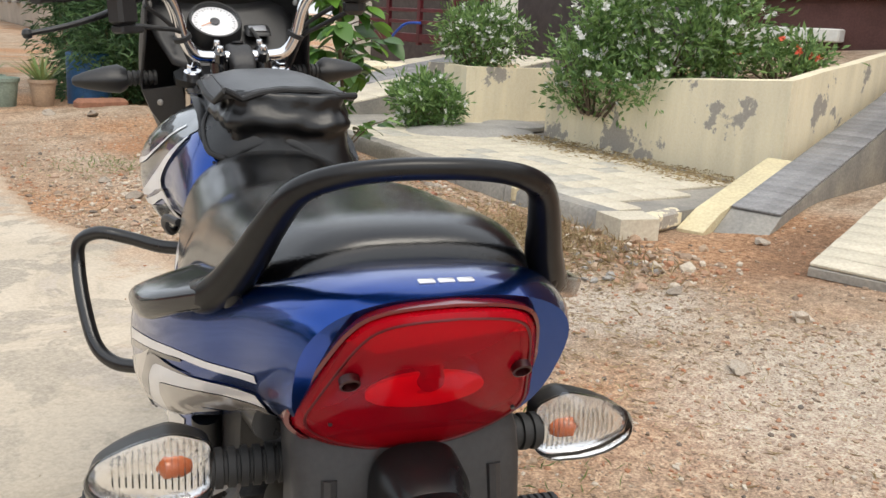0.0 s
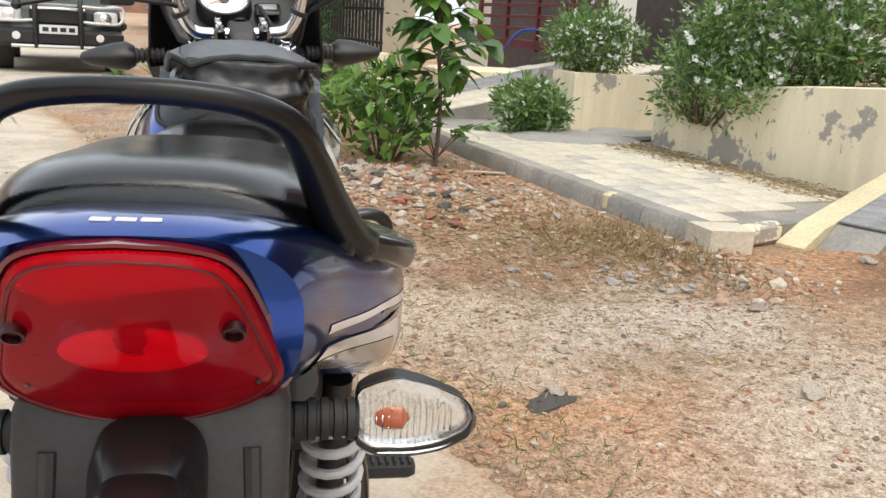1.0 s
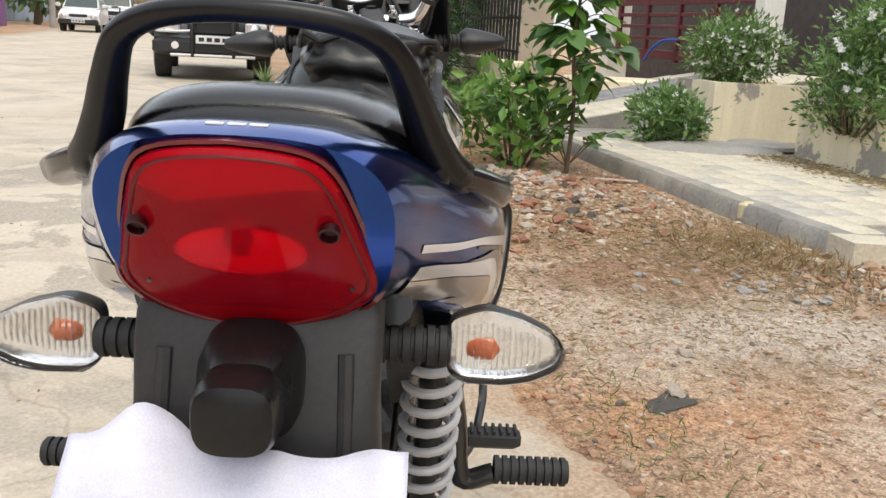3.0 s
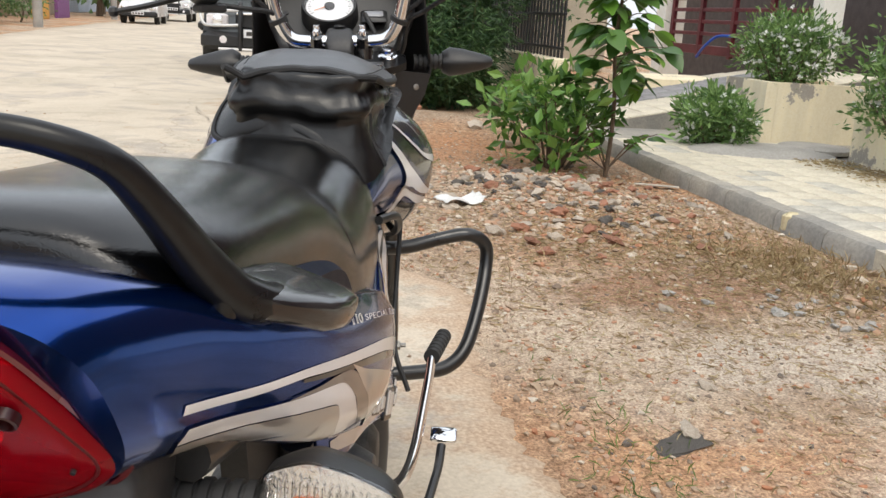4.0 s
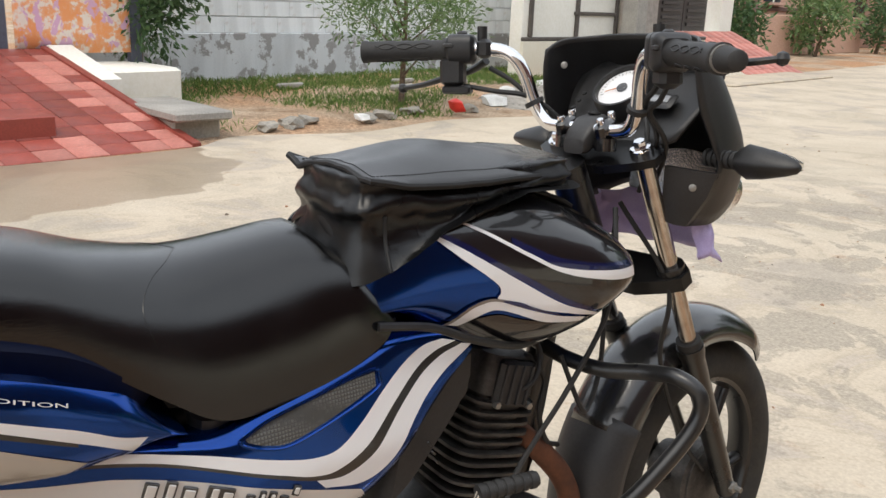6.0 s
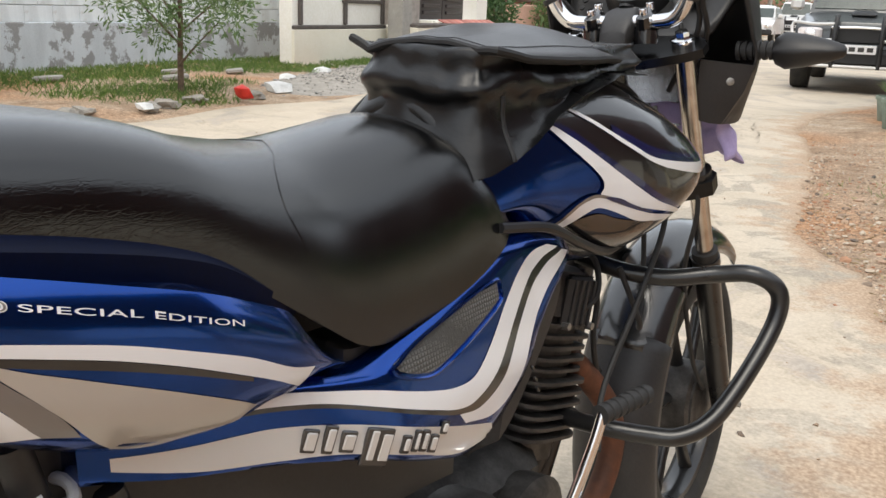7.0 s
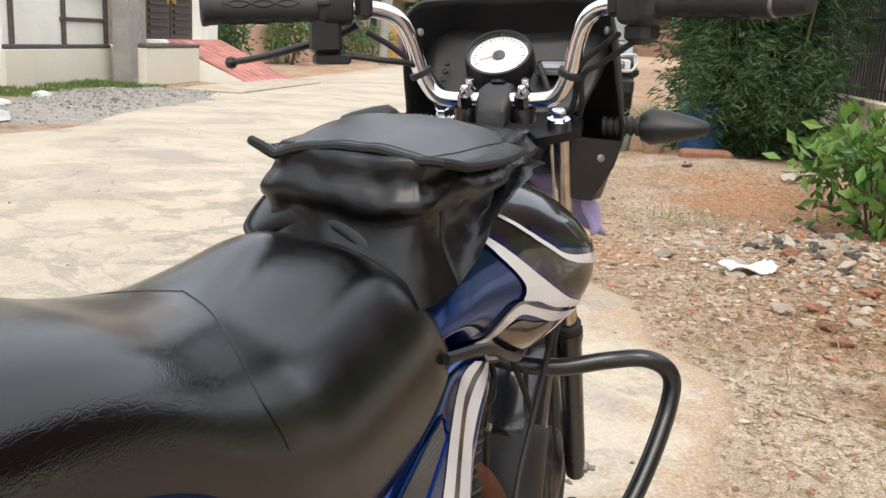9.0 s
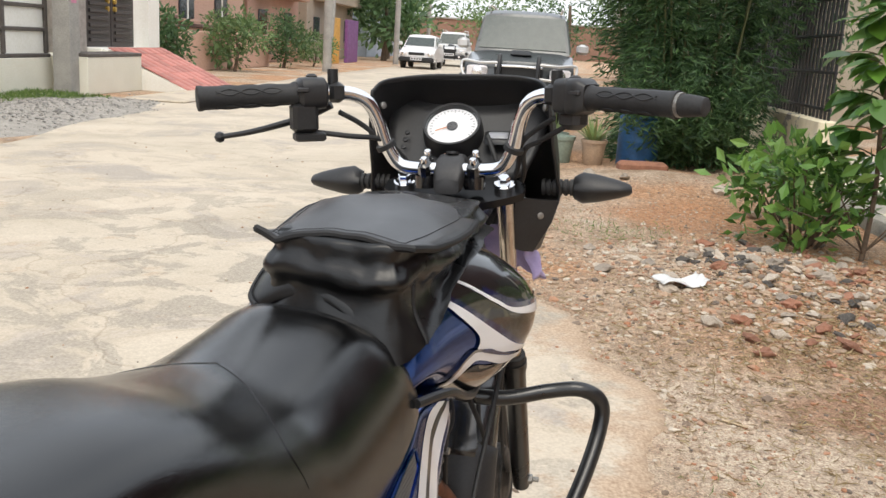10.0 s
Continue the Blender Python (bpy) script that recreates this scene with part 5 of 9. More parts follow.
    block("gate_post", (-7.34, 5.06, 0.0), (0.10, 0.12, 2.2), bpy.data.materials["grey_blue_post"], "dark grey gate post beside the cloth", "post", "", 0.01)
    block("timber_stack", (-7.6, 2.9, 0.5), (0.4, 0.7, 0.55), surface("stacked_timber", (0.26, 0.19, 0.09), (0.14, 0.10, 0.06), relief=0.3), "stack of yellowish timber behind the ramp", "timber", "", 0.03)
    block("wall_left_house", (-8.3, 1.2, 0), (0.3, 5.6, 3.0), surface("shaded_house_wall", (0.22, 0.20, 0.19), relief=0.2), "dull grey house wall behind the red driveway", "wall", "structure")
    tree = empty("leafy_tree", "dark green tree hanging over the whitewashed plinth", "tree", STREET)
    part("trunk", tube(B(), [(-7.9, 5.35, 0), (-7.85, 5.4, 0.9), (-7.7, 5.35, 1.9), (-7.6, 5.2, 2.6)], [0.07, 0.06, 0.05, 0.03], 10, 16), BARK, tree)
    bush(tree, G_DARK, (-7.5, 5.3, 1.45), (0.60, 0.55, 0.95), 5200, 0.10, 91, 0.4, 60, None, -0.3, "crown")
    # blue block wall, block by block where it is in the open
    wall = empty("wall_blue", "pale blue painted block wall with patches of bare plaster", "wall", STREET, "structure")
    part("core", box(B(), (-8.63, 9.3, 1.3), (0.16, 9.4, 2.6), (0, 0, 0), 0.01), BLUE_WALL, wall)
    rows = []
    for k in range(9):
        for j in range(22):
            y = 5.1 + 0.41 * j + (0.2 if k % 2 else 0)
            if y < 13.5:
                rows.append(("block", (-8.548, y, 0.74 + 0.205 * k), (0.012, 0.404, 0.199), (0, 0, 0)))
    tiles(wall, rows, BLUE_WALL, 92, 0.003)
    part("plaster_band", box(B(), (-8.54, 9.3, 0.31), (0.05, 9.4, 0.66), (0, 0, 0), 0.01), peeling("stained_plaster", (0.60, 0.64, 0.67), (0.30, 0.30, 0.30), 2.4, 0.52), wall)
    # roadside tree
    tree = empty("roadside_tree", "slender green tree standing in the grass verge", "tree", STREET)
    bx, by = -5.55, 7.15
    part("trunk", tube(B(), [(bx, by, 0), (bx - 0.02, by + 0.03, 0.4), (bx + 0.03, by, 0.9), (bx, by + 0.02, 1.6)], [0.035, 0.03, 0.024, 0.012], 10, 16), BARK, tree)
    for k in range(9):
        a = k * 2.3
        z = 0.35 + 0.1 * k
        part("limb", tube(B(), [(bx, by, z), (bx + math.cos(a) * 0.25, by + math.sin(a) * 0.25, z + 0.22), (bx + math.cos(a) * 0.5, by + math.sin(a) * 0.5, z + 0.42)], [0.013, 0.009, 0.004], 6, 8), BARK, tree)
    bush(tree, G_TREE, (bx, by, 1.15), (0.72, 0.78, 0.62), 4200, 0.075, 94, 0.3, 60, None, 0.3, "crown")
    # grass verge
    r = np.random.default_rng(95)
    n = 26000
    x, y = r.uniform(-8.5, -4.85, n), r.uniform(4.6, 13.8, n)
    dens = np.array([noise.noise(Vector((a * 0.8, b * 0.8, 9))) for a, b in zip(x, y)])
    keep = (dens + (-x - 5.6) * 0.35 + r.normal(size=n) * 0.15 > 0.14) & ((y < 8.6) | (x < -6.6) | (dens > 0.3))
    x, y = x[keep], y[keep]
    p = np.stack([x, y, [dirt_height(a, b) for a, b in zip(x, y)]], 1)
    ob = leaves("grass", G_GRASS, p, r.normal(size=(len(x), 3)) * [0.6, 0.6, 0.2] + [0, 0, 0.8], 0.085, None, 96, 0.12, "green and yellowing grass on the far verge", 0.1, "stuff")
    ob.matrix_basis = STREET
    tagged(ob, category="grass")
    for yy, xx, s in ((8.3, -6.7, 0.3), (7.1, -7.4, 0.24), (8.9, -7.3, 0.25), (9.6, -6.9, 0.22)):
        block("paving_slab", (xx, yy, 0.05), (s, s * 1.5, 0.07), CONC, "broken cement slab lying in the grass", "slab", "", 0.02, (4, 6, 20 * xx), "broken slabs")
    rng = random.Random(87)
    me = [mesh_of("edging_stone", blob(rng, 1.0, 0.6, 0.4, 2), KERB, 30) for _ in range(3)]
    for k, yy in enumerate((4.98, 5.30, 5.52, 6.15, 6.42, 6.9, 7.62)):
        tagged(link("edging_stone", me[k % 3], STREET @ pose(-5.0 - 0.07 * (k % 3), yy, 0.05, 0, 0, 70 * k) @ Matrix.Diagonal((0.10, 0.15 + 0.03 * (k % 2), 0.09, 1))), "rough edging stone along the grass verge", "stone", "edging stones")
    rng = random.Random(97)
    me = mesh_of("red_bag", blob(rng, 0.10, 0.9, 0.5), surface("red_plastic", (0.75, 0.04, 0.03), rough=0.4, relief=0), 60)
    tagged(link("plastic_bag", me, STREET @ pose(-4.85, 7.25, 0.12)), "small crumpled red plastic bag on the verge", "bag")
    me = mesh_of("white_scrap", blob(rng, 0.16, 0.5, 0.5), surface("white_scrap", (0.7, 0.7, 0.68), relief=0.1), 60)
    for xx, yy, s in ((-5.2, 8.3, 1.0), (-5.9, 9.4, 0.8), (-4.9, 6.0, 0.5), (-6.2, 10.6, 1.0)):
        tagged(link("plastic_scrap", me, STREET @ pose(xx, yy, 0.08, 0, 0, 60 * xx) @ Matrix.Scale(s, 4)), "crumpled white plastic scrap on the far verge", "litter", "litter scraps")
    GRIT = surface("heap_gravel_base", (0.36, 0.33, 0.29), (0.27, 0.25, 0.22), 0.95, scale=9, fine=60, relief=0.8, depth=0.03)
    bm = B()
    def hz(x, y):
        return 0.13 * math.exp(-((x + 5.7) / 0.8) ** 2 - ((y - 11.6) / 1.5) ** 2) * (1 + 0.5 * noise.noise(Vector((x * 2, y * 2, 1)))) + 0.10 * math.exp(-((x + 5.3) / 0.6) ** 2 - ((y - 9.3) / 0.9) ** 2)
    g = [[bm.verts.new((-7.4 + 0.12 * i, 7.6 + 0.14 * j, hz(-7.4 + 0.12 * i, 7.6 + 0.14 * j) + dirt_height(-7.4 + 0.12 * i, 7.6 + 0.14 * j) * 0.6 - 0.02)) for j in range(48)] for i in range(25)]
    for i in range(24):
        for j in range(47):
            bm.faces.new((g[i][j], g[i][j + 1], g[i + 1][j + 1], g[i + 1][j]))
    solo("gravel_heap", bm, GRIT, "low heap of grey building gravel at the roadside", "gravel heap", STREET, "stuff", angle=80)
    def pile(rg):
        return rg.normal(-5.6, 0.6), rg.normal(11.0, 1.5)
    m, t, p = nodes_of("grey_chips")
    gg = t.nodes.new("ShaderNodeNewGeometry")
    t.links.new(ramp(t, gg.outputs["Random Per Island"], [(0, (0.17, 0.16, 0.15)), (0.6, (0.33, 0.31, 0.28)), (1, (0.44, 0.41, 0.37))]), p.inputs["Base Color"])
    p.inputs["Roughness"].default_value = 0.9
    scatter("gravel", "grey stone chips on the roadside heap", "gravel", 2400, pile, (0.010, 0.028), 98, m, 0.6, 0.2, lambda x, y: hz(x, y) + dirt_height(x, y) * 0.6 - 0.02)


def build_white_house():
    house = empty("white_house", "white plastered house front with dark trim and a panelled double door", "house", STREET)
    def b(nm, c, s, mt, lab="", bev=0.01):
        return part(nm, box(B(), c, s, (0, 0, 0), bev), mt, house, lab)
    b("wall", (-7.5, 12.86, 1.7), (0.24, 2.7, 3.4), WHITEWASH)
    b("wall", (-8.2, 15.7, 1.9), (0.24, 2.9, 3.8), WHITEWASH)
    b("skirting", (-7.36, 12.86, 0.29), (0.06, 2.72, 0.58), surface("cream_skirting", (0.78, 0.74, 0.62), (0.72, 0.68, 0.56), relief=0.1, scale=1.5))
    b("trim", (-7.36, 12.86, 0.615), (0.05, 2.72, 0.06), DARK_FRAME)
    for y in (11.70, 12.94, 14.12):
        b("trim", (-7.36, y, 1.9), (0.05, 0.085, 2.5), DARK_FRAME)
    for z in (1.02, 1.38):
        b("trim", (-7.36, 13.47, z), (0.05, 1.22, 0.06), DARK_FRAME)
    b("pier", (-7.9, 15.75, 1.75), (0.30, 0.9, 3.4), surface("grey_trim", (0.34, 0.30, 0.27), relief=0.2))
    b("pier", (-7.85, 18.95, 1.75), (0.35, 0.55, 3.4), WHITEWASH)
    b("plinth", (-7.35, 15.3, 0.31), (1.2, 2.0, 0.62), bpy.data.materials["cream_skirting"])
    b("plinth", (-7.75, 17.5, 0.36), (0.5, 2.5, 0.72), WHITEWASH)
    b("trim", (-6.99, 15.3, 0.65), (0.5, 2.0, 0.06), DARK_FRAME)
    for k in range(2):
        door = part("door", box(B(), (-7.95, 16.98 + 1.02 * k, 1.88), (0.06, 0.99, 2.35), (0, 0, 0), 0.01), surface("dark_wood_door", (0.035, 0.03, 0.03), (0.05, 0.04, 0.038), 0.4, relief=0.1) if k == 0 else bpy.data.materials["dark_wood_door"], house, "dark panelled door leaf")
        for i in range(8):
            part("slat", box(B(), (-7.905, 16.98 + 1.02 * k, 0.86 + 0.135 * i), (0.04, 0.74, 0.075), (0, 0, 0), 0.01), bpy.data.materials["dark_wood_door"], door)
        bm = B()
        for i in range(6):
            lathe(bm, [(0.06, -0.02), (0.05, 0.02), (0.01, 0.03)], 12, aim((-7.90, 16.62 + 1.02 * k + 0.72 * (k == 0), 1.45 + 0.15 * i), (1, 0, 0)))
        part("ornament", bm, surface("gold_ornament", (0.5, 0.33, 0.08), rough=0.35, metal=0.8, relief=0.1) if k == 0 else bpy.data.materials["gold_ornament"], door, "gilt door ornament")
    root = empty("ramp_5", "pale red tiled ramp to the white house door", "ramp", STREET, "structure")
    x0, x1, z1 = -5.75, -7.5, 0.72
    sl = z1 / (x0 - x1)
    bm = B()
    rings(bm, [[(x0, y, -0.02), (x0, y, 0.0), (x1, y, z1), (x1, y, -0.02)] for y in (16.3, 18.7)])
    part("ramp_base", bm, WHITEWASH, root)
    ang = math.degrees(math.atan(sl))
    tiles(root, [("tile", (x0 - 0.12 - 0.235 * i, 16.46 + 0.300 * j, (x0 - (x0 - 0.12 - 0.255 * i)) * sl + 0.006), (0.266, 0.290, 0.022), (0, ang, 0)) for i in range(7) for j in range(8)], PINK_TILE, 101)
    solo("driveway", box(B(), (-5.45, 16.0, 0.03), (1.0, 4.2, 0.05), (0, 0, 0), 0.02), CONCRETE, "pale cement apron before the ramp", "driveway", STREET, "structure")
    pole = empty("electric_pole", "tapered grey concrete electric pole at the roadside", "pole", STREET @ pose(-7.05, 14.2, 0))
    bm = B()
    rings(bm, [[(0.15 * k, -0.17 * k, z), (0.15 * k, 0.17 * k, z), (-0.15 * k, 0.17 * k, z), (-0.15 * k, -0.17 * k, z)] for z, k in ((0, 1.0), (4, 0.82), (7.5, 0.62))])
    part("shaft", bm, CONC, pole)
    for i in range(2):
        part("paper_notice", box(B(), (0.145, 0.0, 1.50 + 0.11 * i), (0.006, 0.16, 0.07), (0, 0, 0), 0.001), surface("pink_paper", (0.62, 0.22, 0.36), relief=0.0) if i == 0 else bpy.data.materials["pink_paper"], pole)


def build_distance():
    house = empty("salmon_house", "salmon plastered house with trees in front", "house", STREET)
    def b(nm, c, s, mt, lab="", parent=None):
        return part(nm, box(B(), c, s, (0, 0, 0), 0.02), mt, parent or house, lab)
    b("wall", (-12.5, 26.5, 2.6), (4.0, 13, 5.2), PINK_WALL)
    b("compound_wall", (-9.2, 25.0, 0.55), (0.2, 13.5, 1.1), PINK_WALL)
    for k in range(4):
        w = b("window", (-10.47, 21.6 + 3.0 * k, 2.1), (0.08, 1.1, 1.3), surface("dark_pane", (0.05, 0.06, 0.07), rough=0.15, relief=0) if k == 0 else bpy.data.materials["dark_pane"])
        part("window_frame", box(B(), (-10.44, 21.6 + 3.0 * k, 2.1), (0.06, 0.10, 1.36), (0, 0, 0), 0.01), WHITEWASH, w)
        part("window_sill", box(B(), (-10.40, 21.6 + 3.0 * k, 1.40), (0.25, 1.3, 0.08), (0, 0, 0), 0.01), PINK_WALL, w)
    b("band", (-10.46, 26.5, 1.25), (0.06, 12.9, 0.12), surface("brown_band", (0.15, 0.08, 0.06), relief=0.1))
    b("roof_edge", (-12.3, 26.5, 3.4), (4.5, 13.2, 0.16), PINK_WALL)
    for k in range(3):
        b("column", (-9.2, 19.2 + 4.2 * k, 0.75), (0.3, 0.3, 1.5), surface("dark_column", (0.20, 0.11, 0.09), relief=0.1) if k == 0 else bpy.data.materials["dark_column"])
    colours = (((-13, 37, 2.8), (5, 7, 5.6), (0.46, 0.27, 0.20), "salmon two-storey house far along the street"), ((-13.5, 47, 3.0), (6, 10, 6.0), (0.42, 0.34, 0.26), "tan house far along the street"), ((-14.5, 66, 3.8), (7, 14, 7.6), (0.38, 0.44, 0.52), "pale blue-grey building far along the street"),
               ((6.3, 24, 2.4), (3.4, 8, 4.8), (0.50, 0.44, 0.34), "beige house front behind the jeep"), ((7.5, 40, 2.6), (6, 16, 5.2), (0.44, 0.38, 0.31), "buff house far along the street"), ((-4, 128, 2.2), (70, 10, 4.4), (0.30, 0.17, 0.12), "long brown building closing the street"))
    for i, (c, s, col, lab) in enumerate(colours):
        h = empty("far_house", lab, "house", STREET @ pose(c[0], c[1], 0))
        mt = surface("far_wall_paint", col, relief=0.0, scale=0.6)
        part("wall", box(B(), (0, 0, s[2] / 2), s, (0, 0, 0), 0.03), mt, h)
        part("roof", box(B(), (0, 0, s[2] + 0.1), (s[0] + 0.5, s[1] + 0.5, 0.22), (0, 0, 0), 0.03), CONC, h)
        sx = 1 if c[0] < 0 else -1
        if i < 5:
            for k in range(max(2, int(s[1] / 3))):
                for st in range(2 if s[2] > 4.6 else 1):
                    y = -s[1] / 2 + (k + 0.5) * s[1] / max(2, int(s[1] / 3))
                    w = part("window", box(B(), (sx * (s[0] / 2 + 0.02), y, 1.5 + 2.4 * st), (0.08, 1.0, 1.1), (0, 0, 0), 0.01), bpy.data.materials["dark_pane"], h)
                    part("window_sill", box(B(), (sx * (s[0] / 2 + 0.08), y, 0.9 + 2.4 * st), (0.2, 1.2, 0.08), (0, 0, 0), 0.01), CONC, w)
            part("balcony", box(B(), (sx * (s[0] / 2 + 0.35), 0, s[2] * 0.53), (0.7, s[1] * 0.8, 0.8), (0, 0, 0), 0.03), mt, h)
        if i == 3:
            for k in range(14):
                part("siding", box(B(), (sx * (s[0] / 2 + 0.03), -1.5, 0.9 + 0.22 * k), (0.05, 4.6, 0.17), (0, 0, 0), 0.01), surface("beige_siding", (0.55, 0.50, 0.40), relief=0.1) if k == 0 else bpy.data.materials["beige_siding"], h)
    for k, (x, y, z, lab, col) in enumerate(((-8.8, 40, 1.0, "bright orange painted gate of a far house", (0.7, 0.36, 0.06)), (-8.8, 44, 1.0, "purple painted gate of a far house", (0.22, 0.08, 0.24)))):
        block("far_gate", (x, y, 0), (0.15, 2.4, 2.0), surface("far_gate_paint", col, relief=0), lab, "gate", "", 0.02)
    # trees
    spec = ((-8.6, 21.6, 0.95, 0.75, 1500), (-8.5, 26.4, 1.0, 1.0, 1800), (-8.5, 31.5, 1.1, 0.8, 1200), (-8.2, 34.5, 0.7, 0.9, 900), (-8.6, 52, 3.2, 2.4, 1100), (-9.5, 58, 3.6, 2.6, 1100), (-13, 86, 5.5, 4.5, 1500), (-6, 108, 5.5, 4.5, 1500), (3, 112, 6.5, 5.5, 1500), (11, 100, 6.5, 5.5, 1500), (5.4, 17.8, 2.6, 1.3, 1200), (-22, 100, 6, 6, 1500), (20, 80, 7, 6, 1500), (10, 60, 5, 4, 1200), (14.5, 14, 4.5, 3.0, 1500), (13, 4, 4.5, 3.0, 1200))
    for k, (x, y, z, rad, n) in enumerate(spec):
        far = y > 40
        t = empty("street_tree", "green tree standing far along the street" if far else "leafy green shrub-like tree beside the street", "tree", STREET)
        part("trunk", tube(B(), [(x, y, 0), (x + 0.1, y, z * 0.5), (x, y + 0.1, z)], [0.06 * z, 0.045 * z, 0.025 * z], 8, 8), BARK, t)
        bush(t, G_TREE if k % 2 else G_DARK, (x, y, z), (rad, rad, z * 0.72), n, 0.16 if not far else 0.55, 120 + 3 * k, 0.45, 40, None, 0.2, "crown")
    for x, y in ((-6.7, 30.5), (-6.9, 46), (-7.4, 62), (3.9, 19), (-8.0, 36)):
        lean = 0 if y != 36 else 0.8
        pl = tube(B(), [(0, 0, 0), (0, lean, 4), (0, lean * 1.7, 7)], [0.15, 0.13, 0.10], 10)
        solo("electric_pole", pl, CONC, "grey concrete electric pole along the street", "pole", STREET @ pose(x, y, 0), group="electric poles")
    # unseen houses added behind the camera, which close the place and show in the paint
    for c, s, col in (((12, -12, 0), (8, 18, 6.5), (0.5, 0.42, 0.34)), ((-13, -10, 0), (8, 16, 6), (0.45, 0.36, 0.30)), ((14, 8, 0), (6, 10, 5), (0.40, 0.3, 0.26))):
        h = empty("far_house", "unseen plain plastered house added for reflections", "house", STREET @ pose(*c))
        part("wall", box(B(), (0, 0, s[2] / 2), s, (0, 0, 0), 0.03), surface("plain_plaster", col, relief=0), h)
        part("roof", box(B(), (0, 0, s[2] + 0.1), (s[0] + 0.4, s[1] + 0.4, 0.2), (0, 0, 0), 0.03), CONC, h)


# ---- vehicles ----
def build_car(name, label, m, L, W, H, body, jeep):
    car = empty(name, label, "car", m)
    glassm = surface("car_glass", (0.05, 0.065, 0.062), (0.07, 0.085, 0.08), 0.12, relief=0, coat=0.0, spec=0.35) if "car_glass" not in bpy.data.materials else bpy.data.materials["car_glass"]
    trim = PLASTIC
    # body: side profile (y from the nose backwards, z), lofted across the width
    if jeep:
        prof = [(0.0, 0.42), (0.0, 0.86), (0.06, 0.98), (0.95, 1.10), (1.05, 1.13), (L - 0.15, 1.12), (L, 1.0), (L, 0.42)]
        cab = [(1.05, 1.10), (1.52, 1.74), (1.66, 1.80), (L - 0.25, 1.80), (L - 0.05, 1.10)]
    else:
        prof = [(0.0, 0.32), (-0.04, 0.55), (0.02, 0.74), (0.75, 0.93), (0.95, 0.98), (L - 0.3, 1.0), (L, 0.9), (L, 0.32)]
        cab = [(0.85, 0.95), (1.45, 1.40), (1.75, 1.50), (L - 0.9, 1.48), (L - 0.15, 0.98)]
    def shell(profile, w0, w1):
        bm = B()
        zmin, zmax = min(q[1] for q in profile), max(q[1] for q in profile)
        loops = []
        for k in range(9):
            f = 2 * k / 8 - 1
            loops.append([((w0 + (w1 - w0) * (z - zmin) / (zmax - zmin)) / 2 * f * (1 if abs(f) < 0.9 else 0.985), y + 0.08 * abs(f) ** 4 * (1 if y < 0.5 else 0), z - (0.05 * abs(f) ** 5 if z > zmax - 0.3 else 0)) for y, z in profile])
        rings(bm, loops)
        return bm
    part("body", shell(prof, W, W * 0.95), body, car, "", 30)
    cabin = part("cabin", shell(cab, W * 0.90, W * 0.76), body, car, "", 30)
    y0, z0, y1, z1 = (cab[0][0], cab[0][1], cab[1][0], cab[1][1])
    bm = B()
    d = Vector((0, y1 - y0, z1 - z0))
    nrm = Vector((0, -(z1 - z0), y1 - y0)).normalized() * 0.012
    rings(bm, [[Vector((sx * W * w, y0, z0)) + d * f + nrm * k for sx, w, f in ((-1, 0.405, 0.10), (1, 0.405, 0.10), (1, 0.365, 0.92), (-1, 0.365, 0.92))] for k in (0, 1)])
    part("windscreen", bm, glassm, cabin, "tinted windscreen")
    for sx in (1, -1):
        bm = B()
        rings(bm, [[(sx * (W * 0.452 + k), cab[1][0] + 0.0, cab[0][1] + 0.06), (sx * (W * 0.452 + k), L - 0.5, cab[0][1] + 0.06), (sx * (W * 0.395 + k), L - 0.6, cab[2][1] - 0.12), (sx * (W * 0.395 + k), cab[1][0] + 0.2, cab[2][1] - 0.12)] for k in (-0.02, 0.012)])
        part("side_window", bm, glassm, cabin)
        mir = part("wing_mirror", box(B(), (sx * (W / 2 + 0.10), y0 + 0.22, z0 + 0.12), (0.20, 0.10, 0.17), (0, 0, 0), 0.04), SILVER if jeep else body, car)
        hl = part("headlight", box(B(), (sx * W * 0.36, -0.005, 0.80 if jeep else 0.66), (0.32 if jeep else 0.34, 0.09, 0.19 if jeep else 0.13), (0, 0, 0), 0.03), LAMP_WHITE, car, "clear headlight")
        fr = part("headlight_lens", lathe(B(), [(0.085, 0), (0.08, 0.02), (0.01, 0.03)], 18, aim((sx * W * 0.36, -0.05, 0.80 if jeep else 0.66), (0, -1, 0))), REFLECTOR, hl)
        for yy in (0.72, L - 0.75):
            r, hw = (0.36, 0.12) if jeep else (0.30, 0.10)
            wh = part("wheel", lathe(B(), [(r * 0.6, -hw), (r * 0.95, -hw), (r, -hw * 0.6), (r, hw * 0.6), (r * 0.95, hw), (r * 0.6, hw)], 28, Matrix.Translation((sx * (W / 2 - 0.13), yy, r)) @ Matrix.Rotation(radians(90), 4, 'Y')), TYRE, car)
            part("rim", lathe(B(), [(r * 0.62, -0.02), (r * 0.6, 0.03), (r * 0.3, 0.01), (r * 0.1, 0.03)], 20, aim((sx * (W / 2 - 0.02), yy, r), (sx, 0, 0))), ALLOY, wh)
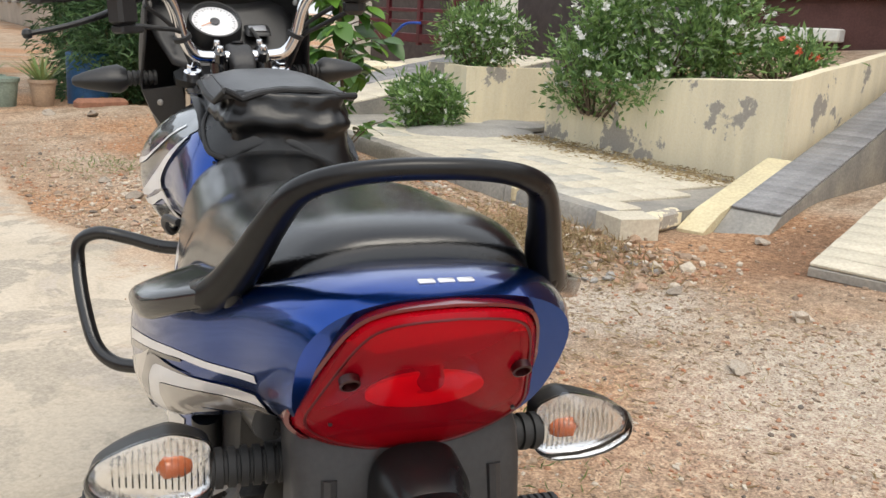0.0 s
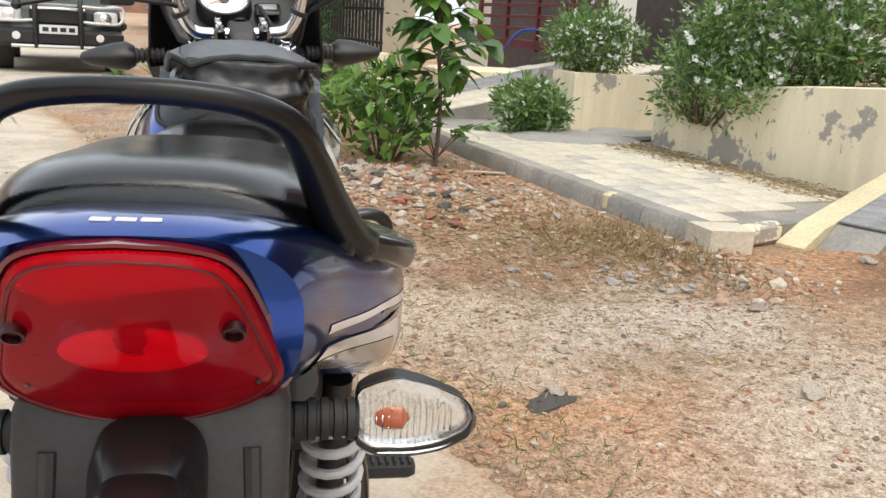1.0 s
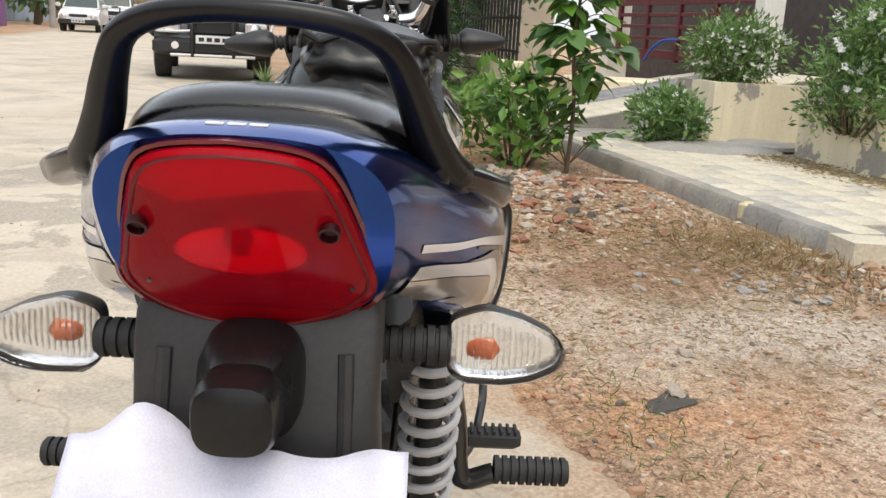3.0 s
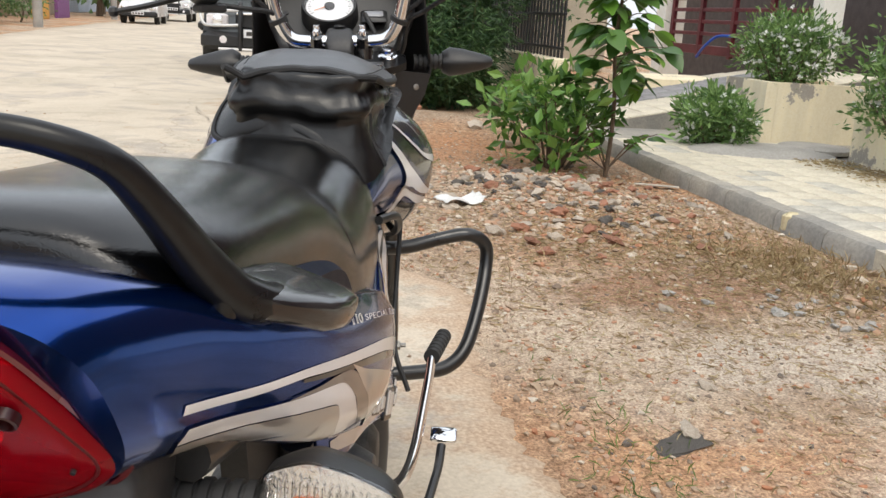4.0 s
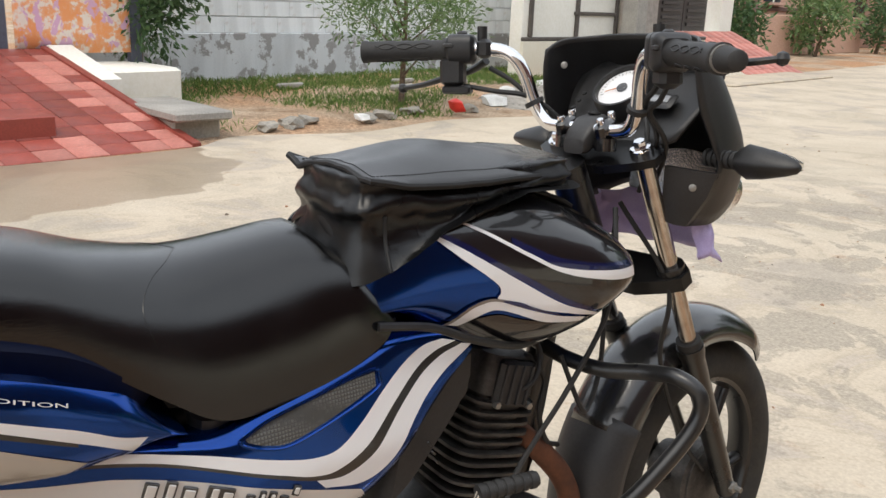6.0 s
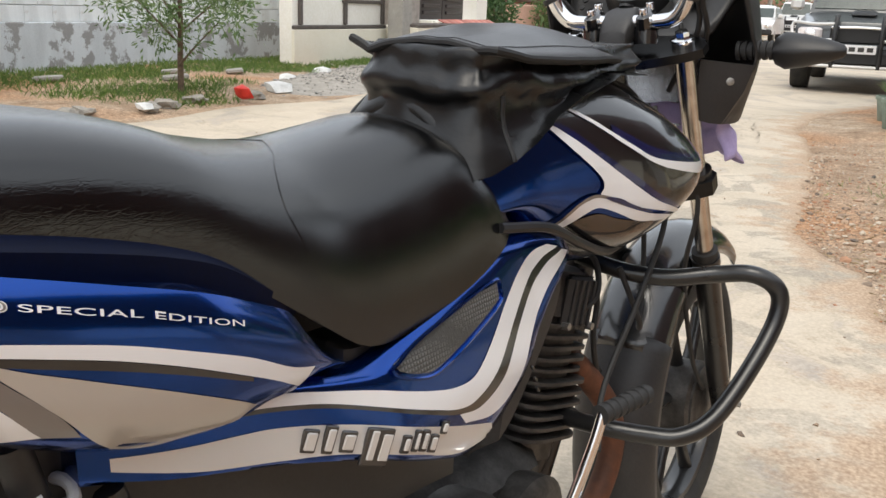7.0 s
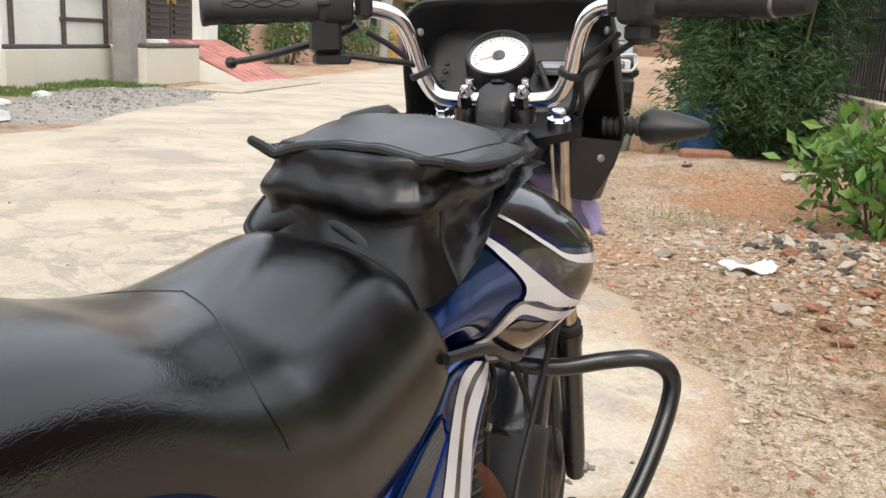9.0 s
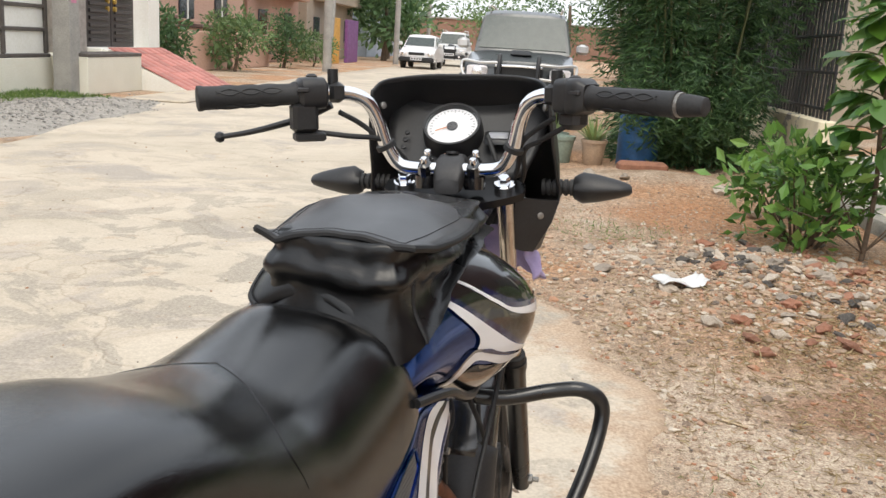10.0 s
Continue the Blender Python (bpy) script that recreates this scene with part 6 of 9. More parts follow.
        if jeep:
            part("wheel_arch", box(B(), (sx * (W / 2 - 0.02), 0.72, 0.70), (0.16, 0.95, 0.16), (0, 0, 0), 0.05), trim, car)
            part("fog_lamp", lathe(B(), [(0.06, 0), (0.055, 0.02), (0.01, 0.025)], 16, aim((sx * W * 0.31, -0.14, 0.52), (0, -1, 0))), LAMP_WHITE, car)
            part("roof_rail", tube(B(), [(sx * W * 0.35, 1.7, 1.82), (sx * W * 0.35, 1.9, 1.88), (sx * W * 0.35, L - 0.5, 1.88), (sx * W * 0.35, L - 0.3, 1.80)], 0.02, 8, 14), SILVER, car)
            part("guard_post", tube(B(), [(sx * 0.30, -0.16, 0.36), (sx * 0.30, -0.18, 0.75), (sx * 0.30, -0.10, 1.02), (sx * 0.30, 0.0, 1.06)], 0.035, 10, 14), trim, car)
            part("guard_rail", tube(B(), [(sx * 0.30, -0.16, 0.74), (sx * 0.6, -0.14, 0.72), (sx * W * 0.47, -0.06, 0.74), (sx * W * 0.49, 0.03, 0.95), (sx * 0.6, -0.10, 0.94), (sx * 0.30, -0.14, 0.95)], 0.022, 10, 30), SILVER, car, "bright guard rail")
    if jeep:
        part("bumper", box(B(), (0, -0.06, 0.50), (W * 0.99, 0.20, 0.26), (0, 0, 0), 0.06), trim, car, "black front bumper")
        part("grille", box(B(), (0, 0.0, 0.80), (0.75, 0.06, 0.22), (0, 0, 0), 0.02), trim, car)
        part("grille_bar", tube(B(), [(-0.36, -0.05, 0.90), (0, -0.06, 0.91), (0.36, -0.05, 0.90)], 0.02, 8, 8), CHROME, car)
        part("bonnet_scoop", box(B(), (0, 0.72, 1.10), (0.34, 0.30, 0.07), (8, 0, 0), 0.03), trim, car)
        part("nudge_bar", tube(B(), [(-0.62, -0.15, 0.38), (0, -0.17, 0.38), (0.62, -0.15, 0.38)], 0.025, 8, 12), SILVER, car)
    else:
        part("bumper", box(B(), (0, -0.03, 0.40), (W * 0.97, 0.16, 0.22), (0, 0, 0), 0.06), trim, car)
        part("grille", box(B(), (0, -0.02, 0.66), (0.7, 0.06, 0.12), (0, 0, 0), 0.02), trim, car)
    pz = 0.62 if jeep else 0.44
    plate = part("number_plate", box(B(), (0, -0.215 if jeep else -0.12, pz), (0.50, 0.012, 0.12), (0, 0, 0), 0.003), WHITE_DECAL, car, "white number plate")
    for k in range(4):
        part("plate_bar", box(B(), (-0.17 + 0.115 * k, -0.223 if jeep else -0.128, pz), (0.08, 0.004, 0.06), (0, 0, 0), 0.001), BLACK_DECAL, plate)
    return car


build_left()
build_white_house()
build_distance()
build_car("jeep", "dark grey jeep-like car with black bull bars parked at the roadside", STREET @ pose(0.28, 14.2, 0.012), 4.4, 1.78, 1.9, surface("grey_car_paint", (0.055, 0.06, 0.062), (0.07, 0.075, 0.076), 0.3, 0.4, relief=0, coat=0.6), True)
build_car("white_car", "small white hatchback parked far along the street", STREET @ pose(-5.0, 40, 0.012), 3.8, 1.62, 1.5, surface("white_car_paint", (0.72, 0.72, 0.72), (0.66, 0.66, 0.66), 0.3, relief=0, coat=0.5), False)
build_car("white_car", "white van-like car parked behind the hatchback", STREET @ pose(-4.4, 48, 0.012), 4.2, 1.7, 1.9, bpy.data.materials["white_car_paint"], True)
build_car("white_car", "white car parked at the far end of the street", STREET @ pose(-1.6, 78, 0.012), 3.9, 1.65, 1.5, bpy.data.materials["white_car_paint"], False)
# ---- the motorcycle ----
TANK = []


def build_motorcycle():
    bike = empty("motorcycle", "blue and silver commuter motorcycle with black seat parked on the road", "motorcycle", BIKE)

    # seat
    table = [(-0.303, 0.078, 0.930, 0.892, 2.8, 0), (-0.301, 0.084, 0.938, 0.891, 2.8, 0), (-0.295, 0.090, 0.9455, 0.890, 2.8, 0), (-0.280, 0.096, 0.951, 0.888, 2.9, 0), (-0.25, 0.106, 0.952, 0.885, 3.0, 0), (-0.2, 0.116, 0.948, 0.882, 3.0, 0),
             (-0.1, 0.124, 0.940, 0.864, 2.9, 0), (-0.02, 0.128, 0.934, 0.848, 2.9, 0), (0.05, 0.132, 0.921, 0.828, 2.8, 0), (0.11, 0.139, 0.903, 0.788, 2.6, 0),
             (0.16, 0.144, 0.893, 0.750, 2.5, 0.03), (0.20, 0.144, 0.888, 0.718, 2.5, 0.10), (0.24, 0.141, 0.889, 0.716, 2.5, 0.22), (0.30, 0.134, 0.896, 0.738, 2.5, 0.5),
             (0.345, 0.129, 0.902, 0.766, 2.5, 0.70), (0.372, 0.121, 0.903, 0.786, 2.5, 0.76)]
    bm = B()
    loops = []
    ys = np.concatenate([(-0.303, -0.302, -0.301, -0.2985, -0.295, -0.291, -0.286), np.linspace(-0.280, 0.372, 58)])
    for y, w, zt, zb, n, k in spans(table, ys):
        lp = []
        for i in range(37):
            a = math.pi * i / 36
            c, s = math.cos(a), math.sin(a)
            x = w * math.copysign(abs(c) ** (2 / n), c)
            z = zb + (zt - zb) * abs(s) ** (2 / n)
            lp.append((x, y + k * (zt - z), z))
        for i in range(1, 12):
            lp.append((-w + 2 * w * i / 12, y + k * (zt - zb) * (1 - 0.25 * math.sin(math.pi * i / 12)), zb + 0.012 * math.sin(math.pi * i / 12)))
        loops.append(lp)
    last = loops[-1]
    loops.append([(p[0] * 0.93, p[1] + 0.006, (p[2] - 0.84) * 0.9 + 0.84) for p in last])
    rings(bm, loops)
    top_tree = bvh(bm)
    seat = part("seat", bm, SEAT, bike, "black grained leatherette stepped seat", 60)
    for s in (1, -1):
        pts = []
        for q in cr([(0.0, 0.215, 0), (s * 0.045, 0.190, 0), (s * 0.085, 0.160, 0), (s * 0.118, 0.142, 0), (s * 0.136, 0.150, 0)], 30):
            hit = top_tree.ray_cast(Vector((q[0], q[1], 1.2)), Vector((0, 0, -1)))[0]
            pts.append(hit + Vector((0, 0, 0.0003)))
        part("seam", tube(B(), pts, 0.0005, 6), SEAT, seat)

    # rear cowl
    table = [(-0.348, 0.090, 0.868, 0.064, 0.070, 2.8), (-0.328, 0.100, 0.867, 0.070, 0.071, 2.8), (-0.285, 0.118, 0.862, 0.070, 0.070, 2.8), (-0.235, 0.142, 0.852, 0.057, 0.068, 2.8),
             (-0.18, 0.163, 0.838, 0.040, 0.068, 2.8), (-0.12, 0.178, 0.818, 0.044, 0.074, 2.9), (-0.05, 0.188, 0.795, 0.051, 0.078, 2.9), (0.02, 0.190, 0.772, 0.056, 0.066, 2.8),
             (0.08, 0.182, 0.752, 0.046, 0.044, 2.6), (0.12, 0.174, 0.738, 0.038, 0.026, 2.4), (0.155, 0.164, 0.726, 0.012, 0.012, 2.2), (0.172, 0.160, 0.720, 0.004, 0.004, 2.0)]
    bm = B()
    loops = []
    for y, w, zc, up, dn, n in spans(table, np.linspace(-0.348, 0.172, 58)):
        lean = 0.71 * min(1, max(0, (-0.17 - y) / 0.19)) ** 1.3
        # between lamp and tip the shoulder is creased: a level ledge, a sloping facet, an upright side
        crease = min(1, max(0, (y + 0.25) / 0.08)) * min(1, max(0, (0.165 - y) / 0.06))
        flat = [(x * w, zc + z * up) for x, z in ((1.0, 0.0), (1.0, 0.40), (0.992, 0.60), (0.925, 0.95), (0.905, 1.0), (0.87, 0.95), (0.79, 0.62), (0.72, 0.45), (0.0, 0.42))]
        under = [(x * w, zc - z * dn) for x, z in ((1.0, 0.0), (0.99, 0.45), (0.945, 0.80), (0.82, 0.98), (0.0, 1.0))]
        lp = []
        for (x, z), (fx, fz) in zip(sup(w, zc, up, dn, n, 56), around(flat, under, 56)):
            x, z = x + (fx - x) * crease, z + (fz - z) * crease
            lp.append((x, y - lean * (z - 0.87), z))
        loops.append(lp)
    rings(bm, loops)
    tree = bvh(bm)
    cowl = part("rear_cowl", bm, BLUE, bike, "glossy blue rear cowl with silver and grey graphics")
    for s in (1, -1):
        lab = ("white_stripe", "silver_flash", "grey_flash", "brown_line")
        rows = ((lab[0], WHITE_DECAL, [(-0.30, 0.854), (-0.25, 0.8445), (-0.206, 0.839), (-0.181, 0.835), (-0.147, 0.828), (-0.101, 0.818), (-0.049, 0.805), (0.0, 0.788), (0.050, 0.768), (0.095, 0.745), (0.125, 0.735)],
                 [(-0.30, 0.848), (-0.25, 0.8385), (-0.206, 0.833), (-0.182, 0.828), (-0.147, 0.820), (-0.101, 0.809), (-0.051, 0.795), (0.0, 0.776), (0.053, 0.752), (0.085, 0.736), (0.11, 0.722)]),
                ("black_line", BLACK_DECAL, [(-0.206, 0.8325), (-0.182, 0.8275), (-0.147, 0.8195), (-0.101, 0.8085), (-0.051, 0.7945), (0.0, 0.7755), (0.053, 0.7515)], [(-0.206, 0.830), (-0.182, 0.824), (-0.147, 0.8155), (-0.101, 0.8025), (-0.051, 0.788), (0.0, 0.770), (0.053, 0.748)]),
                (lab[2], BEIGE_DECAL, [(-0.14, 0.818), (-0.11, 0.803), (-0.076, 0.789), (-0.017, 0.764), (0.03, 0.742), (0.062, 0.725)],
                 [(-0.128, 0.807), (-0.09, 0.768), (-0.06, 0.735), (-0.03, 0.719), (0.0, 0.712), (0.035, 0.714)]),
                (lab[1], WHITE_DECAL, [(-0.29, 0.836), (-0.26, 0.8305), (-0.234, 0.825), (-0.203, 0.8195), (-0.174, 0.815), (-0.155, 0.810), (-0.141, 0.801), (-0.125, 0.784), (-0.098, 0.754)],
                 [(-0.29, 0.826), (-0.255, 0.8185), (-0.23, 0.814), (-0.20, 0.807), (-0.175, 0.801), (-0.162, 0.797), (-0.155, 0.792), (-0.147, 0.78), (-0.13, 0.757)]),
                (lab[3], BROWN_DECAL, [(-0.215, 0.8225), (-0.19, 0.821), (-0.16, 0.819), (-0.135, 0.811), (-0.113, 0.791), (-0.09, 0.768), (-0.075, 0.748)],
                 [(-0.215, 0.822), (-0.19, 0.8178), (-0.165, 0.8132), (-0.147, 0.8055), (-0.125, 0.7845), (-0.11, 0.767), (-0.098, 0.754)]),
                ("beige_patch", BEIGE_DECAL, [(-0.29, 0.8255), (-0.255, 0.818), (-0.23, 0.8135), (-0.20, 0.8065), (-0.175, 0.8005), (-0.162, 0.7965), (-0.155, 0.7915), (-0.147, 0.7795), (-0.135, 0.762)],
                 [(-0.275, 0.808), (-0.245, 0.800), (-0.22, 0.792), (-0.20, 0.786), (-0.185, 0.780), (-0.17, 0.773), (-0.158, 0.767), (-0.147, 0.762), (-0.136, 0.758)]))
        for i, (nm, mt, a, b) in enumerate(rows):
            part(nm, decal(B(), tree, a, b, 60, 5, 0.0007 + 0.0002 * i, s), mt, cowl)
    # inner wall between the seat and the cowl's shoulder, the gap's shade in its colour
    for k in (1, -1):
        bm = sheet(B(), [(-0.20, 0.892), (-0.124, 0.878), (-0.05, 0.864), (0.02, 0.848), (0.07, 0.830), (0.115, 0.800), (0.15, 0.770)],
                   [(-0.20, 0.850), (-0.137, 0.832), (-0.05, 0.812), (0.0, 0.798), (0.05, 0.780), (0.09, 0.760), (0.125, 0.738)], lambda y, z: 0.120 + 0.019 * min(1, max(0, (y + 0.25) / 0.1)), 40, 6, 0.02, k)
        part("inner_wall", bm, SHADOW_BLUE, cowl, "blue wall under the seat, coloured near black for its shade")
    # lettering on the cowl, each word laid on the paint
    for word, y0, z0, y1, z1, mat in (("110", -0.1375, 0.8460, -0.1135, 0.8400, WHITE_DECAL), ("110", -0.1368, 0.8464, -0.1142, 0.8404, BROWN_DECAL), ("SPECIAL", -0.108, 0.8392, -0.034, 0.8195, WHITE_DECAL), ("EDITION", -0.026, 0.8172, 0.046, 0.7925, WHITE_DECAL)):
        curve = bpy.data.curves.new("lettering", 'FONT')
        curve.body, curve.size, curve.offset = word, 1.0, ((0.045 if mat is WHITE_DECAL else -0.012) if word == "110" else 0.006)
        curve.space_character = 0.9 if word == "110" else 1.04
        tmp = bpy.data.objects.new("tmp", curve)
        scene.collection.objects.link(tmp)
        bpy.context.view_layer.update()
        me = bpy.data.meshes.new_from_object(tmp.evaluated_get(bpy.context.evaluated_depsgraph_get()))
        bpy.data.objects.remove(tmp)
        bm = B()
        bm.from_mesh(me)
        bmesh.ops.triangulate(bm, faces=bm.faces)
        xs, hs = [v.co.x for v in bm.verts], [v.co.y for v in bm.verts]
        lo, wd, ht = min(xs), max(xs) - min(xs), max(hs)
        for v in bm.verts:
            f, h = (v.co.x - lo) / wd, v.co.y / ht * ((0.0064 if mat is WHITE_DECAL else 0.0054) if word == "110" else 0.0044)
            y, z = y0 + (y1 - y0) * f + 0.10 * h, z0 + (z1 - z0) * f + h
            hit, nor, _, _ = tree.ray_cast(Vector((1, y, z)), Vector((-1, 0, 0)))
            v.co = (hit + (nor if nor.x > 0 else -nor) * (0.0015 if mat is BROWN_DECAL else 0.0012)) if hit else Vector((0.15, y, z))
        part("lettering", bm, mat, cowl, "white lettering")
    # logo bars over the tail lamp
    for i in range(3):
        part("logo_bar", box(B(), (-0.0145 + 0.0125 * i, -0.3705, 0.9362), (0.0105, 0.0055, 0.0016), (4, 0, 0), 0.0005), WHITE_DECAL, cowl)
    for s in (1, -1):
        part("panel_gap", tube(B(), [(s * 0.036, -0.310, 0.9305), (s * 0.036, -0.35, 0.9335), (s * 0.037, -0.375, 0.931)], 0.0007, 5, 10), BLACK_DECAL, cowl)

    # tail lamp
    half = [(0, 0.929), (0.030, 0.9265), (0.050, 0.920), (0.0615, 0.906), (0.071, 0.882), (0.081, 0.852), (0.0865, 0.832), (0.082, 0.817), (0.064, 0.802), (0.034, 0.790), (0, 0.785)]
    right = [(float(q[0]), float(q[1])) for q in cr([(*q, 0) for q in half], 30)]
    outline = right + [(-x, z) for x, z in right[-2:0:-1]]
    def face_y(z):
        return -0.355 - 0.71 * (z - 0.873)
    def inset(k, d, bow=0.0):
        lp = []
        for x, z in outline:
            zz = 0.866 + (z - 0.866) * k
            lp.append((x * k - 0.003, face_y(zz) - d - bow + 1.3 * (x * k) ** 2, zz))
        return lp
    lamp_root = part("tail_lamp", rings_bm([inset(1.0, -0.05), inset(1.03, -0.012), inset(1.02, 0.002), inset(0.985, 0.003), inset(0.97, -0.003), inset(0.95, -0.05)], False), surface("dark_red_rim", (0.16, 0.004, 0.008), (0.11, 0.003, 0.006), 0.25, relief=0.0, coat=0.6), bike, "large red tail lamp")
    bm = B()
    loops = [inset(0.97, 0.001)]
    for k, d in ((0.95, 0.007), (0.90, 0.0105), (0.885, 0.0085), (0.87, 0.0105), (0.8, 0.013), (0.65, 0.0165), (0.45, 0.019), (0.22, 0.0205), (0.04, 0.021)):
        loops.append(inset(k, d))
    bm.faces.new(rings(bm, loops, True, False)[-1])
    lens = part("lens", bm, RED_GLASS, lamp_root, "glossy red plastic lens")
    lens.visible_shadow = False
    bm = B()
    tube(bm, inset(0.885, 0.0095) + inset(0.885, 0.0095)[:1], 0.0013, 6)
    part("lens_groove", bm, surface("groove_red", (0.12, 0.004, 0.008), rough=0.4, relief=0), lamp_root)
    bm = B()
    loops = [inset(0.94, -0.002), inset(0.90, -0.006), inset(0.62, -0.007), inset(0.56, -0.011), inset(0.3, -0.016), inset(0.05, -0.017)]
    rings(bm, loops, True, True)
    m, t, p = nodes_of("lamp_facets")
    ck = t.nodes.new("ShaderNodeTexVoronoi")
    ck.inputs["Scale"].default_value = 250
    ck.inputs["Randomness"].default_value = 0.0
    t.links.new(coords(t), ck.inputs["Vector"])
    t.links.new(ramp(t, ck.outputs["Distance"], [(0.12, (0.80, 0.78, 0.78)), (0.52, (0.34, 0.31, 0.31))]), p.inputs["Base Color"])
    p.inputs["Metallic"].default_value, p.inputs["Roughness"].default_value = 0.0, 0.35
    bump(t, p, ck.outputs["Distance"], 0.4, 0.001)
    part("reflector", bm, m, lamp_root, "faceted silver reflector behind the lens")
    bm = lathe(B(), [(0.002, 0), (0.009, 0.002), (0.011, 0.010), (0.008, 0.019), (0.002, 0.022)], 16, aim((-0.004, face_y(0.874) + 0.012, 0.874), (0, -1, -0.6)))
    part("bulb", bm, surface("bulb_dark_glass", (0.22, 0.06, 0.06), rough=0.2, relief=0), lamp_root)
    # Made-up pale oval that stands for light reflected inside the lamp.
    bm = lathe(B(), [(0.006, 0.0), (0.040, 0.0), (0.0405, 0.002), (0.036, 0.0035), (0.012, 0.0042), (0.006, 0.003)], 40, aim((-0.004, face_y(0.856) - 0.002, 0.856), (0, -1, -0.71)) @ Matrix.Diagonal((1, 0.52, 1, 1)), True)
    part("reflection_oval", bm, LAMP_WHITE, lamp_root, "pale oval added behind the lens as its bright reflection")
    for x, z in ((-0.060, 0.8735), (0.052, 0.8745)):
        bm = lathe(B(), [(0.0066, -0.004), (0.0066, 0.0012), (0.0052, 0.0016), (0.0045, -0.003), (0.0005, -0.004)], 16, aim((x, face_y(z) - 0.0160, z), (0, -1, -0.71)))
        part("screw_recess", bm, surface("recess_dark_red", (0.035, 0.002, 0.003), rough=0.35, relief=0), lamp_root)
    for s in (1, -1):
        bm = lathe(B(), [(0.0016, -0.001), (0.0016, 0.001), (0.0003, 0.0012)], 10, aim((s * 0.064, face_y(0.831) - 0.0095, 0.831), (0, -1, -0.71)))
        part("drain_dot", bm, BLACK_DECAL, lamp_root)

    # grab rail
    bm = B()
    half = [(0.140, -0.205, 0.886), (0.143, -0.222, 0.888), (0.138, -0.240, 0.892), (0.126, -0.257, 0.904), (0.112, -0.277, 0.929), (0.100, -0.298, 0.957), (0.086, -0.317, 0.981), (0.062, -0.331, 0.993), (0.03, -0.337, 0.998), (0, -0.339, 0.999)]
    path = [(x * 0.94, y, z) for x, y, z in half] + [(-x * 0.97, y, z) for x, y, z in half[-2::-1]]
    rad1 = [0.010, 0.0135, 0.0155, 0.0155, 0.0140, 0.0118, 0.0100, 0.0089, 0.0084, 0.0083]
    tube(bm, path, rad1 + rad1[-2::-1], 14, 90, 0.86)
    rail = part("grab_rail", bm, RAIL_BLACK, bike, "gloss black cast grab rail with scuffs")
    for s in (1, -1):
        # the foot: a paddle that runs forward and droops outwards
        bm = B()
        sec = []
        tilt = radians(-19)
        for y, cx, cz, w, th in ((-0.262, 0.128, 0.899, 0.006, 0.006), (-0.254, 0.132, 0.897, 0.014, 0.008), (-0.238, 0.141, 0.893, 0.024, 0.009), (-0.215, 0.150, 0.886, 0.033, 0.0115), (-0.190, 0.155, 0.880, 0.034, 0.013), (-0.172, 0.158, 0.877, 0.0335, 0.0135), (-0.1645, 0.159, 0.876, 0.032, 0.0130), (-0.161, 0.159, 0.876, 0.029, 0.011), (-0.1595, 0.159, 0.876, 0.022, 0.006)):
            sec.append([(s * (cx * (0.93 if s > 0 else 0.98) + x * math.cos(tilt) - z * math.sin(tilt)), y, cz + x * math.sin(tilt) + z * math.cos(tilt)) for x, z in sup(w, 0, th, th, 4.0, 28)])
        rings(bm, sec)
        part("rail_pad", bm, RAIL_PAD, rail, "satin black end paddle of the rail")
        bm = tube(B(), [(s * 0.122, -0.262, 0.905), (s * 0.114, -0.258, 0.885), (s * 0.106, -0.252, 0.862)], [0.011, 0.012, 0.013], 12, 12, 0.7)
        part("rail_foot", bm, RAIL_BLACK, rail)

    # rear indicators
    for s in (1, -1):
        bm = ribbed((s * 0.078, -0.236, 0.760 if s > 0 else 0.755), (s, 0, 0), 0.056, 0.0155, 0.0130, 6)
        stem = part("indicator", bm, RUBBER, bike, "clear-lens rear indicator on a ribbed rubber stem")
        def blinker(k, y):
            q = [(0.1125, 0.786), (0.1125, 0.800), (0.1135, 0.811), (0.127, 0.8162), (0.141, 0.820), (0.168, 0.8135), (0.192, 0.803), (0.1985, 0.792), (0.195, 0.781), (0.175, 0.7715), (0.1545, 0.768), (0.1245, 0.7685), (0.1135, 0.776)]
            q = q + q[:1]
            run = [0.0]
            for a, b in zip(q, q[1:]):
                run.append(run[-1] + math.dist(a, b))
            at = [run[-1] * i / 48 for i in range(48)]
            q = list(zip(np.interp(at, run, [c[0] for c in q]).tolist(), np.interp(at, run, [c[1] for c in q]).tolist()))
            q = [((q[i - 1][0] + 2 * q[i][0] + q[(i + 1) % 48][0]) / 4, (q[i - 1][1] + 2 * q[i][1] + q[(i + 1) % 48][1]) / 4) for i in range(48)]
            cx, cz = 0.148, 0.797
            return [(s * (0.130 + (cx + (x - cx) * k - 0.1125) * 1.09), y + 0.096, (0.731 if s > 0 else 0.726) + (cz + (z - cz) * k - 0.768) * 1.14) for x, z in q]
        bm = B()
        rings(bm, [blinker(0.35, -0.285), blinker(0.75, -0.293), blinker(0.93, -0.308), blinker(0.96, -0.320), blinker(0.975, -0.3265), blinker(0.955, -0.3265)])
        part("housing", bm, PLASTIC, stem)
        bm = B()
        rings(bm, [blinker(0.975, -0.325), blinker(1.0, -0.330), blinker(0.985, -0.338), blinker(0.88, -0.345), blinker(0.6, -0.347), blinker(0.2, -0.349), blinker(0.03, -0.349)])
        lens = part("lens", bm, CLEAR, stem, "clear indicator lens")
        lens.visible_shadow = False
        bm = B()
        rings(bm, [blinker(0.94, -0.3275), blinker(0.91, -0.327), blinker(0.45, -0.318), blinker(0.05, -0.312)])
        part("reflector", bm, REFLECTOR, stem)
        bm = B()
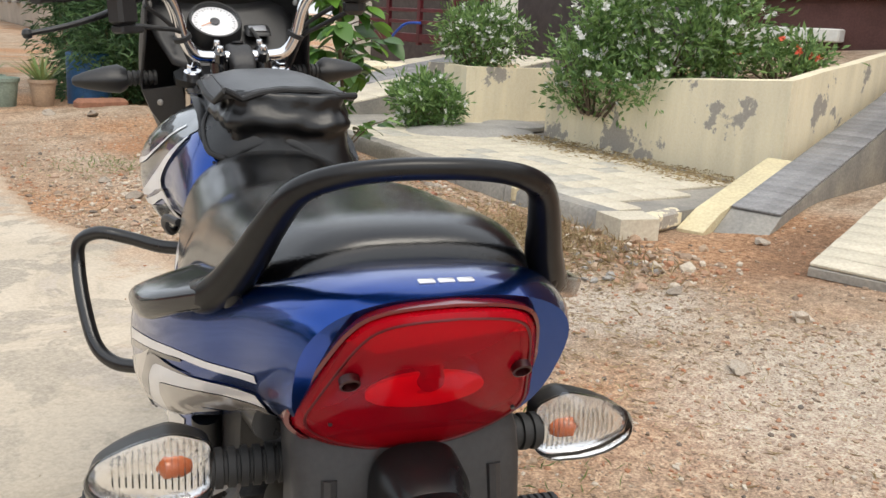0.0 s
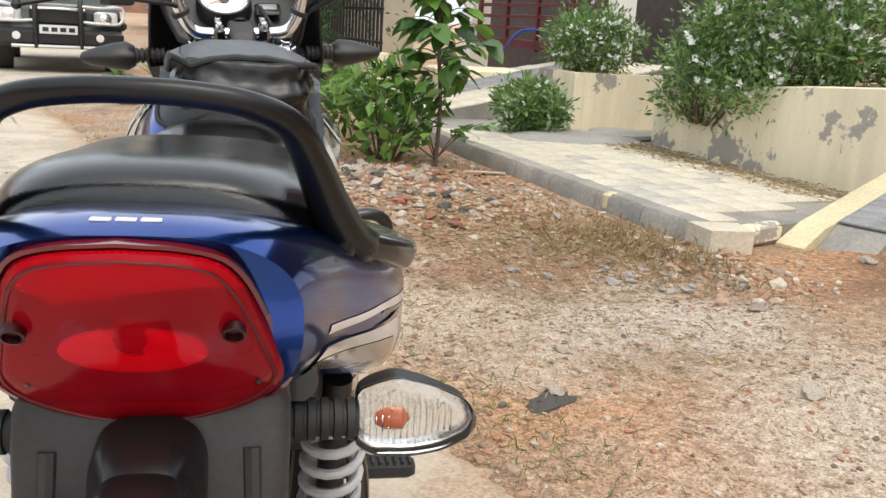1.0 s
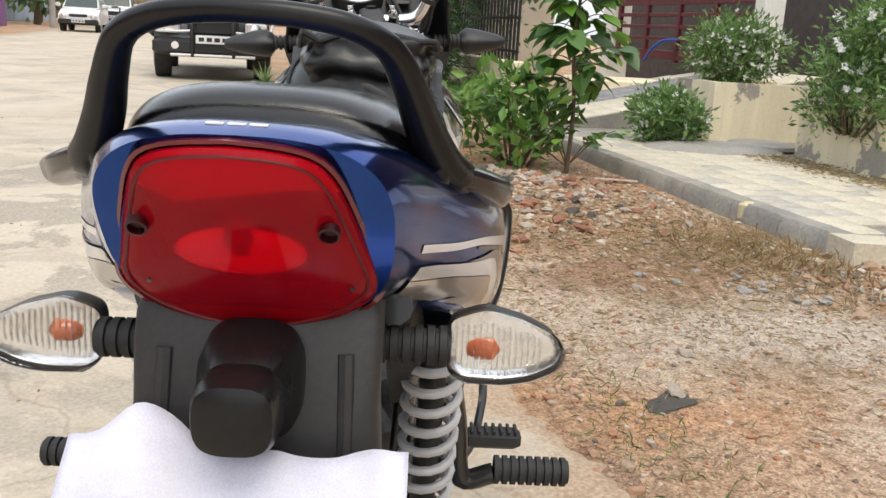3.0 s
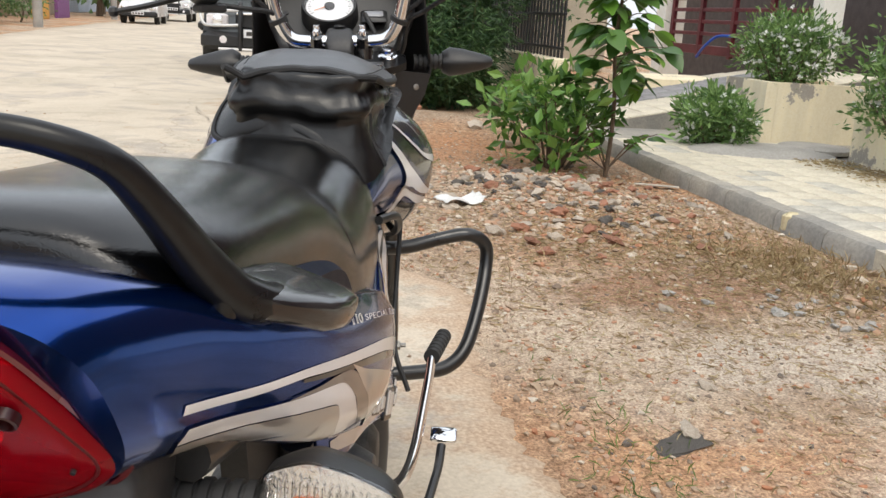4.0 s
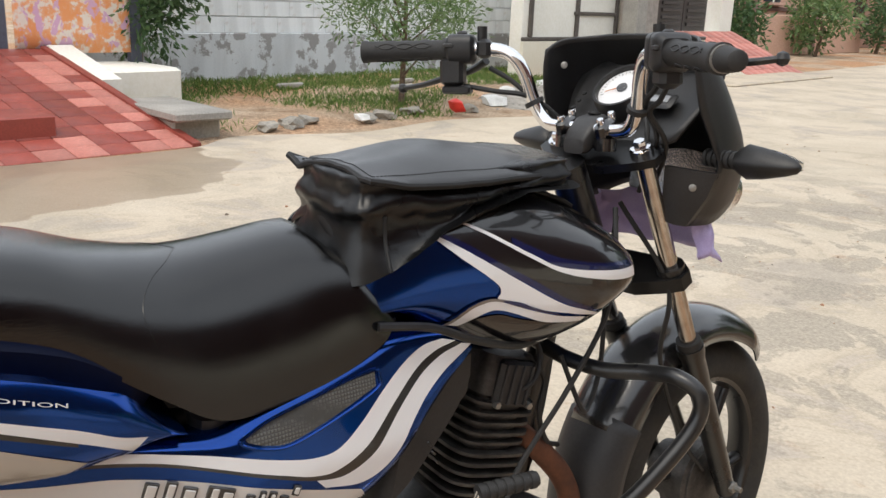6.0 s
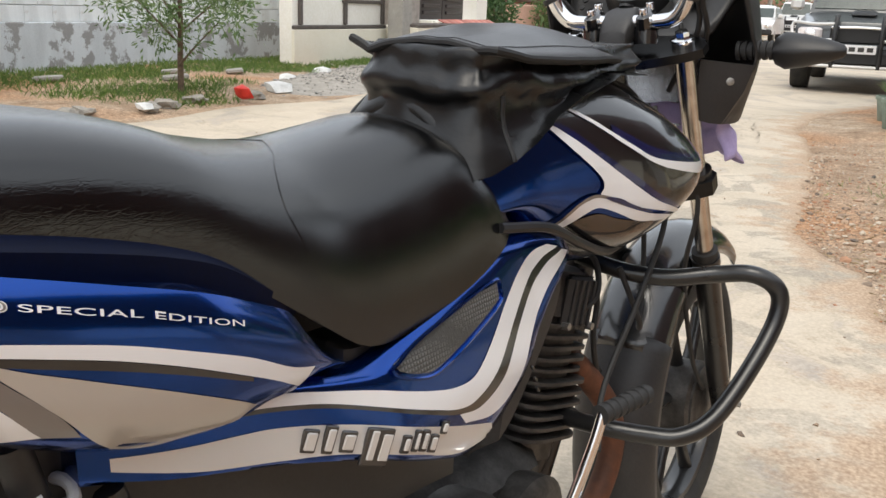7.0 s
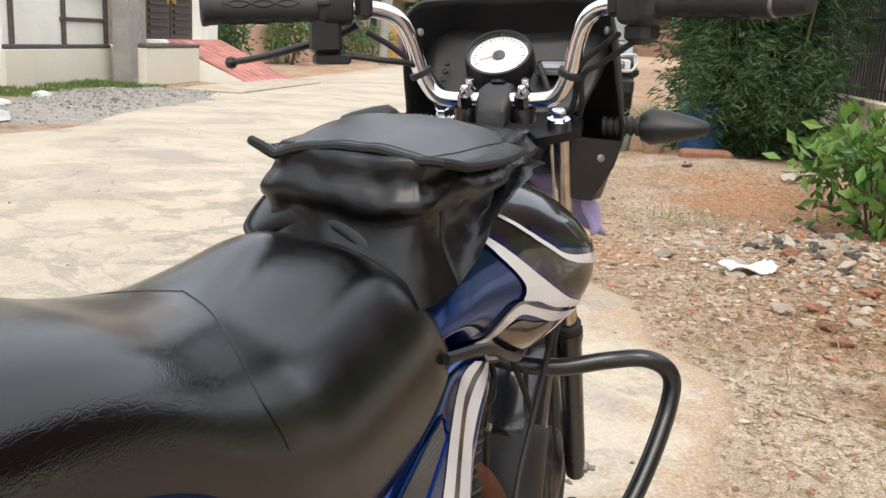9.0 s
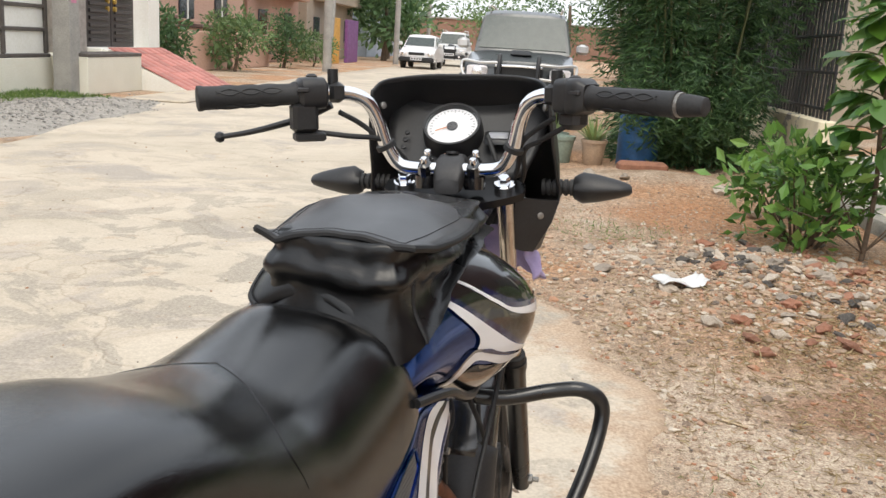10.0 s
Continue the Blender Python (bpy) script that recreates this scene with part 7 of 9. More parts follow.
        for i in range(15):
            x = 0.138 + i * 0.0046
            tube(bm, [(s * x, -0.236, 0.740 + abs(i - 3) * 0.0008), (s * x, -0.238, 0.758), (s * x, -0.236, 0.778 - max(0, i - 5) * 0.0013)], 0.0007, 6, 8)
        ribs = part("lens_rib", bm, CLEAR, stem)
        ribs.visible_shadow = False
        bm = lathe(B(), [(0.001, 0), (0.007, 0.002), (0.0095, 0.009), (0.0085, 0.022), (0.001, 0.027)], 16, aim((s * 0.146, -0.226, 0.757), (s * 1, -0.25, 0)))
        part("bulb", bm, ORANGE, stem, "orange bulb")

    # rear mudguard, plate lamp
    bm = B()
    loops = []
    for z, w, y, d in ((0.815, 0.080, -0.285, 0.10), (0.80, 0.084, -0.292, 0.10), (0.78, 0.084, -0.300, 0.10), (0.74, 0.083, -0.308, 0.10), (0.68, 0.087, -0.318, 0.09), (0.62, 0.087, -0.325, 0.08), (0.55, 0.085, -0.34, 0.06), (0.48, 0.08, -0.355, 0.04)):
        q = sup(w, 0, d, 0.018, 4.5, 32)
        loops.append([(x, y + dz, z) for x, dz in q])
    rings(bm, loops)
    fender = part("rear_mudguard", bm, PLASTIC_GREY, bike, "dusty black plastic rear mudguard")
    for s in (1, -1):
        bm = B()
        tube(bm, [(s * 0.060, -0.316, 0.78), (s * 0.061, -0.323, 0.74), (s * 0.062, -0.335, 0.66)], 0.006, 8, 10)
        part("rib", bm, PLASTIC_GREY, fender)
    bm = B()
    rings(bm, [[(x, y, 0.764 + z) for x, z in sup(w, 0, h, h, 3.0, 32)] for y, w, h in ((-0.32, 0.034, 0.040), (-0.345, 0.033, 0.036), (-0.362, 0.026, 0.024), (-0.372, 0.027, 0.026), (-0.388, 0.0265, 0.025), (-0.396, 0.024, 0.022), (-0.399, 0.017, 0.015))])
    part("plate_lamp", bm, RAIL_BLACK, bike, "glossy black number plate lamp")

    # frame, swing arm, rear wheel, shocks
    bm = B()
    for s in (1, -1):
        tube(bm, [(s * 0.09, -0.24, 0.79), (s * 0.10, 0.0, 0.74), (s * 0.08, 0.25, 0.70), (s * 0.03, 0.6, 0.74), (0, 0.80, 0.84)], 0.014, 10, 24)
        tube(bm, [(s * 0.10, 0.02, 0.72), (s * 0.10, 0.12, 0.55), (s * 0.09, 0.20, 0.36)], 0.013, 10, 14)
    tube(bm, [(0, 0.80, 0.82), (0, 0.83, 0.68), (0, 0.80, 0.45), (0, 0.74, 0.30)], 0.019, 12, 16)
    tube(bm, [(0, 0.845, 0.95), (0, 0.915, 0.80)], 0.030, 16)
    part("frame", bm, BLACK_STEEL, bike)
    bm = B()
    for s in (1, -1):
        tube(bm, [(s * 0.10, 0.40, 0.34), (s * 0.10, 0.0, 0.30)], 0.016, 10)
    part("swing_arm", bm, BLACK_STEEL, bike)
    for s in (1, -1):
        top, low = np.array((s * 0.128, -0.10, 0.735)), np.array((s * 0.118, 0.01, 0.30))
        bm = tube(B(), [top, top * 0.45 + low * 0.55], 0.013, 12)
        tube(bm, [top * 0.5 + low * 0.5, low], 0.019, 12)
        shock = part("shock_absorber", bm, PLASTIC, bike)
        pts = []
        d = (low - top) / np.linalg.norm(low - top)
        e1 = np.array((1, 0, 0)) - d * d[0]
        e1 /= np.linalg.norm(e1)
        e2 = np.cross(d, e1)
        for i in range(200):
            a = i / 199 * 2 * math.pi * 13
            pts.append(top + (low - top) * (0.08 + 0.68 * i / 199) + 0.026 * (math.cos(a) * e1 + math.sin(a) * e2))
        part("spring", tube(B(), pts, 0.0048, 8), SPRING, shock, "pale grey coil spring")
    build_wheel(bike, "rear_wheel", Matrix.Translation((0, 0, 0.295)), 0.295, 0.045)
    bm = B()
    tube(bm, [(0.13, 0.30, 0.28), (0.15, -0.05, 0.33), (0.16, -0.32, 0.38)], [0.022, 0.042, 0.040], 16, 20)
    part("silencer", bm, GLOSS_BLACK, bike)
    bm = B()
    for s in (1, -1):
        tube(bm, [(s * 0.11, 0.22, 0.30), (s * 0.15, 0.16, 0.02)], 0.012, 8)
    tube(bm, [(-0.15, 0.16, 0.02), (0.15, 0.16, 0.02)], 0.012, 8)
    part("centre_stand", bm, BLACK_STEEL, bike)
    for s in (1, -1):
        bm = ribbed((s * 0.200, 0.0, 0.535), (s, 0, 0), 0.081, 0.0155, 0.0125, 9)
        peg = part("pillion_footrest", bm, RUBBER, bike)
        bm = tube(B(), [(s * 0.20, 0.0, 0.53), (s * 0.165, 0.0, 0.525), (s * 0.155, -0.02, 0.60), (s * 0.14, -0.04, 0.68)], 0.0115, 10, 20)
        tube(bm, [(s * 0.155, 0.0, 0.525), (s * 0.13, 0.12, 0.50), (s * 0.10, 0.20, 0.45)], 0.010, 10, 14)
        part("bracket", bm, BLACK_STEEL, peg)
        bm = B()
        box(bm, (s * 0.235, 0.36, 0.40), (0.085, 0.034, 0.026), (0, 0, 0), 0.006)
        for i in range(7):
            box(bm, (s * (0.203 + 0.011 * i), 0.36, 0.4145), (0.005, 0.032, 0.005), (0, 0, 0), 0.001)
        tube(bm, [(s * 0.20, 0.36, 0.40), (s * 0.10, 0.37, 0.37)], 0.010, 8)
        part("rider_footrest", bm, RUBBER, bike)
    bm = B()
    tube(bm, [(0.13, 0.28, 0.36), (0.20, 0.38, 0.365), (0.225, 0.47, 0.40), (0.23, 0.52, 0.425)], 0.007, 8, 18)
    pedal = part("brake_pedal", bm, BLACK_STEEL, bike)
    part("pedal_pad", box(B(), (0.232, 0.535, 0.436), (0.040, 0.030, 0.010), (14, 0, 0), 0.003), CHROME, pedal, "knurled bright pedal pad")

    # engine and exhaust
    bm = B()
    box(bm, (0, 0.47, 0.37), (0.17, 0.34, 0.16), (0, 0, 0), 0.03)
    lathe(bm, [(0.085, -0.02), (0.09, 0.02), (0.075, 0.05), (0.04, 0.056)], 28, aim((0.085, 0.42, 0.37), (1, 0, 0)))
    lathe(bm, [(0.065, -0.02), (0.07, 0.03), (0.055, 0.042), (0.02, 0.045)], 28, aim((0.085, 0.56, 0.36), (1, 0, 0)))
    engine = part("engine", bm, DARK_ALLOY, bike, "dusty single-cylinder engine")
    axis = Matrix.Translation((0.005, 0.665, 0.425)) @ pose(0, 0, 0, -14, 0, 0)
    for i in range(11):
        bm = B()
        w = 0.072 if i < 6 else 0.064 + 0.002 * (i % 2)
        rings(bm, [[axis @ Vector((x, z, 0.006 + i * 0.0162 + dz)) for x, z in sup(w, 0, w * 1.05, w * 1.05, 4, 28)] for dz in (0, 0.0050)])
        part("cooling_fin", bm, DARK_ALLOY, engine)
    bm = B()
    rings(bm, [[axis @ Vector((x, z, h)) for x, z in sup(w, 0, w, w, 4, 28)] for h, w in ((-0.03, 0.05), (0.18, 0.050), (0.183, 0.060), (0.20, 0.058), (0.225, 0.056), (0.245, 0.050), (0.25, 0.035))])
    part("cylinder_head", bm, DARK_ALLOY, engine)
    bm = B()
    box(bm, axis @ Vector((0.058, 0.0, 0.205)), (0.016, 0.070, 0.075), (-14, 0, 0), 0.006)
    for k in range(4):
        box(bm, axis @ Vector((0.067, -0.026 + 0.017 * k, 0.205)), (0.006, 0.005, 0.066), (-14, 0, 0), 0.0015)
    part("valve_cover", bm, PLASTIC_GREY, engine, "ribbed dark valve cover")
    for y, z in ((-0.03, 0.172), (0.035, 0.172)):
        part("head_bolt", lathe(B(), [(0.0005, 0.007), (0.0055, 0.007), (0.006, 0.0), (0.006, -0.004)], 6, aim(axis @ Vector((0.065, y, z)), (1, 0, 0))), ALLOY, engine)
    bm = lathe(B(), [(0.012, -0.07), (0.026, -0.06), (0.028, -0.015), (0.022, -0.010), (0.022, 0.02), (0.030, 0.026), (0.030, 0.045), (0.012, 0.05)], 20, aim((0.03, 0.585, 0.645), (0.1, 1, -0.25)))
    part("carburettor", bm, DARK_ALLOY, bike, "dusty alloy carburettor")
    part("spark_lead", tube(B(), [(0.055, 0.70, 0.60), (0.075, 0.745, 0.625), (0.06, 0.765, 0.67), (0.03, 0.75, 0.705)], 0.0045, 8, 24), RUBBER, bike)
    part("oil_line", tube(B(), [(0.05, 0.745, 0.66), (0.055, 0.785, 0.615), (0.06, 0.775, 0.56), (0.055, 0.80, 0.50), (0.04, 0.84, 0.475)], 0.0045, 8, 24), RUBBER, bike)
    part("frame_tube", tube(B(), [(0, 0.845, 0.735), (0, 0.815, 0.62), (0, 0.785, 0.50), (0, 0.735, 0.36), (0, 0.66, 0.29)], 0.0215, 14, 24), BLACK_STEEL, bike, "black steel frame downtube")
    bm = tube(B(), [(0.02, 0.715, 0.535), (0.03, 0.745, 0.525), (0.042, 0.785, 0.49), (0.058, 0.838, 0.425), (0.066, 0.855, 0.36), (0.07, 0.82, 0.29), (0.085, 0.70, 0.235), (0.11, 0.45, 0.22), (0.125, 0.28, 0.265)], 0.0195, 16, 50)
    part("exhaust_pipe", bm, RUST, bike, "rust-brown exhaust pipe")
    bm = tube(B(), [(0.10, 0.50, 0.36), (0.155, 0.495, 0.36), (0.185, 0.500, 0.40), (0.202, 0.535, 0.505), (0.207, 0.552, 0.560)], [0.010, 0.010, 0.0085, 0.0072, 0.007], 12, 30)
    kick = part("kick_starter", bm, CHROME, bike, "bright kick start lever with ribbed rubber end")
    bm = ribbed((0.2065, 0.545, 0.557), (0.17, 1, 0.05), 0.092, 0.0125, 0.0105, 7)
    part("kick_rubber", bm, RUBBER, kick)
    for s in (1, -1):
        guard = [(0.015, 0.79, 0.668), (0.08, 0.805, 0.655), (0.14, 0.83, 0.652), (0.20, 0.86, 0.664), (0.25, 0.872, 0.672), (0.282, 0.885, 0.652), (0.286, 0.876, 0.610), (0.276, 0.822, 0.547), (0.258, 0.768, 0.492), (0.230, 0.735, 0.468), (0.19, 0.715, 0.463), (0.11, 0.69, 0.462), (0.02, 0.70, 0.455)]
        bm = tube(B(), [(s * x * (1 if s > 0 else 1.04), y, z) for x, y, z in guard], 0.0125, 14, 90)
        part("crash_guard", bm, BLACK_STEEL, bike, "black tubular crash guard")

    # middle side panel
    def px(y, z):
        f = min(1, max(0, (y - 0.05) / 0.2))
        return 0.159 - 0.10 * max(0, y - 0.24) + 0.17 * max(0, y - 0.50) - 0.25 * f * (max(z, 0.635) - 0.695) - 0.08 * (1 - f) * max(0, z - 0.66) - 0.06 * max(0, 0.62 - z)
    for s in (1, -1):
        bm = sheet(B(), [(-0.06, 0.745), (0.02, 0.738), (0.10, 0.722), (0.17, 0.708), (0.213, 0.704), (0.256, 0.714), (0.327, 0.737), (0.41, 0.757), (0.468, 0.770), (0.545, 0.764), (0.600, 0.744)],
                   [(-0.06, 0.690), (0.03, 0.664), (0.12, 0.640), (0.21, 0.610), (0.30, 0.572), (0.36, 0.552), (0.41, 0.560), (0.455, 0.592), (0.500, 0.645), (0.545, 0.695), (0.604, 0.738)], px, 60, 14, 0.03, s)
        bmt = bm.copy()
        tr = bvh(bmt)
        bmt.free()
        panel = part("side_panel", bm, BLUE, bike, "glossy blue side panel with white band and honeycomb insert", 50)
        rows = (("white_band", WHITE_DECAL, [(0.0, 0.730), (0.05, 0.722), (0.10, 0.712), (0.155, 0.698), (0.215, 0.681), (0.283, 0.659), (0.327, 0.649), (0.361, 0.651), (0.397, 0.673), (0.436, 0.706), (0.472, 0.732), (0.507, 0.748), (0.535, 0.752)],
                 [(0.0, 0.720), (0.05, 0.712), (0.10, 0.702), (0.152, 0.688), (0.211, 0.667), (0.282, 0.641), (0.327, 0.626), (0.36, 0.625), (0.405, 0.644), (0.45, 0.685), (0.487, 0.717), (0.523, 0.738), (0.556, 0.746)]),
                ("white_line", WHITE_DECAL, [(0.327, 0.6196), (0.369, 0.6136), (0.414, 0.6316), (0.458, 0.6756), (0.495, 0.7086), (0.532, 0.7316), (0.566, 0.7406)],
                 [(0.34, 0.605), (0.397, 0.594), (0.442, 0.612), (0.482, 0.659), (0.52, 0.698), (0.549, 0.719), (0.585, 0.735)]),
                ("black_line", BLACK_DECAL, [(0.0, 0.7196), (0.05, 0.7116), (0.1, 0.7016), (0.152, 0.6876), (0.211, 0.6666), (0.282, 0.6406), (0.327, 0.6256), (0.36, 0.6246), (0.405, 0.6436), (0.45, 0.6846), (0.487, 0.7166), (0.523, 0.7376), (0.556, 0.7456)],
                 [(0.0, 0.716), (0.05, 0.708), (0.10, 0.698), (0.152, 0.684), (0.211, 0.663), (0.282, 0.636), (0.327, 0.620), (0.369, 0.614), (0.414, 0.632), (0.458, 0.676), (0.495, 0.709), (0.532, 0.732), (0.566, 0.741)]),
                ("beige_band", SILVER, [(-0.04, 0.706), (0.055, 0.692), (0.10, 0.684), (0.17, 0.664), (0.25, 0.636), (0.33, 0.606), (0.395, 0.584)],
                 [(-0.04, 0.696), (0.035, 0.672), (0.10, 0.656), (0.17, 0.637), (0.25, 0.607), (0.33, 0.574), (0.405, 0.566)]))
        for nm, mt, a, b in rows:
            part(nm, decal(B(), tr, a, b, 60, 4, side=s), mt, panel)
        bm = decal(B(), tr, [(0.237, 0.697), (0.273, 0.706), (0.332, 0.718), (0.384, 0.727), (0.424, 0.731)], [(0.242, 0.690), (0.266, 0.681), (0.298, 0.677), (0.364, 0.693), (0.424, 0.713)], 24, 5, 0.0012, s)
        part("honeycomb_insert", bm, HONEY, panel, "dark grey honeycomb plastic insert")
        ring = [(0.232, 0.695), (0.270, 0.709), (0.335, 0.721), (0.387, 0.730), (0.426, 0.734), (0.431, 0.724), (0.426, 0.709), (0.368, 0.689), (0.300, 0.673), (0.264, 0.677), (0.237, 0.688), (0.232, 0.695)]
        pts = []
        for q in cr([(*q, 0) for q in ring], 50):
            pts.append((s * (px(q[0], q[1]) + 0.0005), q[0], q[1]))
        part("insert_rim", tube(B(), pts, 0.0022, 6), BLUE, panel)
        # the emblem: plain raised slanted bars in black and silver
        for i, (y, w, h, dz) in enumerate(((0.127, 0.016, 0.021, 0), (0.148, 0.013, 0.026, 0.001), (0.168, 0.017, 0.020, -0.001), (0.200, 0.032, 0.036, -0.006), (0.236, 0.011, 0.018, -0.004), (0.251, 0.008, 0.022, -0.001), (0.264, 0.010, 0.022, -0.002), (0.279, 0.012, 0.019, -0.006), (0.298, 0.010, 0.014, 0.010))):
            z = 0.666 - (y - 0.121) * 0.33 + dz
            part("emblem_bar", box(B(), (s * (px(y, z) + 0.0015), y, z), (0.004, w, h), (-19, 0, -s * 10), 0.001), BLACK_DECAL, panel)
        for i, (y, w, h, dz) in enumerate(((0.127, 0.011, 0.016, 0), (0.148, 0.008, 0.020, 0.001), (0.168, 0.012, 0.014, -0.001), (0.194, 0.008, 0.028, -0.004), (0.208, 0.012, 0.026, -0.006), (0.236, 0.006, 0.012, -0.004), (0.251, 0.004, 0.016, -0.001), (0.264, 0.005, 0.016, -0.002), (0.279, 0.007, 0.013, -0.006), (0.298, 0.006, 0.009, 0.010))):
            z = 0.666 - (y - 0.121) * 0.33 + dz
            part("emblem_bar", box(B(), (s * (px(y, z) + 0.0035), y, z), (0.003, w, h), (-19, 0, -s * 10), 0.001), SILVER, panel, "silver raised emblem bar")
        # black cover ahead of the panel
        bm = sheet(B(), [(0.462, 0.590), (0.505, 0.640), (0.548, 0.690), (0.585, 0.722), (0.602, 0.718)], [(0.440, 0.500), (0.485, 0.520), (0.535, 0.570), (0.582, 0.632), (0.606, 0.700)], lambda y, z: 0.117 - 0.10 * (y - 0.5), 20, 6, 0.05, s)
        cover = part("engine_cover", bm, PLASTIC_GREY, bike, "matt black plastic cover")
        for i in range(3):
            part("cover_slot", box(B(), (s * 0.124, 0.520 + 0.007 * i, 0.600 - 0.016 * i), (0.004, 0.010, 0.004), (-50, 0, 0), 0.001), BLACK_DECAL, cover)
        bm = sheet(B(), [(0.19, 0.722), (0.235, 0.722), (0.30, 0.742), (0.40, 0.78)], [(0.19, 0.70), (0.235, 0.692), (0.30, 0.72), (0.40, 0.755)], lambda y, z: 0.132 - 0.1 * (y - 0.2), 16, 4, 0.03, s)
        part("inner_panel", bm, PLASTIC, bike)

    for s in (1, -1):
        bm = sheet(B(), [(-0.16, 0.78), (0.0, 0.74), (0.2, 0.70), (0.40, 0.69)], [(-0.14, 0.70), (0.0, 0.62), (0.2, 0.52), (0.40, 0.50)], lambda y, z: 0.115, 16, 5, 0.02, s)
        part("inner_cover", bm, PLASTIC, bike, "black plastic cover behind the side panel")

    # fuel tank
    table = [(0.375, 0.090, 0.800, 0.060, 0.020, 1.8), (0.42, 0.116, 0.804, 0.118, 0.020, 1.8), (0.48, 0.129, 0.812, 0.146, 0.038, 1.95), (0.55, 0.138, 0.818, 0.142, 0.088, 2.2),
             (0.62, 0.150, 0.818, 0.140, 0.124, 2.4), (0.69, 0.169, 0.812, 0.132, 0.122, 2.5), (0.75, 0.180, 0.806, 0.118, 0.096, 2.5), (0.80, 0.179, 0.806, 0.092, 0.066, 2.5),
             (0.84, 0.167, 0.808, 0.066, 0.042, 2.4), (0.87, 0.142, 0.806, 0.042, 0.024, 2.3), (0.885, 0.11, 0.804, 0.025, 0.010, 2.2)]
    TANK.extend(table)
    bm = B()
    loops = []
    for y, w, zc, up, dn, n in spans(table, np.linspace(0.375, 0.885, 56)):
        loops.append([(x, y, z) for x, z in sup(w, zc, up, dn, n, 56)])
    rings(bm, loops)
    tree = bvh(bm)
    tank = part("fuel_tank", bm, BLUE, bike, "blue fuel tank with gloss black front and white flashes")
    for s in (1, -1):
        rows = (("black_front", GLOSS_BLACK, [(0.44, 0.955), (0.53, 0.958), (0.62, 0.955), (0.70, 0.950), (0.78, 0.925), (0.83, 0.880), (0.868, 0.830), (0.882, 0.806)],
                 [(0.500, 0.911), (0.556, 0.884), (0.605, 0.855), (0.655, 0.827), (0.710, 0.795), (0.763, 0.774), (0.83, 0.778), (0.880, 0.800)]),
                ("black_belly", GLOSS_BLACK, [(0.57, 0.776), (0.61, 0.781), (0.65, 0.770), (0.70, 0.763), (0.78, 0.768), (0.85, 0.785)], [(0.50, 0.768), (0.58, 0.735), (0.66, 0.712), (0.74, 0.722), (0.80, 0.746), (0.855, 0.778)]),
                ("blue_line", DEEP_BLUE, [(0.515, 0.905), (0.56, 0.884), (0.605, 0.857), (0.655, 0.829), (0.71, 0.797), (0.76, 0.777)], [(0.511, 0.900), (0.553, 0.878), (0.598, 0.852), (0.646, 0.824), (0.704, 0.792), (0.758, 0.772)]),
                ("blue_line", DEEP_BLUE, [(0.628, 0.887), (0.663, 0.870), (0.704, 0.854), (0.774, 0.841), (0.83, 0.837)], [(0.628, 0.879), (0.654, 0.864), (0.70, 0.843), (0.785, 0.830), (0.835, 0.826)]),
                ("silver_line", WHITE_DECAL, [(0.552, 0.9135), (0.594, 0.896), (0.654, 0.864), (0.70, 0.843), (0.785, 0.830), (0.84, 0.826)], [(0.555, 0.9095), (0.598, 0.889), (0.660, 0.855), (0.708, 0.833), (0.790, 0.816), (0.845, 0.811)]),
                ("white_flash", WHITE_DECAL, [(0.509, 0.901), (0.543, 0.884), (0.583, 0.861), (0.605, 0.848), (0.620, 0.839), (0.640, 0.827), (0.670, 0.809), (0.708, 0.789), (0.768, 0.770)],
                 [(0.515, 0.894), (0.552, 0.865), (0.590, 0.838), (0.606, 0.824), (0.609, 0.814), (0.606, 0.806), (0.630, 0.800), (0.674, 0.784), (0.768, 0.766)]),
                ("white_wave", WHITE_DECAL, [(0.543, 0.772), (0.566, 0.794), (0.589, 0.8025), (0.611, 0.801), (0.649, 0.788), (0.693, 0.775), (0.745, 0.767)],
                 [(0.557, 0.770), (0.578, 0.782), (0.595, 0.789), (0.612, 0.789), (0.643, 0.779), (0.683, 0.765), (0.740, 0.761)]),
                ("brown_edge", BROWN_DECAL, [(0.536, 0.772), (0.562, 0.797), (0.588, 0.8065), (0.612, 0.805), (0.650, 0.792)], [(0.543, 0.772), (0.566, 0.794), (0.589, 0.8025), (0.611, 0.801), (0.649, 0.788)]),
                ("blue_lens", DEEP_BLUE, [(0.614, 0.8025), (0.637, 0.799), (0.665, 0.788), (0.70, 0.776)], [(0.614, 0.8005), (0.638, 0.793), (0.667, 0.783), (0.70, 0.7745)]))
        for i, (nm, mt, a, b) in enumerate(rows):
            part(nm, decal(B(), tree, a, b, 80, 16, 0.0014 + 0.0004 * i, s), mt, tank)
        bm = tube(B(), [(s * 0.130, 0.43, 0.790), (s * 0.146, 0.50, 0.782), (s * 0.145, 0.57, 0.752), (s * 0.132, 0.66, 0.722), (s * 0.12, 0.74, 0.726)], 0.006, 8, 30)
        part("tank_edge", bm, PLASTIC, tank)

    build_front(bike)
    return bike


def ribbed(at, direction, length, outer, inner, n):
    """A ribbed rubber sleeve."""
    prof, step = [(inner * 0.5, 0.0)], length / n
    for i in range(n):
        prof += [(outer, step * i + step * 0.04), (outer, step * (i + 0.62)), (inner, step * (i + 0.70)), (inner, step * (i + 0.96))]
    prof.append((inner * 0.5, length))
    return lathe(B(), prof, 18, aim(at, direction))


def rings_bm(loops, caps=True):
    bm = B()
    rings(bm, loops, True, caps)
    return bm


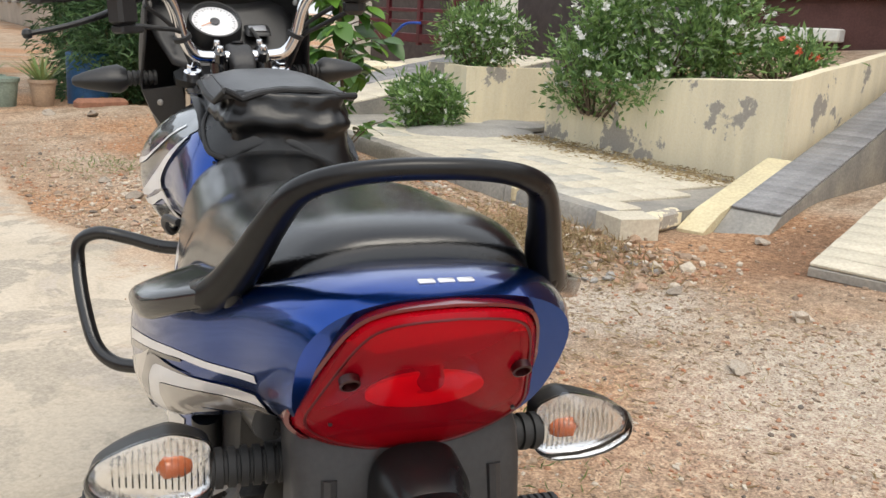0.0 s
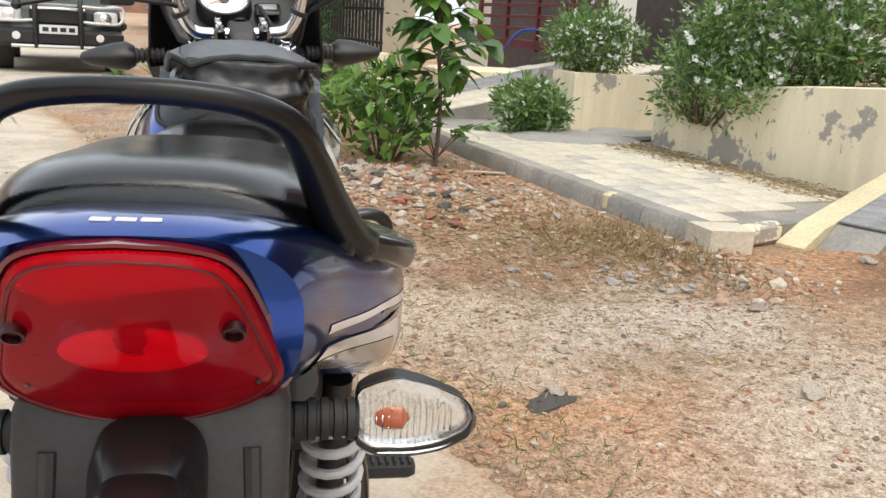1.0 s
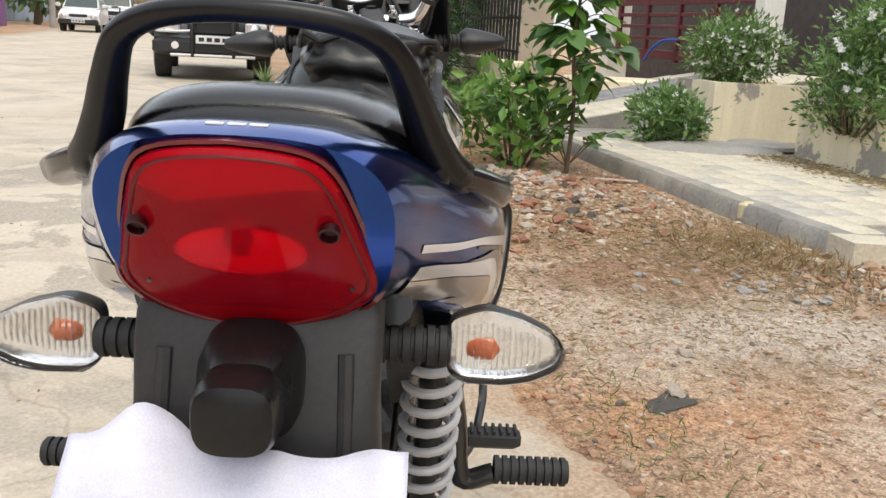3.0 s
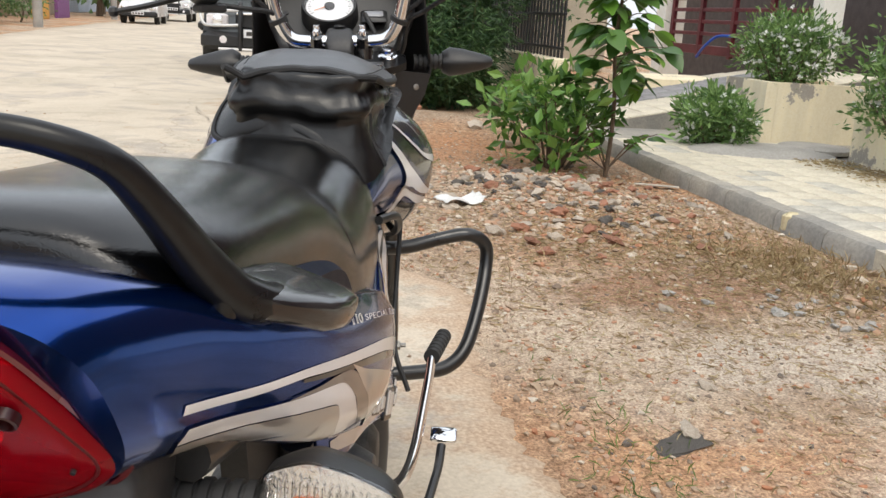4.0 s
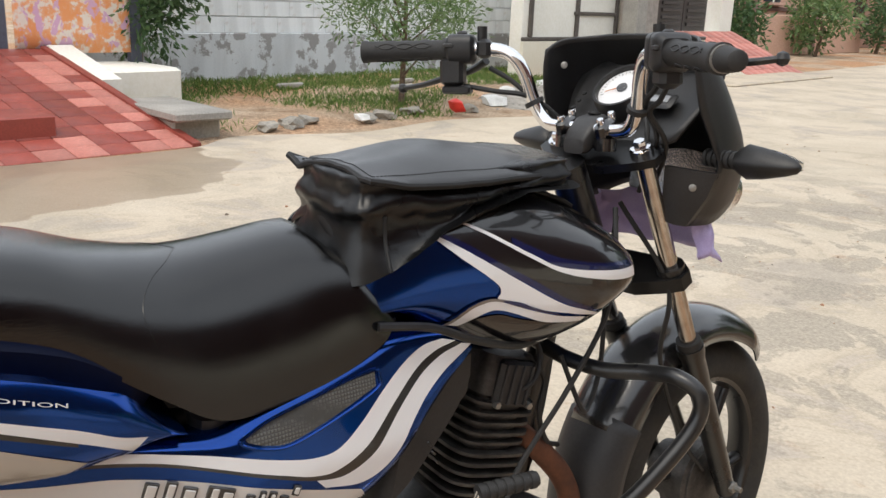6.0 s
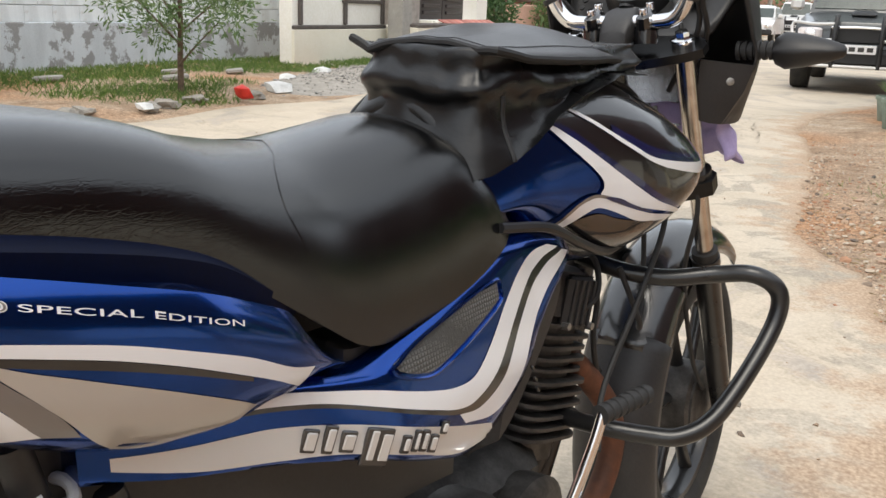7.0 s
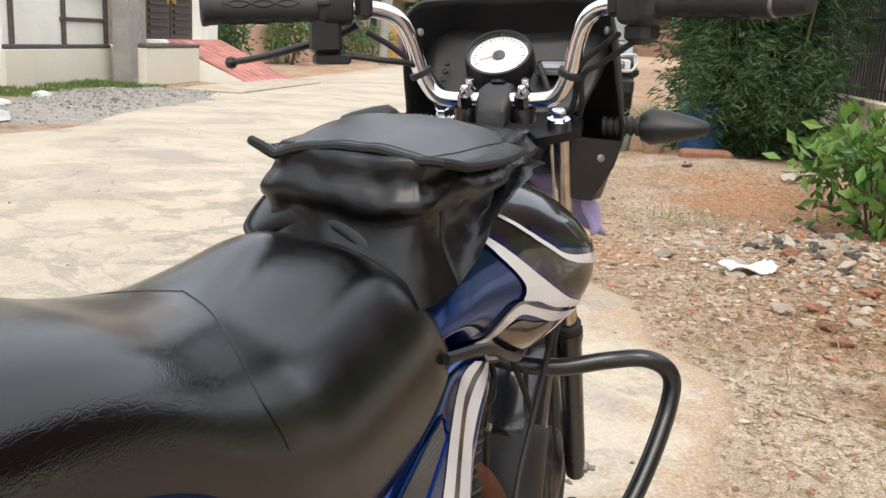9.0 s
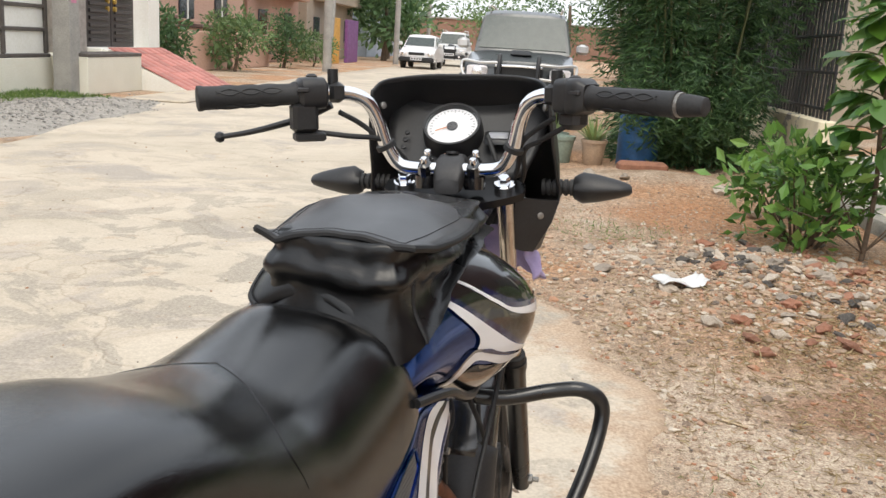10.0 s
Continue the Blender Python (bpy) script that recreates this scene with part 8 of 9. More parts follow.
def build_wheel(bike, name, m, r, hw, spokes=6, xf=None):
    """A cast wheel: tyre, rim, spokes, hub; its axle along x."""
    ax = m @ Matrix.Rotation(radians(90), 4, 'Y')
    xf = xf or Matrix()
    tr = 0.05
    prof = []
    for i in range(17):
        a = radians(-115 + 230 * i / 16)
        prof.append((r - tr + tr * math.cos(a), hw * math.sin(a)))
    prof.append((r - 0.085, hw * 0.5))
    prof.append((r - 0.085, -hw * 0.5))
    bm = lathe(B(), prof, 72, ax, True)
    wheel = part(name, bm, TYRE, bike, "black tyre on a black cast wheel", 40, xf)
    bm = lathe(B(), [(r - 0.062, hw * 0.72), (r - 0.068, hw * 0.76), (r - 0.088, hw * 0.6), (r - 0.096, hw * 0.2), (r - 0.096, -hw * 0.2), (r - 0.088, -hw * 0.6), (r - 0.068, -hw * 0.76), (r - 0.062, -hw * 0.72)], 64, ax, True)
    part("rim", bm, BLACK_STEEL, wheel, "", 40, xf)
    for i in range(spokes):
        a = 2 * math.pi * i / spokes + 0.3
        p0 = ax @ Vector((0.045 * math.cos(a - 0.25), 0.045 * math.sin(a - 0.25), 0))
        p1 = ax @ Vector((0.12 * math.cos(a), 0.12 * math.sin(a), 0))
        p2 = ax @ Vector(((r - 0.09) * math.cos(a + 0.1), (r - 0.09) * math.sin(a + 0.1), 0))
        part("spoke", tube(B(), [p0, p1, p2], [0.017, 0.013, 0.015], 10, 12, 0.8), BLACK_STEEL, wheel, "", 40, xf)
    bm = lathe(B(), [(0.02, -0.06), (0.055, -0.055), (0.06, -0.03), (0.045, 0.0), (0.07, 0.02), (0.072, 0.05), (0.03, 0.06)], 32, ax)
    part("hub", bm, DARK_ALLOY, wheel, "", 40, xf)


def build_front(bike):
    X = STEER
    d = Vector((0, math.sin(radians(RAKE)), -math.cos(radians(RAKE))))
    top = Vector((0, 0.913, 0.975))
    for s in (1, -1):
        o = Vector((s * 0.084, 0, 0)) + top
        leg = part("fork_leg", tube(B(), [o + d * 0.40, o + d * 0.415, o + d * 0.43, o + d * 0.70, o + d * 0.775], [0.0245, 0.0245, 0.0215, 0.0205, 0.018], 18), BLACK_STEEL, bike, "black fork leg with bright upper tube", 40, X)
        part("fork_tube", tube(B(), [o, o + d * 0.42], 0.0148, 18), FORK_STEEL, leg, "bright steel fork tube", 40, X)
        part("dust_seal", tube(B(), [o + d * 0.385, o + d * 0.402], 0.022, 18), RUBBER, leg, "", 40, X)
        bm = lathe(B(), [(0.0185, -0.006), (0.0185, 0.004), (0.016, 0.006), (0.0105, 0.0065)], 24, aim(o, -d))
        lathe(bm, [(0.0105, 0.006), (0.0105, 0.015), (0.009, 0.0165)], 6, aim(o, -d))
        part("fork_cap_bolt", bm, CHROME, leg, "bright hexagonal cap bolt", 30, X)
        bm = lathe(B(), [(0.011, -0.016), (0.011, 0.0), (0.0055, 0.002), (0.0055, 0.014)], 6, aim(o + d * 0.755 + Vector((s * 0.024, 0, 0)), (s, 0, 0)))
        part("axle_nut", bm, ALLOY, leg, "", 30, X)
    # yokes
    for f, w, h in ((0.0, 0.235, 0.014), (0.235, 0.225, 0.026)):
        bm = B()
        c = top + d * (f + 0.012)
        mm = Matrix.Translation(c) @ Matrix.Rotation(radians(RAKE), 4, 'X')
        lp = []
        for dz in (-h / 2, h / 2):
            q = [(-w / 2, 0.012), (-w / 2 + 0.02, 0.028), (-0.03, 0.030), (0.03, 0.030), (w / 2 - 0.02, 0.028), (w / 2, 0.012), (w / 2, -0.014), (w / 2 - 0.02, -0.028), (0.04, -0.052), (-0.04, -0.052), (-w / 2 + 0.02, -0.028), (-w / 2, -0.014)]
            lp.append([mm @ Vector((x, y, dz)) for x, y in q])
        rings(bm, lp)
        yoke = part("yoke", bm, RAIL_BLACK, bike, "", 30, X)
    for s in (1, -1):
        bm = tube(B(), [Vector((s * 0.084, 0, 0)) + top + d * 0.222, Vector((s * 0.084, 0, 0)) + top + d * 0.262], 0.024, 16)
        part("clamp_collar", bm, BLACK_STEEL, yoke, "", 40, X)

    # handlebar
    half = [(0.0, 0.880, 1.003), (0.055, 0.880, 1.003), (0.085, 0.878, 1.010), (0.104, 0.870, 1.040), (0.116, 0.858, 1.085), (0.130, 0.846, 1.112), (0.155, 0.832, 1.124), (0.20, 0.800, 1.125), (0.26, 0.758, 1.123)]
    bm = tube(B(), [(-x, y, z) for x, y, z in half[:0:-1]] + half, 0.0112, 16, 90)
    bar = part("handlebar", bm, CHROME, bike, "chrome handlebar", 40, X)
    g0, g1 = Vector((0.222, 0.783, 1.124)), Vector((0.345, 0.700, 1.119))
    for s in (1, -1):
        f = Matrix.Diagonal((s, 1, 1, 1))
        u = (g1 - g0).normalized()
        prof = [(0.019, 0.0), (0.0195, 0.004), (0.0165, 0.010), (0.0165, 0.06), (0.0172, 0.11), (0.0178, 0.140), (0.019, 0.143), (0.019, 0.149), (0.016, 0.150)]
        grip = part("grip", lathe(B(), [(r, z) for r, z in prof], 24, aim(g0, u)), RUBBER, bike, "black patterned rubber grip", 40, X @ f)
        for k in range(4):
            a0 = k * math.pi / 2 + 0.4
            e1 = u.orthogonal().normalized()
            e2 = u.cross(e1)
            for sg in (1, -1):
                pts = [g0 + u * (0.025 + 0.011 * i) + (0.0166 + 0.00012 * i) * (math.cos(a0 + sg * 0.28 * math.sin(i * 1.1)) * e1 + math.sin(a0 + sg * 0.28 * math.sin(i * 1.1)) * e2) for i in range(10)]
                part("grip_ridge", tube(B(), pts, 0.0011, 5, 30), RUBBER, grip, "", 40, X @ f)
        if s == 1:
            part("grip_ring", tube(B(), [g1 + u * 0.0, g1 + u * 0.006], 0.0168, 20), ALLOY, grip, "", 40, X)
            part("bar_end", tube(B(), [g1 + u * 0.006, g1 + u * 0.02, g1 + u * 0.040, g1 + u * 0.042], [0.0155, 0.0148, 0.0125, 0.010], 18), RUBBER, grip, "", 40, X)
        # switch housing
        mm = aim(g0 - u * 0.022, u)
        bm = B()
        if s == 1:
            rings(bm, [[mm @ Vector((x, z, h)) for x, z in sup(w, 0, w, w, 5.0, 28)] for h, w in ((-0.026, 0.020), (-0.024, 0.024), (-0.020, 0.0255), (-0.003, 0.0265), (-0.002, 0.0258), (0.000, 0.0258), (0.001, 0.0265), (0.016, 0.0265), (0.022, 0.023), (0.028, 0.019))])
            box(bm, g0 - u * 0.026 + Vector((0, 0.006, -0.034)), (0.040, 0.034, 0.030), (0, 0, -34), 0.008)
        else:
            rings(bm, [[mm @ Vector((x, z, h)) for x, z in sup(w, 0, w, w, 3.2, 24)] for h, w in ((-0.024, 0.018), (-0.020, 0.024), (0.0, 0.0255), (0.016, 0.025), (0.022, 0.019))])
            box(bm, g0 - u * 0.012 + Vector((0, -0.004, -0.036)), (0.040, 0.036, 0.046), (0, 0, -34), 0.006)
            box(bm, g0 - u * 0.020 + Vector((0.0, -0.004, -0.066)), (0.048, 0.030, 0.014), (0, 0, -34), 0.003)
        sw = part("switch_housing", bm, PLASTIC, bike, "black switch housing", 40, X @ f)
        bm = box(B(), g0 - u * 0.016 + Vector((-0.004, -0.024, 0.006)), (0.018, 0.010, 0.008), (0, 0, -34), 0.002)
        part("switch", bm, PLASTIC_GREY, sw, "", 40, X @ f)
        bm = box(B(), g0 - u * 0.024 + Vector((0, 0.0, 0.026)), (0.016, 0.014, 0.008), (0, 0, -34), 0.003)
        part("button", bm, PLASTIC_GREY, sw, "", 40, X @ f)
        bm = box(B(), g0 - u * 0.062 + Vector((0, 0.0, 0.0)), (0.024, 0.030, 0.032), (0, 0, -34), 0.006)
        tube(bm, [g0 - u * 0.058 + Vector((0, 0, 0.012)), g0 - u * 0.058 + Vector((0, 0, 0.036))], 0.0085, 12)
        part("lever_perch", bm, PLASTIC, bike, "", 40, X @ f)
        if s == 1:
            pts = [g0 - u * 0.05 + Vector((0.008, 0.035, -0.004)), g0 + Vector((0.01, 0.050, -0.006)), g0 + u * 0.07 + Vector((0.02, 0.055, -0.008)), g1 + Vector((0.0, 0.070, -0.004)), g1 + Vector((0.028, 0.085, 0.000))]
        else:
            pts = [g0 - u * 0.05 + Vector((0.004, 0.025, -0.020)), g0 + Vector((0.0, 0.050, -0.036)), g0 + u * 0.05 + Vector((0.0, 0.055, -0.048)), g0 + u * 0.10 + Vector((0.005, 0.076, -0.058)), g1 + Vector((0.015, 0.097, -0.065))]
        bm = tube(B(), pts, [0.008, 0.0075, 0.0068, 0.006, 0.0055], 10, 30, 0.8)
        lathe(bm, [(0.001, -0.009), (0.0065, -0.0065), (0.009, 0), (0.0065, 0.0065), (0.001, 0.009)], 14, Matrix.Translation(pts[-1]))
        part("lever", bm, PLASTIC, bike, "black hand lever", 40, X @ f)
        # clamp with bolts
        bm = B()
        tube(bm, [(0.040, 0.880, 0.972), (0.040, 0.880, 0.992)], 0.018, 16)
        box(bm, (0.040, 0.880, 1.003), (0.020, 0.042, 0.034), (20, 0, 0), 0.006)
        cl = part("bar_clamp", bm, GLOSS_BLACK, bike, "", 40, X @ f)
        for dy in (-0.013, 0.013):
            bm = lathe(B(), [(0.0062, -0.002), (0.0062, 0.008), (0.005, 0.0095)], 12, aim((0.040, 0.880 + dy, 1.018 + dy * 0.36), (0, -0.34, 0.94)))
            part("clamp_bolt", bm, CHROME, cl, "bright clamp bolt", 40, X @ f)
    # ignition cover between the clamps
    bm = B()
    rings(bm, [[(x, y, z + zz) for x, zz in sup(w, 0, h, h, 4, 24)] for y, w, h, z in ((0.850, 0.020, 0.012, 0.978), (0.862, 0.024, 0.020, 0.986), (0.88, 0.026, 0.024, 0.998), (0.905, 0.024, 0.016, 1.010), (0.915, 0.02, 0.01, 1.010))])
    ig = part("ignition_cover", bm, PLASTIC_GREY, bike, "", 40, X)
    part("key_slot", lathe(B(), [(0.011, -0.002), (0.011, 0.002), (0.008, 0.0025), (0.007, -0.001), (0.001, -0.001)], 18, aim((0, 0.90, 1.0265), (0, 0.25, 1))), PLASTIC, ig, "", 40, X)

    # cables
    for pts in ([(-0.17, 0.83, 1.095), (-0.14, 0.85, 1.075), (-0.11, 0.87, 1.045), (-0.09, 0.91, 1.0), (-0.06, 0.95, 0.95)],
                [(-0.20, 0.80, 1.065), (-0.15, 0.82, 1.058), (-0.11, 0.86, 1.050), (-0.085, 0.90, 1.02), (-0.06, 0.95, 0.96)],
                [(0.17, 0.835, 1.09), (0.14, 0.86, 1.07), (0.115, 0.875, 1.045), (0.10, 0.93, 0.99), (0.05, 0.96, 0.90)],
                [(0.19, 0.82, 1.08), (0.15, 0.86, 1.055), (0.12, 0.88, 1.035), (0.11, 0.94, 0.98), (0.06, 0.98, 0.90)],
                [(0.045, 0.975, 1.05), (0.06, 0.955, 1.02), (0.072, 0.945, 0.985), (0.07, 0.95, 0.95)],
                [(0.05, 0.90, 0.88), (0.085, 0.86, 0.80), (0.10, 0.82, 0.72), (0.09, 0.75, 0.62), (0.08, 0.66, 0.52), (0.10, 0.60, 0.46)],
                [(0.03, 0.93, 0.86), (0.04, 0.90, 0.75), (0.05, 0.88, 0.62), (0.06, 0.84, 0.56), (0.075, 0.80, 0.58), (0.05, 0.78, 0.66)],
                [(0.02, 0.95, 0.88), (0.09, 1.00, 0.74), (0.07, 1.02, 0.60), (0.06, 1.12, 0.42), (0.06, 1.2, 0.33)]):
        part("cable", tube(B(), pts, 0.0042, 8, 30), RUBBER, bike, "", 40, X)
    for s in (1, -1):
        part("cable_tie", tube(B(), [(s * 0.103, 0.872, 1.036), (s * 0.106, 0.870, 1.043)], 0.0165, 14), RUBBER, bike, "", 40, X)

    # nose fairing, dash and dial
    # five columns from the middle of the nose round to the rear edge, each from the visor's rim down
    cols = [[(0, 1.024, 1.152), (0, 1.075, 1.112), (0, 1.155, 1.05), (0, 1.215, 0.985), (0, 1.238, 0.93), (0, 1.232, 0.897)],
            [(0.055, 1.022, 1.152), (0.062, 1.068, 1.112), (0.068, 1.140, 1.05), (0.070, 1.195, 0.985), (0.072, 1.216, 0.93), (0.072, 1.210, 0.892)],
            [(0.099, 1.016, 1.149), (0.112, 1.050, 1.111), (0.122, 1.095, 1.05), (0.128, 1.132, 0.985), (0.128, 1.142, 0.93), (0.118, 1.135, 0.875)],
            [(0.137, 0.972, 1.142), (0.150, 0.995, 1.106), (0.158, 1.025, 1.05), (0.162, 1.050, 0.985), (0.158, 1.055, 0.93), (0.135, 1.050, 0.850)],
            [(0.152, 0.946, 1.125), (0.155, 0.945, 1.09), (0.159, 0.955, 1.04), (0.165, 0.985, 0.985), (0.168, 1.000, 0.936), (0.125, 0.985, 0.850)]]
    cols = [cr(q, 22) for q in cols]
    loops = []
    for i in range(22):
        right = cr([q[i] for q in cols], 17)
        loops.append([(-q[0], q[1], q[2]) for q in right[:0:-1]] + [tuple(q) for q in right])
    bm = B()
    rings(bm, loops, False)
    fairing = part("nose_fairing", bm, PLASTIC, bike, "black nose fairing and small visor", 60, X)
    sol = fairing.modifiers.new("thickness", 'SOLIDIFY')
    sol.thickness, sol.offset = 0.004, -1
    bm = B()
    rows = []
    for i in range(9):
        f = i / 8
        z = 0.968 + 0.125 * f ** 0.9
        w = 0.112 + 0.030 * math.sin(math.pi * f * 0.8)
        rows.append([(w * (2 * j / 16 - 1), 0.945 + 0.105 * f + 0.020 * abs(2 * j / 16 - 1) ** 2, z + 0.018 * abs(2 * j / 16 - 1) ** 3 - 0.012 * math.sin(math.pi * f) * (1 - abs(2 * j / 16 - 1) ** 2)) for j in range(17)])
    rings(bm, rows, False)
    dash = part("dashboard", bm, PLASTIC, bike, "black dashboard panel", 60, X)
    sol = dash.modifiers.new("thickness", 'SOLIDIFY')
    sol.thickness = 0.006
    for s in (1, -1):
        # plate that closes the cheek towards the rider
        quad = [[(0.168, 0.998, 0.938), (0.140, 0.978, 0.942), (0.098, 0.958, 0.948)], [(0.156, 0.992, 0.900), (0.130, 0.974, 0.900), (0.094, 0.962, 0.900)], [(0.126, 0.984, 0.850), (0.110, 0.974, 0.852), (0.092, 0.966, 0.858)]]
        bm = B()
        rings(bm, [[(s * x, y, z) for x, y, z in row] + [(s * x, y + 0.012, z) for x, y, z in row[::-1]] for row in quad])
        part("fairing_cheek", bm, PLASTIC, fairing, "", 50, X)
        bm = lathe(B(), [(0.006, -0.003), (0.006, 0.002), (0.004, 0.003)], 12, aim((s * 0.138, 0.978, 0.915), (s * 0.5, -0.85, 0)))
        part("screw", bm, ALLOY, fairing, "", 40, X)
        bm = lathe(B(), [(0.006, -0.003), (0.006, 0.002), (0.004, 0.003)], 12, aim((s * 0.141, 0.984, 1.098), (-s * 0.8, -0.6, 0.1)))
        part("screw", bm, ALLOY, fairing, "", 40, X)
    nrm = Vector((0, -0.66, 0.75)).normalized()
    c = Vector((-0.020, 1.002, 1.054))
    bm = lathe(B(), [(0.053, -0.02), (0.053, 0.0), (0.0515, 0.014), (0.050, 0.020), (0.046, 0.020), (0.0440, 0.012), (0.0440, -0.02)], 40, aim(c, nrm), True)
    pod = part("speedometer", bm, PLASTIC, bike, "round speedometer with pale dial in a black bezel", 40, X)
    part("dial", lathe(B(), [(0.0438, 0.008), (0.0438, 0.011), (0.001, 0.0112)], 40, aim(c, nrm)), DIAL, pod, "pale silver dial", 40, X)
    mm = aim(c + nrm * 0.012, nrm)
    bm = B()
    for i in range(25):
        a = radians(-30 + 240 * i / 24)
        ln = 0.006 if i % 3 == 0 else 0.003
        q = mm @ pose(0, 0, 0, 0, 0, math.degrees(a))
        lp = [[q @ Vector((0.0395 - ln * k, dy, dz)) for dy, dz in ((-0.0006, 0), (0.0006, 0), (0.0006, 0.0004), (-0.0006, 0.0004))] for k in (0, 1)]
        rings(bm, lp)
    part("dial_mark", bm, DIAL_MARK, pod, "", 40, X)
    bm = B()
    q = mm @ pose(0, 0, 0, 0, 0, 205)
    rings(bm, [[q @ Vector((x, w * dy, 0.002 + dz)) for dy, dz in ((-1, 0), (1, 0), (1, 0.001), (-1, 0.001))] for x, w in ((-0.004, 0.0015), (0.031, 0.0005))])
    part("needle", bm, surface("needle", (0.7, 0.25, 0.05), rough=0.5, relief=0), pod, "", 40, X)
    part("needle_hub", lathe(B(), [(0.0095, 0), (0.0095, 0.003), (0.007, 0.0045), (0.001, 0.005)], 20, mm), PLASTIC_GREY, pod, "", 40, X)
    dome = lathe(B(), [(0.0465, 0.018), (0.027, 0.020), (0.001, 0.0205)], 40, aim(c, nrm))
    bmesh.ops.delete(dome, geom=[q for q in dome.faces if len(q.verts) > 4 and q.calc_area() > 1e-4], context='FACES_ONLY')
    gl = part("dial_glass", dome, CLEAR, pod, "", 40, X)
    gl.visible_shadow = False
    bm = box(B(), (0.062, 0.990, 1.045), (0.050, 0.034, 0.008), (37, 0, 0), 0.004)
    gauge = part("fuel_gauge", bm, PLASTIC, bike, "small fuel gauge", 40, X)
    part("gauge_face", box(B(), (0.062, 0.987, 1.0495), (0.034, 0.016, 0.003), (37, 0, 0), 0.001), surface("gauge_grey", (0.30, 0.31, 0.33), rough=0.3, relief=0), gauge, "", 40, X)
    for i in range(3):
        part("tell_tale", lathe(B(), [(0.0045, -0.001), (0.0045, 0.002), (0.001, 0.0025)], 10, aim((-0.100, 0.965 + 0.014 * i, 1.028 + 0.0115 * i), nrm)), PLASTIC, pod, "", 40, X)

    # headlight
    bm = lathe(B(), [(0.088, -0.04), (0.090, 0.0), (0.080, 0.018), (0.05, 0.032), (0.001, 0.038)], 36, aim((0, 1.180, 0.880), (0, 1, -0.28)) @ Matrix.Diagonal((1.20, 0.72, 1, 1)))
    hl = part("headlight", bm, REFLECTOR, bike, "bright headlight lens", 40, X)
    # front indicators
    for s in (1, -1):
        f = Matrix.Diagonal((s, 1, 1, 1))
        bm = ribbed((0.136, 1.015, 0.960), (1, 0, 0), 0.058, 0.0145, 0.0115, 6)
        stem = part("indicator", bm, RUBBER, bike, "black front indicator on a rubber stem", 40, X @ f)
        bm = B()
        rings(bm, [[(x + 0.010, 1.020 + yy, 0.958 + zz) for yy, zz in sup(w, 0, h, h * 0.9, 1.45, 24)] for x, w, h in ((0.178, 0.013, 0.012), (0.182, 0.022, 0.021), (0.196, 0.027, 0.029), (0.222, 0.025, 0.0255), (0.258, 0.017, 0.0165), (0.276, 0.010, 0.010), (0.280, 0.005, 0.005))])
        part("housing", bm, PLASTIC, stem, "", 40, X @ f)
        bm = B()
        rings(bm, [[(x + 0.010, 1.042 + yy, 0.958 + zz) for yy, zz in sup(w, 0, h, h, 2.6, 24)] for x, w, h in ((0.186, 0.004, 0.017), (0.200, 0.010, 0.023), (0.225, 0.009, 0.0205), (0.255, 0.004, 0.0135), (0.273, 0.001, 0.006))])
        part("lens", bm, CLEAR, stem, "", 40, X @ f)

    # front wheel and mudguard
    ctr = Vector((0, 1.238, 0.287))
    build_wheel(bike, "front_wheel", Matrix.Translation(ctr), 0.287, 0.040, 6, X)
    bm = lathe(B(), [(0.078, -0.03), (0.080, 0.02), (0.06, 0.034), (0.02, 0.036)], 28, aim(ctr + Vector((0.02, 0, 0)), (1, 0, 0)))
    part("brake_drum", bm, DARK_ALLOY, bike, "", 40, X)
    bm = B()
    loops = []
    for i in range(40):
        a = radians(56 + 92 * i / 39)
        w = 0.070 - 0.016 * max(0, 1 - i / 5)
        r = float(np.interp(56 + 92 * i / 39, [56, 75, 100, 130, 160, 194], [0.325, 0.345, 0.372, 0.388, 0.384, 0.370]))
        lp = []
        for j in range(13):
            b = radians(-100 + 200 * j / 12)
            rr = r - 0.052 + 0.052 * math.cos(b)
            lp.append((w * math.sin(b), ctr.y + rr * math.cos(a), ctr.z + rr * math.sin(a)))
        loops.append(lp)
    rings(bm, loops, False)
    fm = part("front_mudguard", bm, RAIL_PAD, bike, "gloss black front mudguard", 60, X)
    sol = fm.modifiers.new("thickness", 'SOLIDIFY')
    sol.thickness = 0.004
    bm = B()
    loops = []
    for i in range(24):
        g = 144 + 78 * i / 23
        a, w = radians(g), 0.073 - 0.010 * max(0, (i - 14) / 9)
        r = float(np.interp(g, [144, 160, 190, 222], [0.385, 0.384, 0.374, 0.372]))
        lp = [(w * math.sin(b), ctr.y + (r - 0.052 + 0.052 * math.cos(b)) * math.cos(a), ctr.z + (r - 0.052 + 0.052 * math.cos(b)) * math.sin(a)) for b in [radians(-100 + 200 * j / 12) for j in range(13)]]
        loops.append(lp)
    rings(bm, loops, False)
    flap = part("mud_flap", bm, PLASTIC_GREY, bike, "matt black plastic mud flap behind the front tyre", 60, X)
    sol = flap.modifiers.new("thickness", 'SOLIDIFY')
    sol.thickness = 0.004
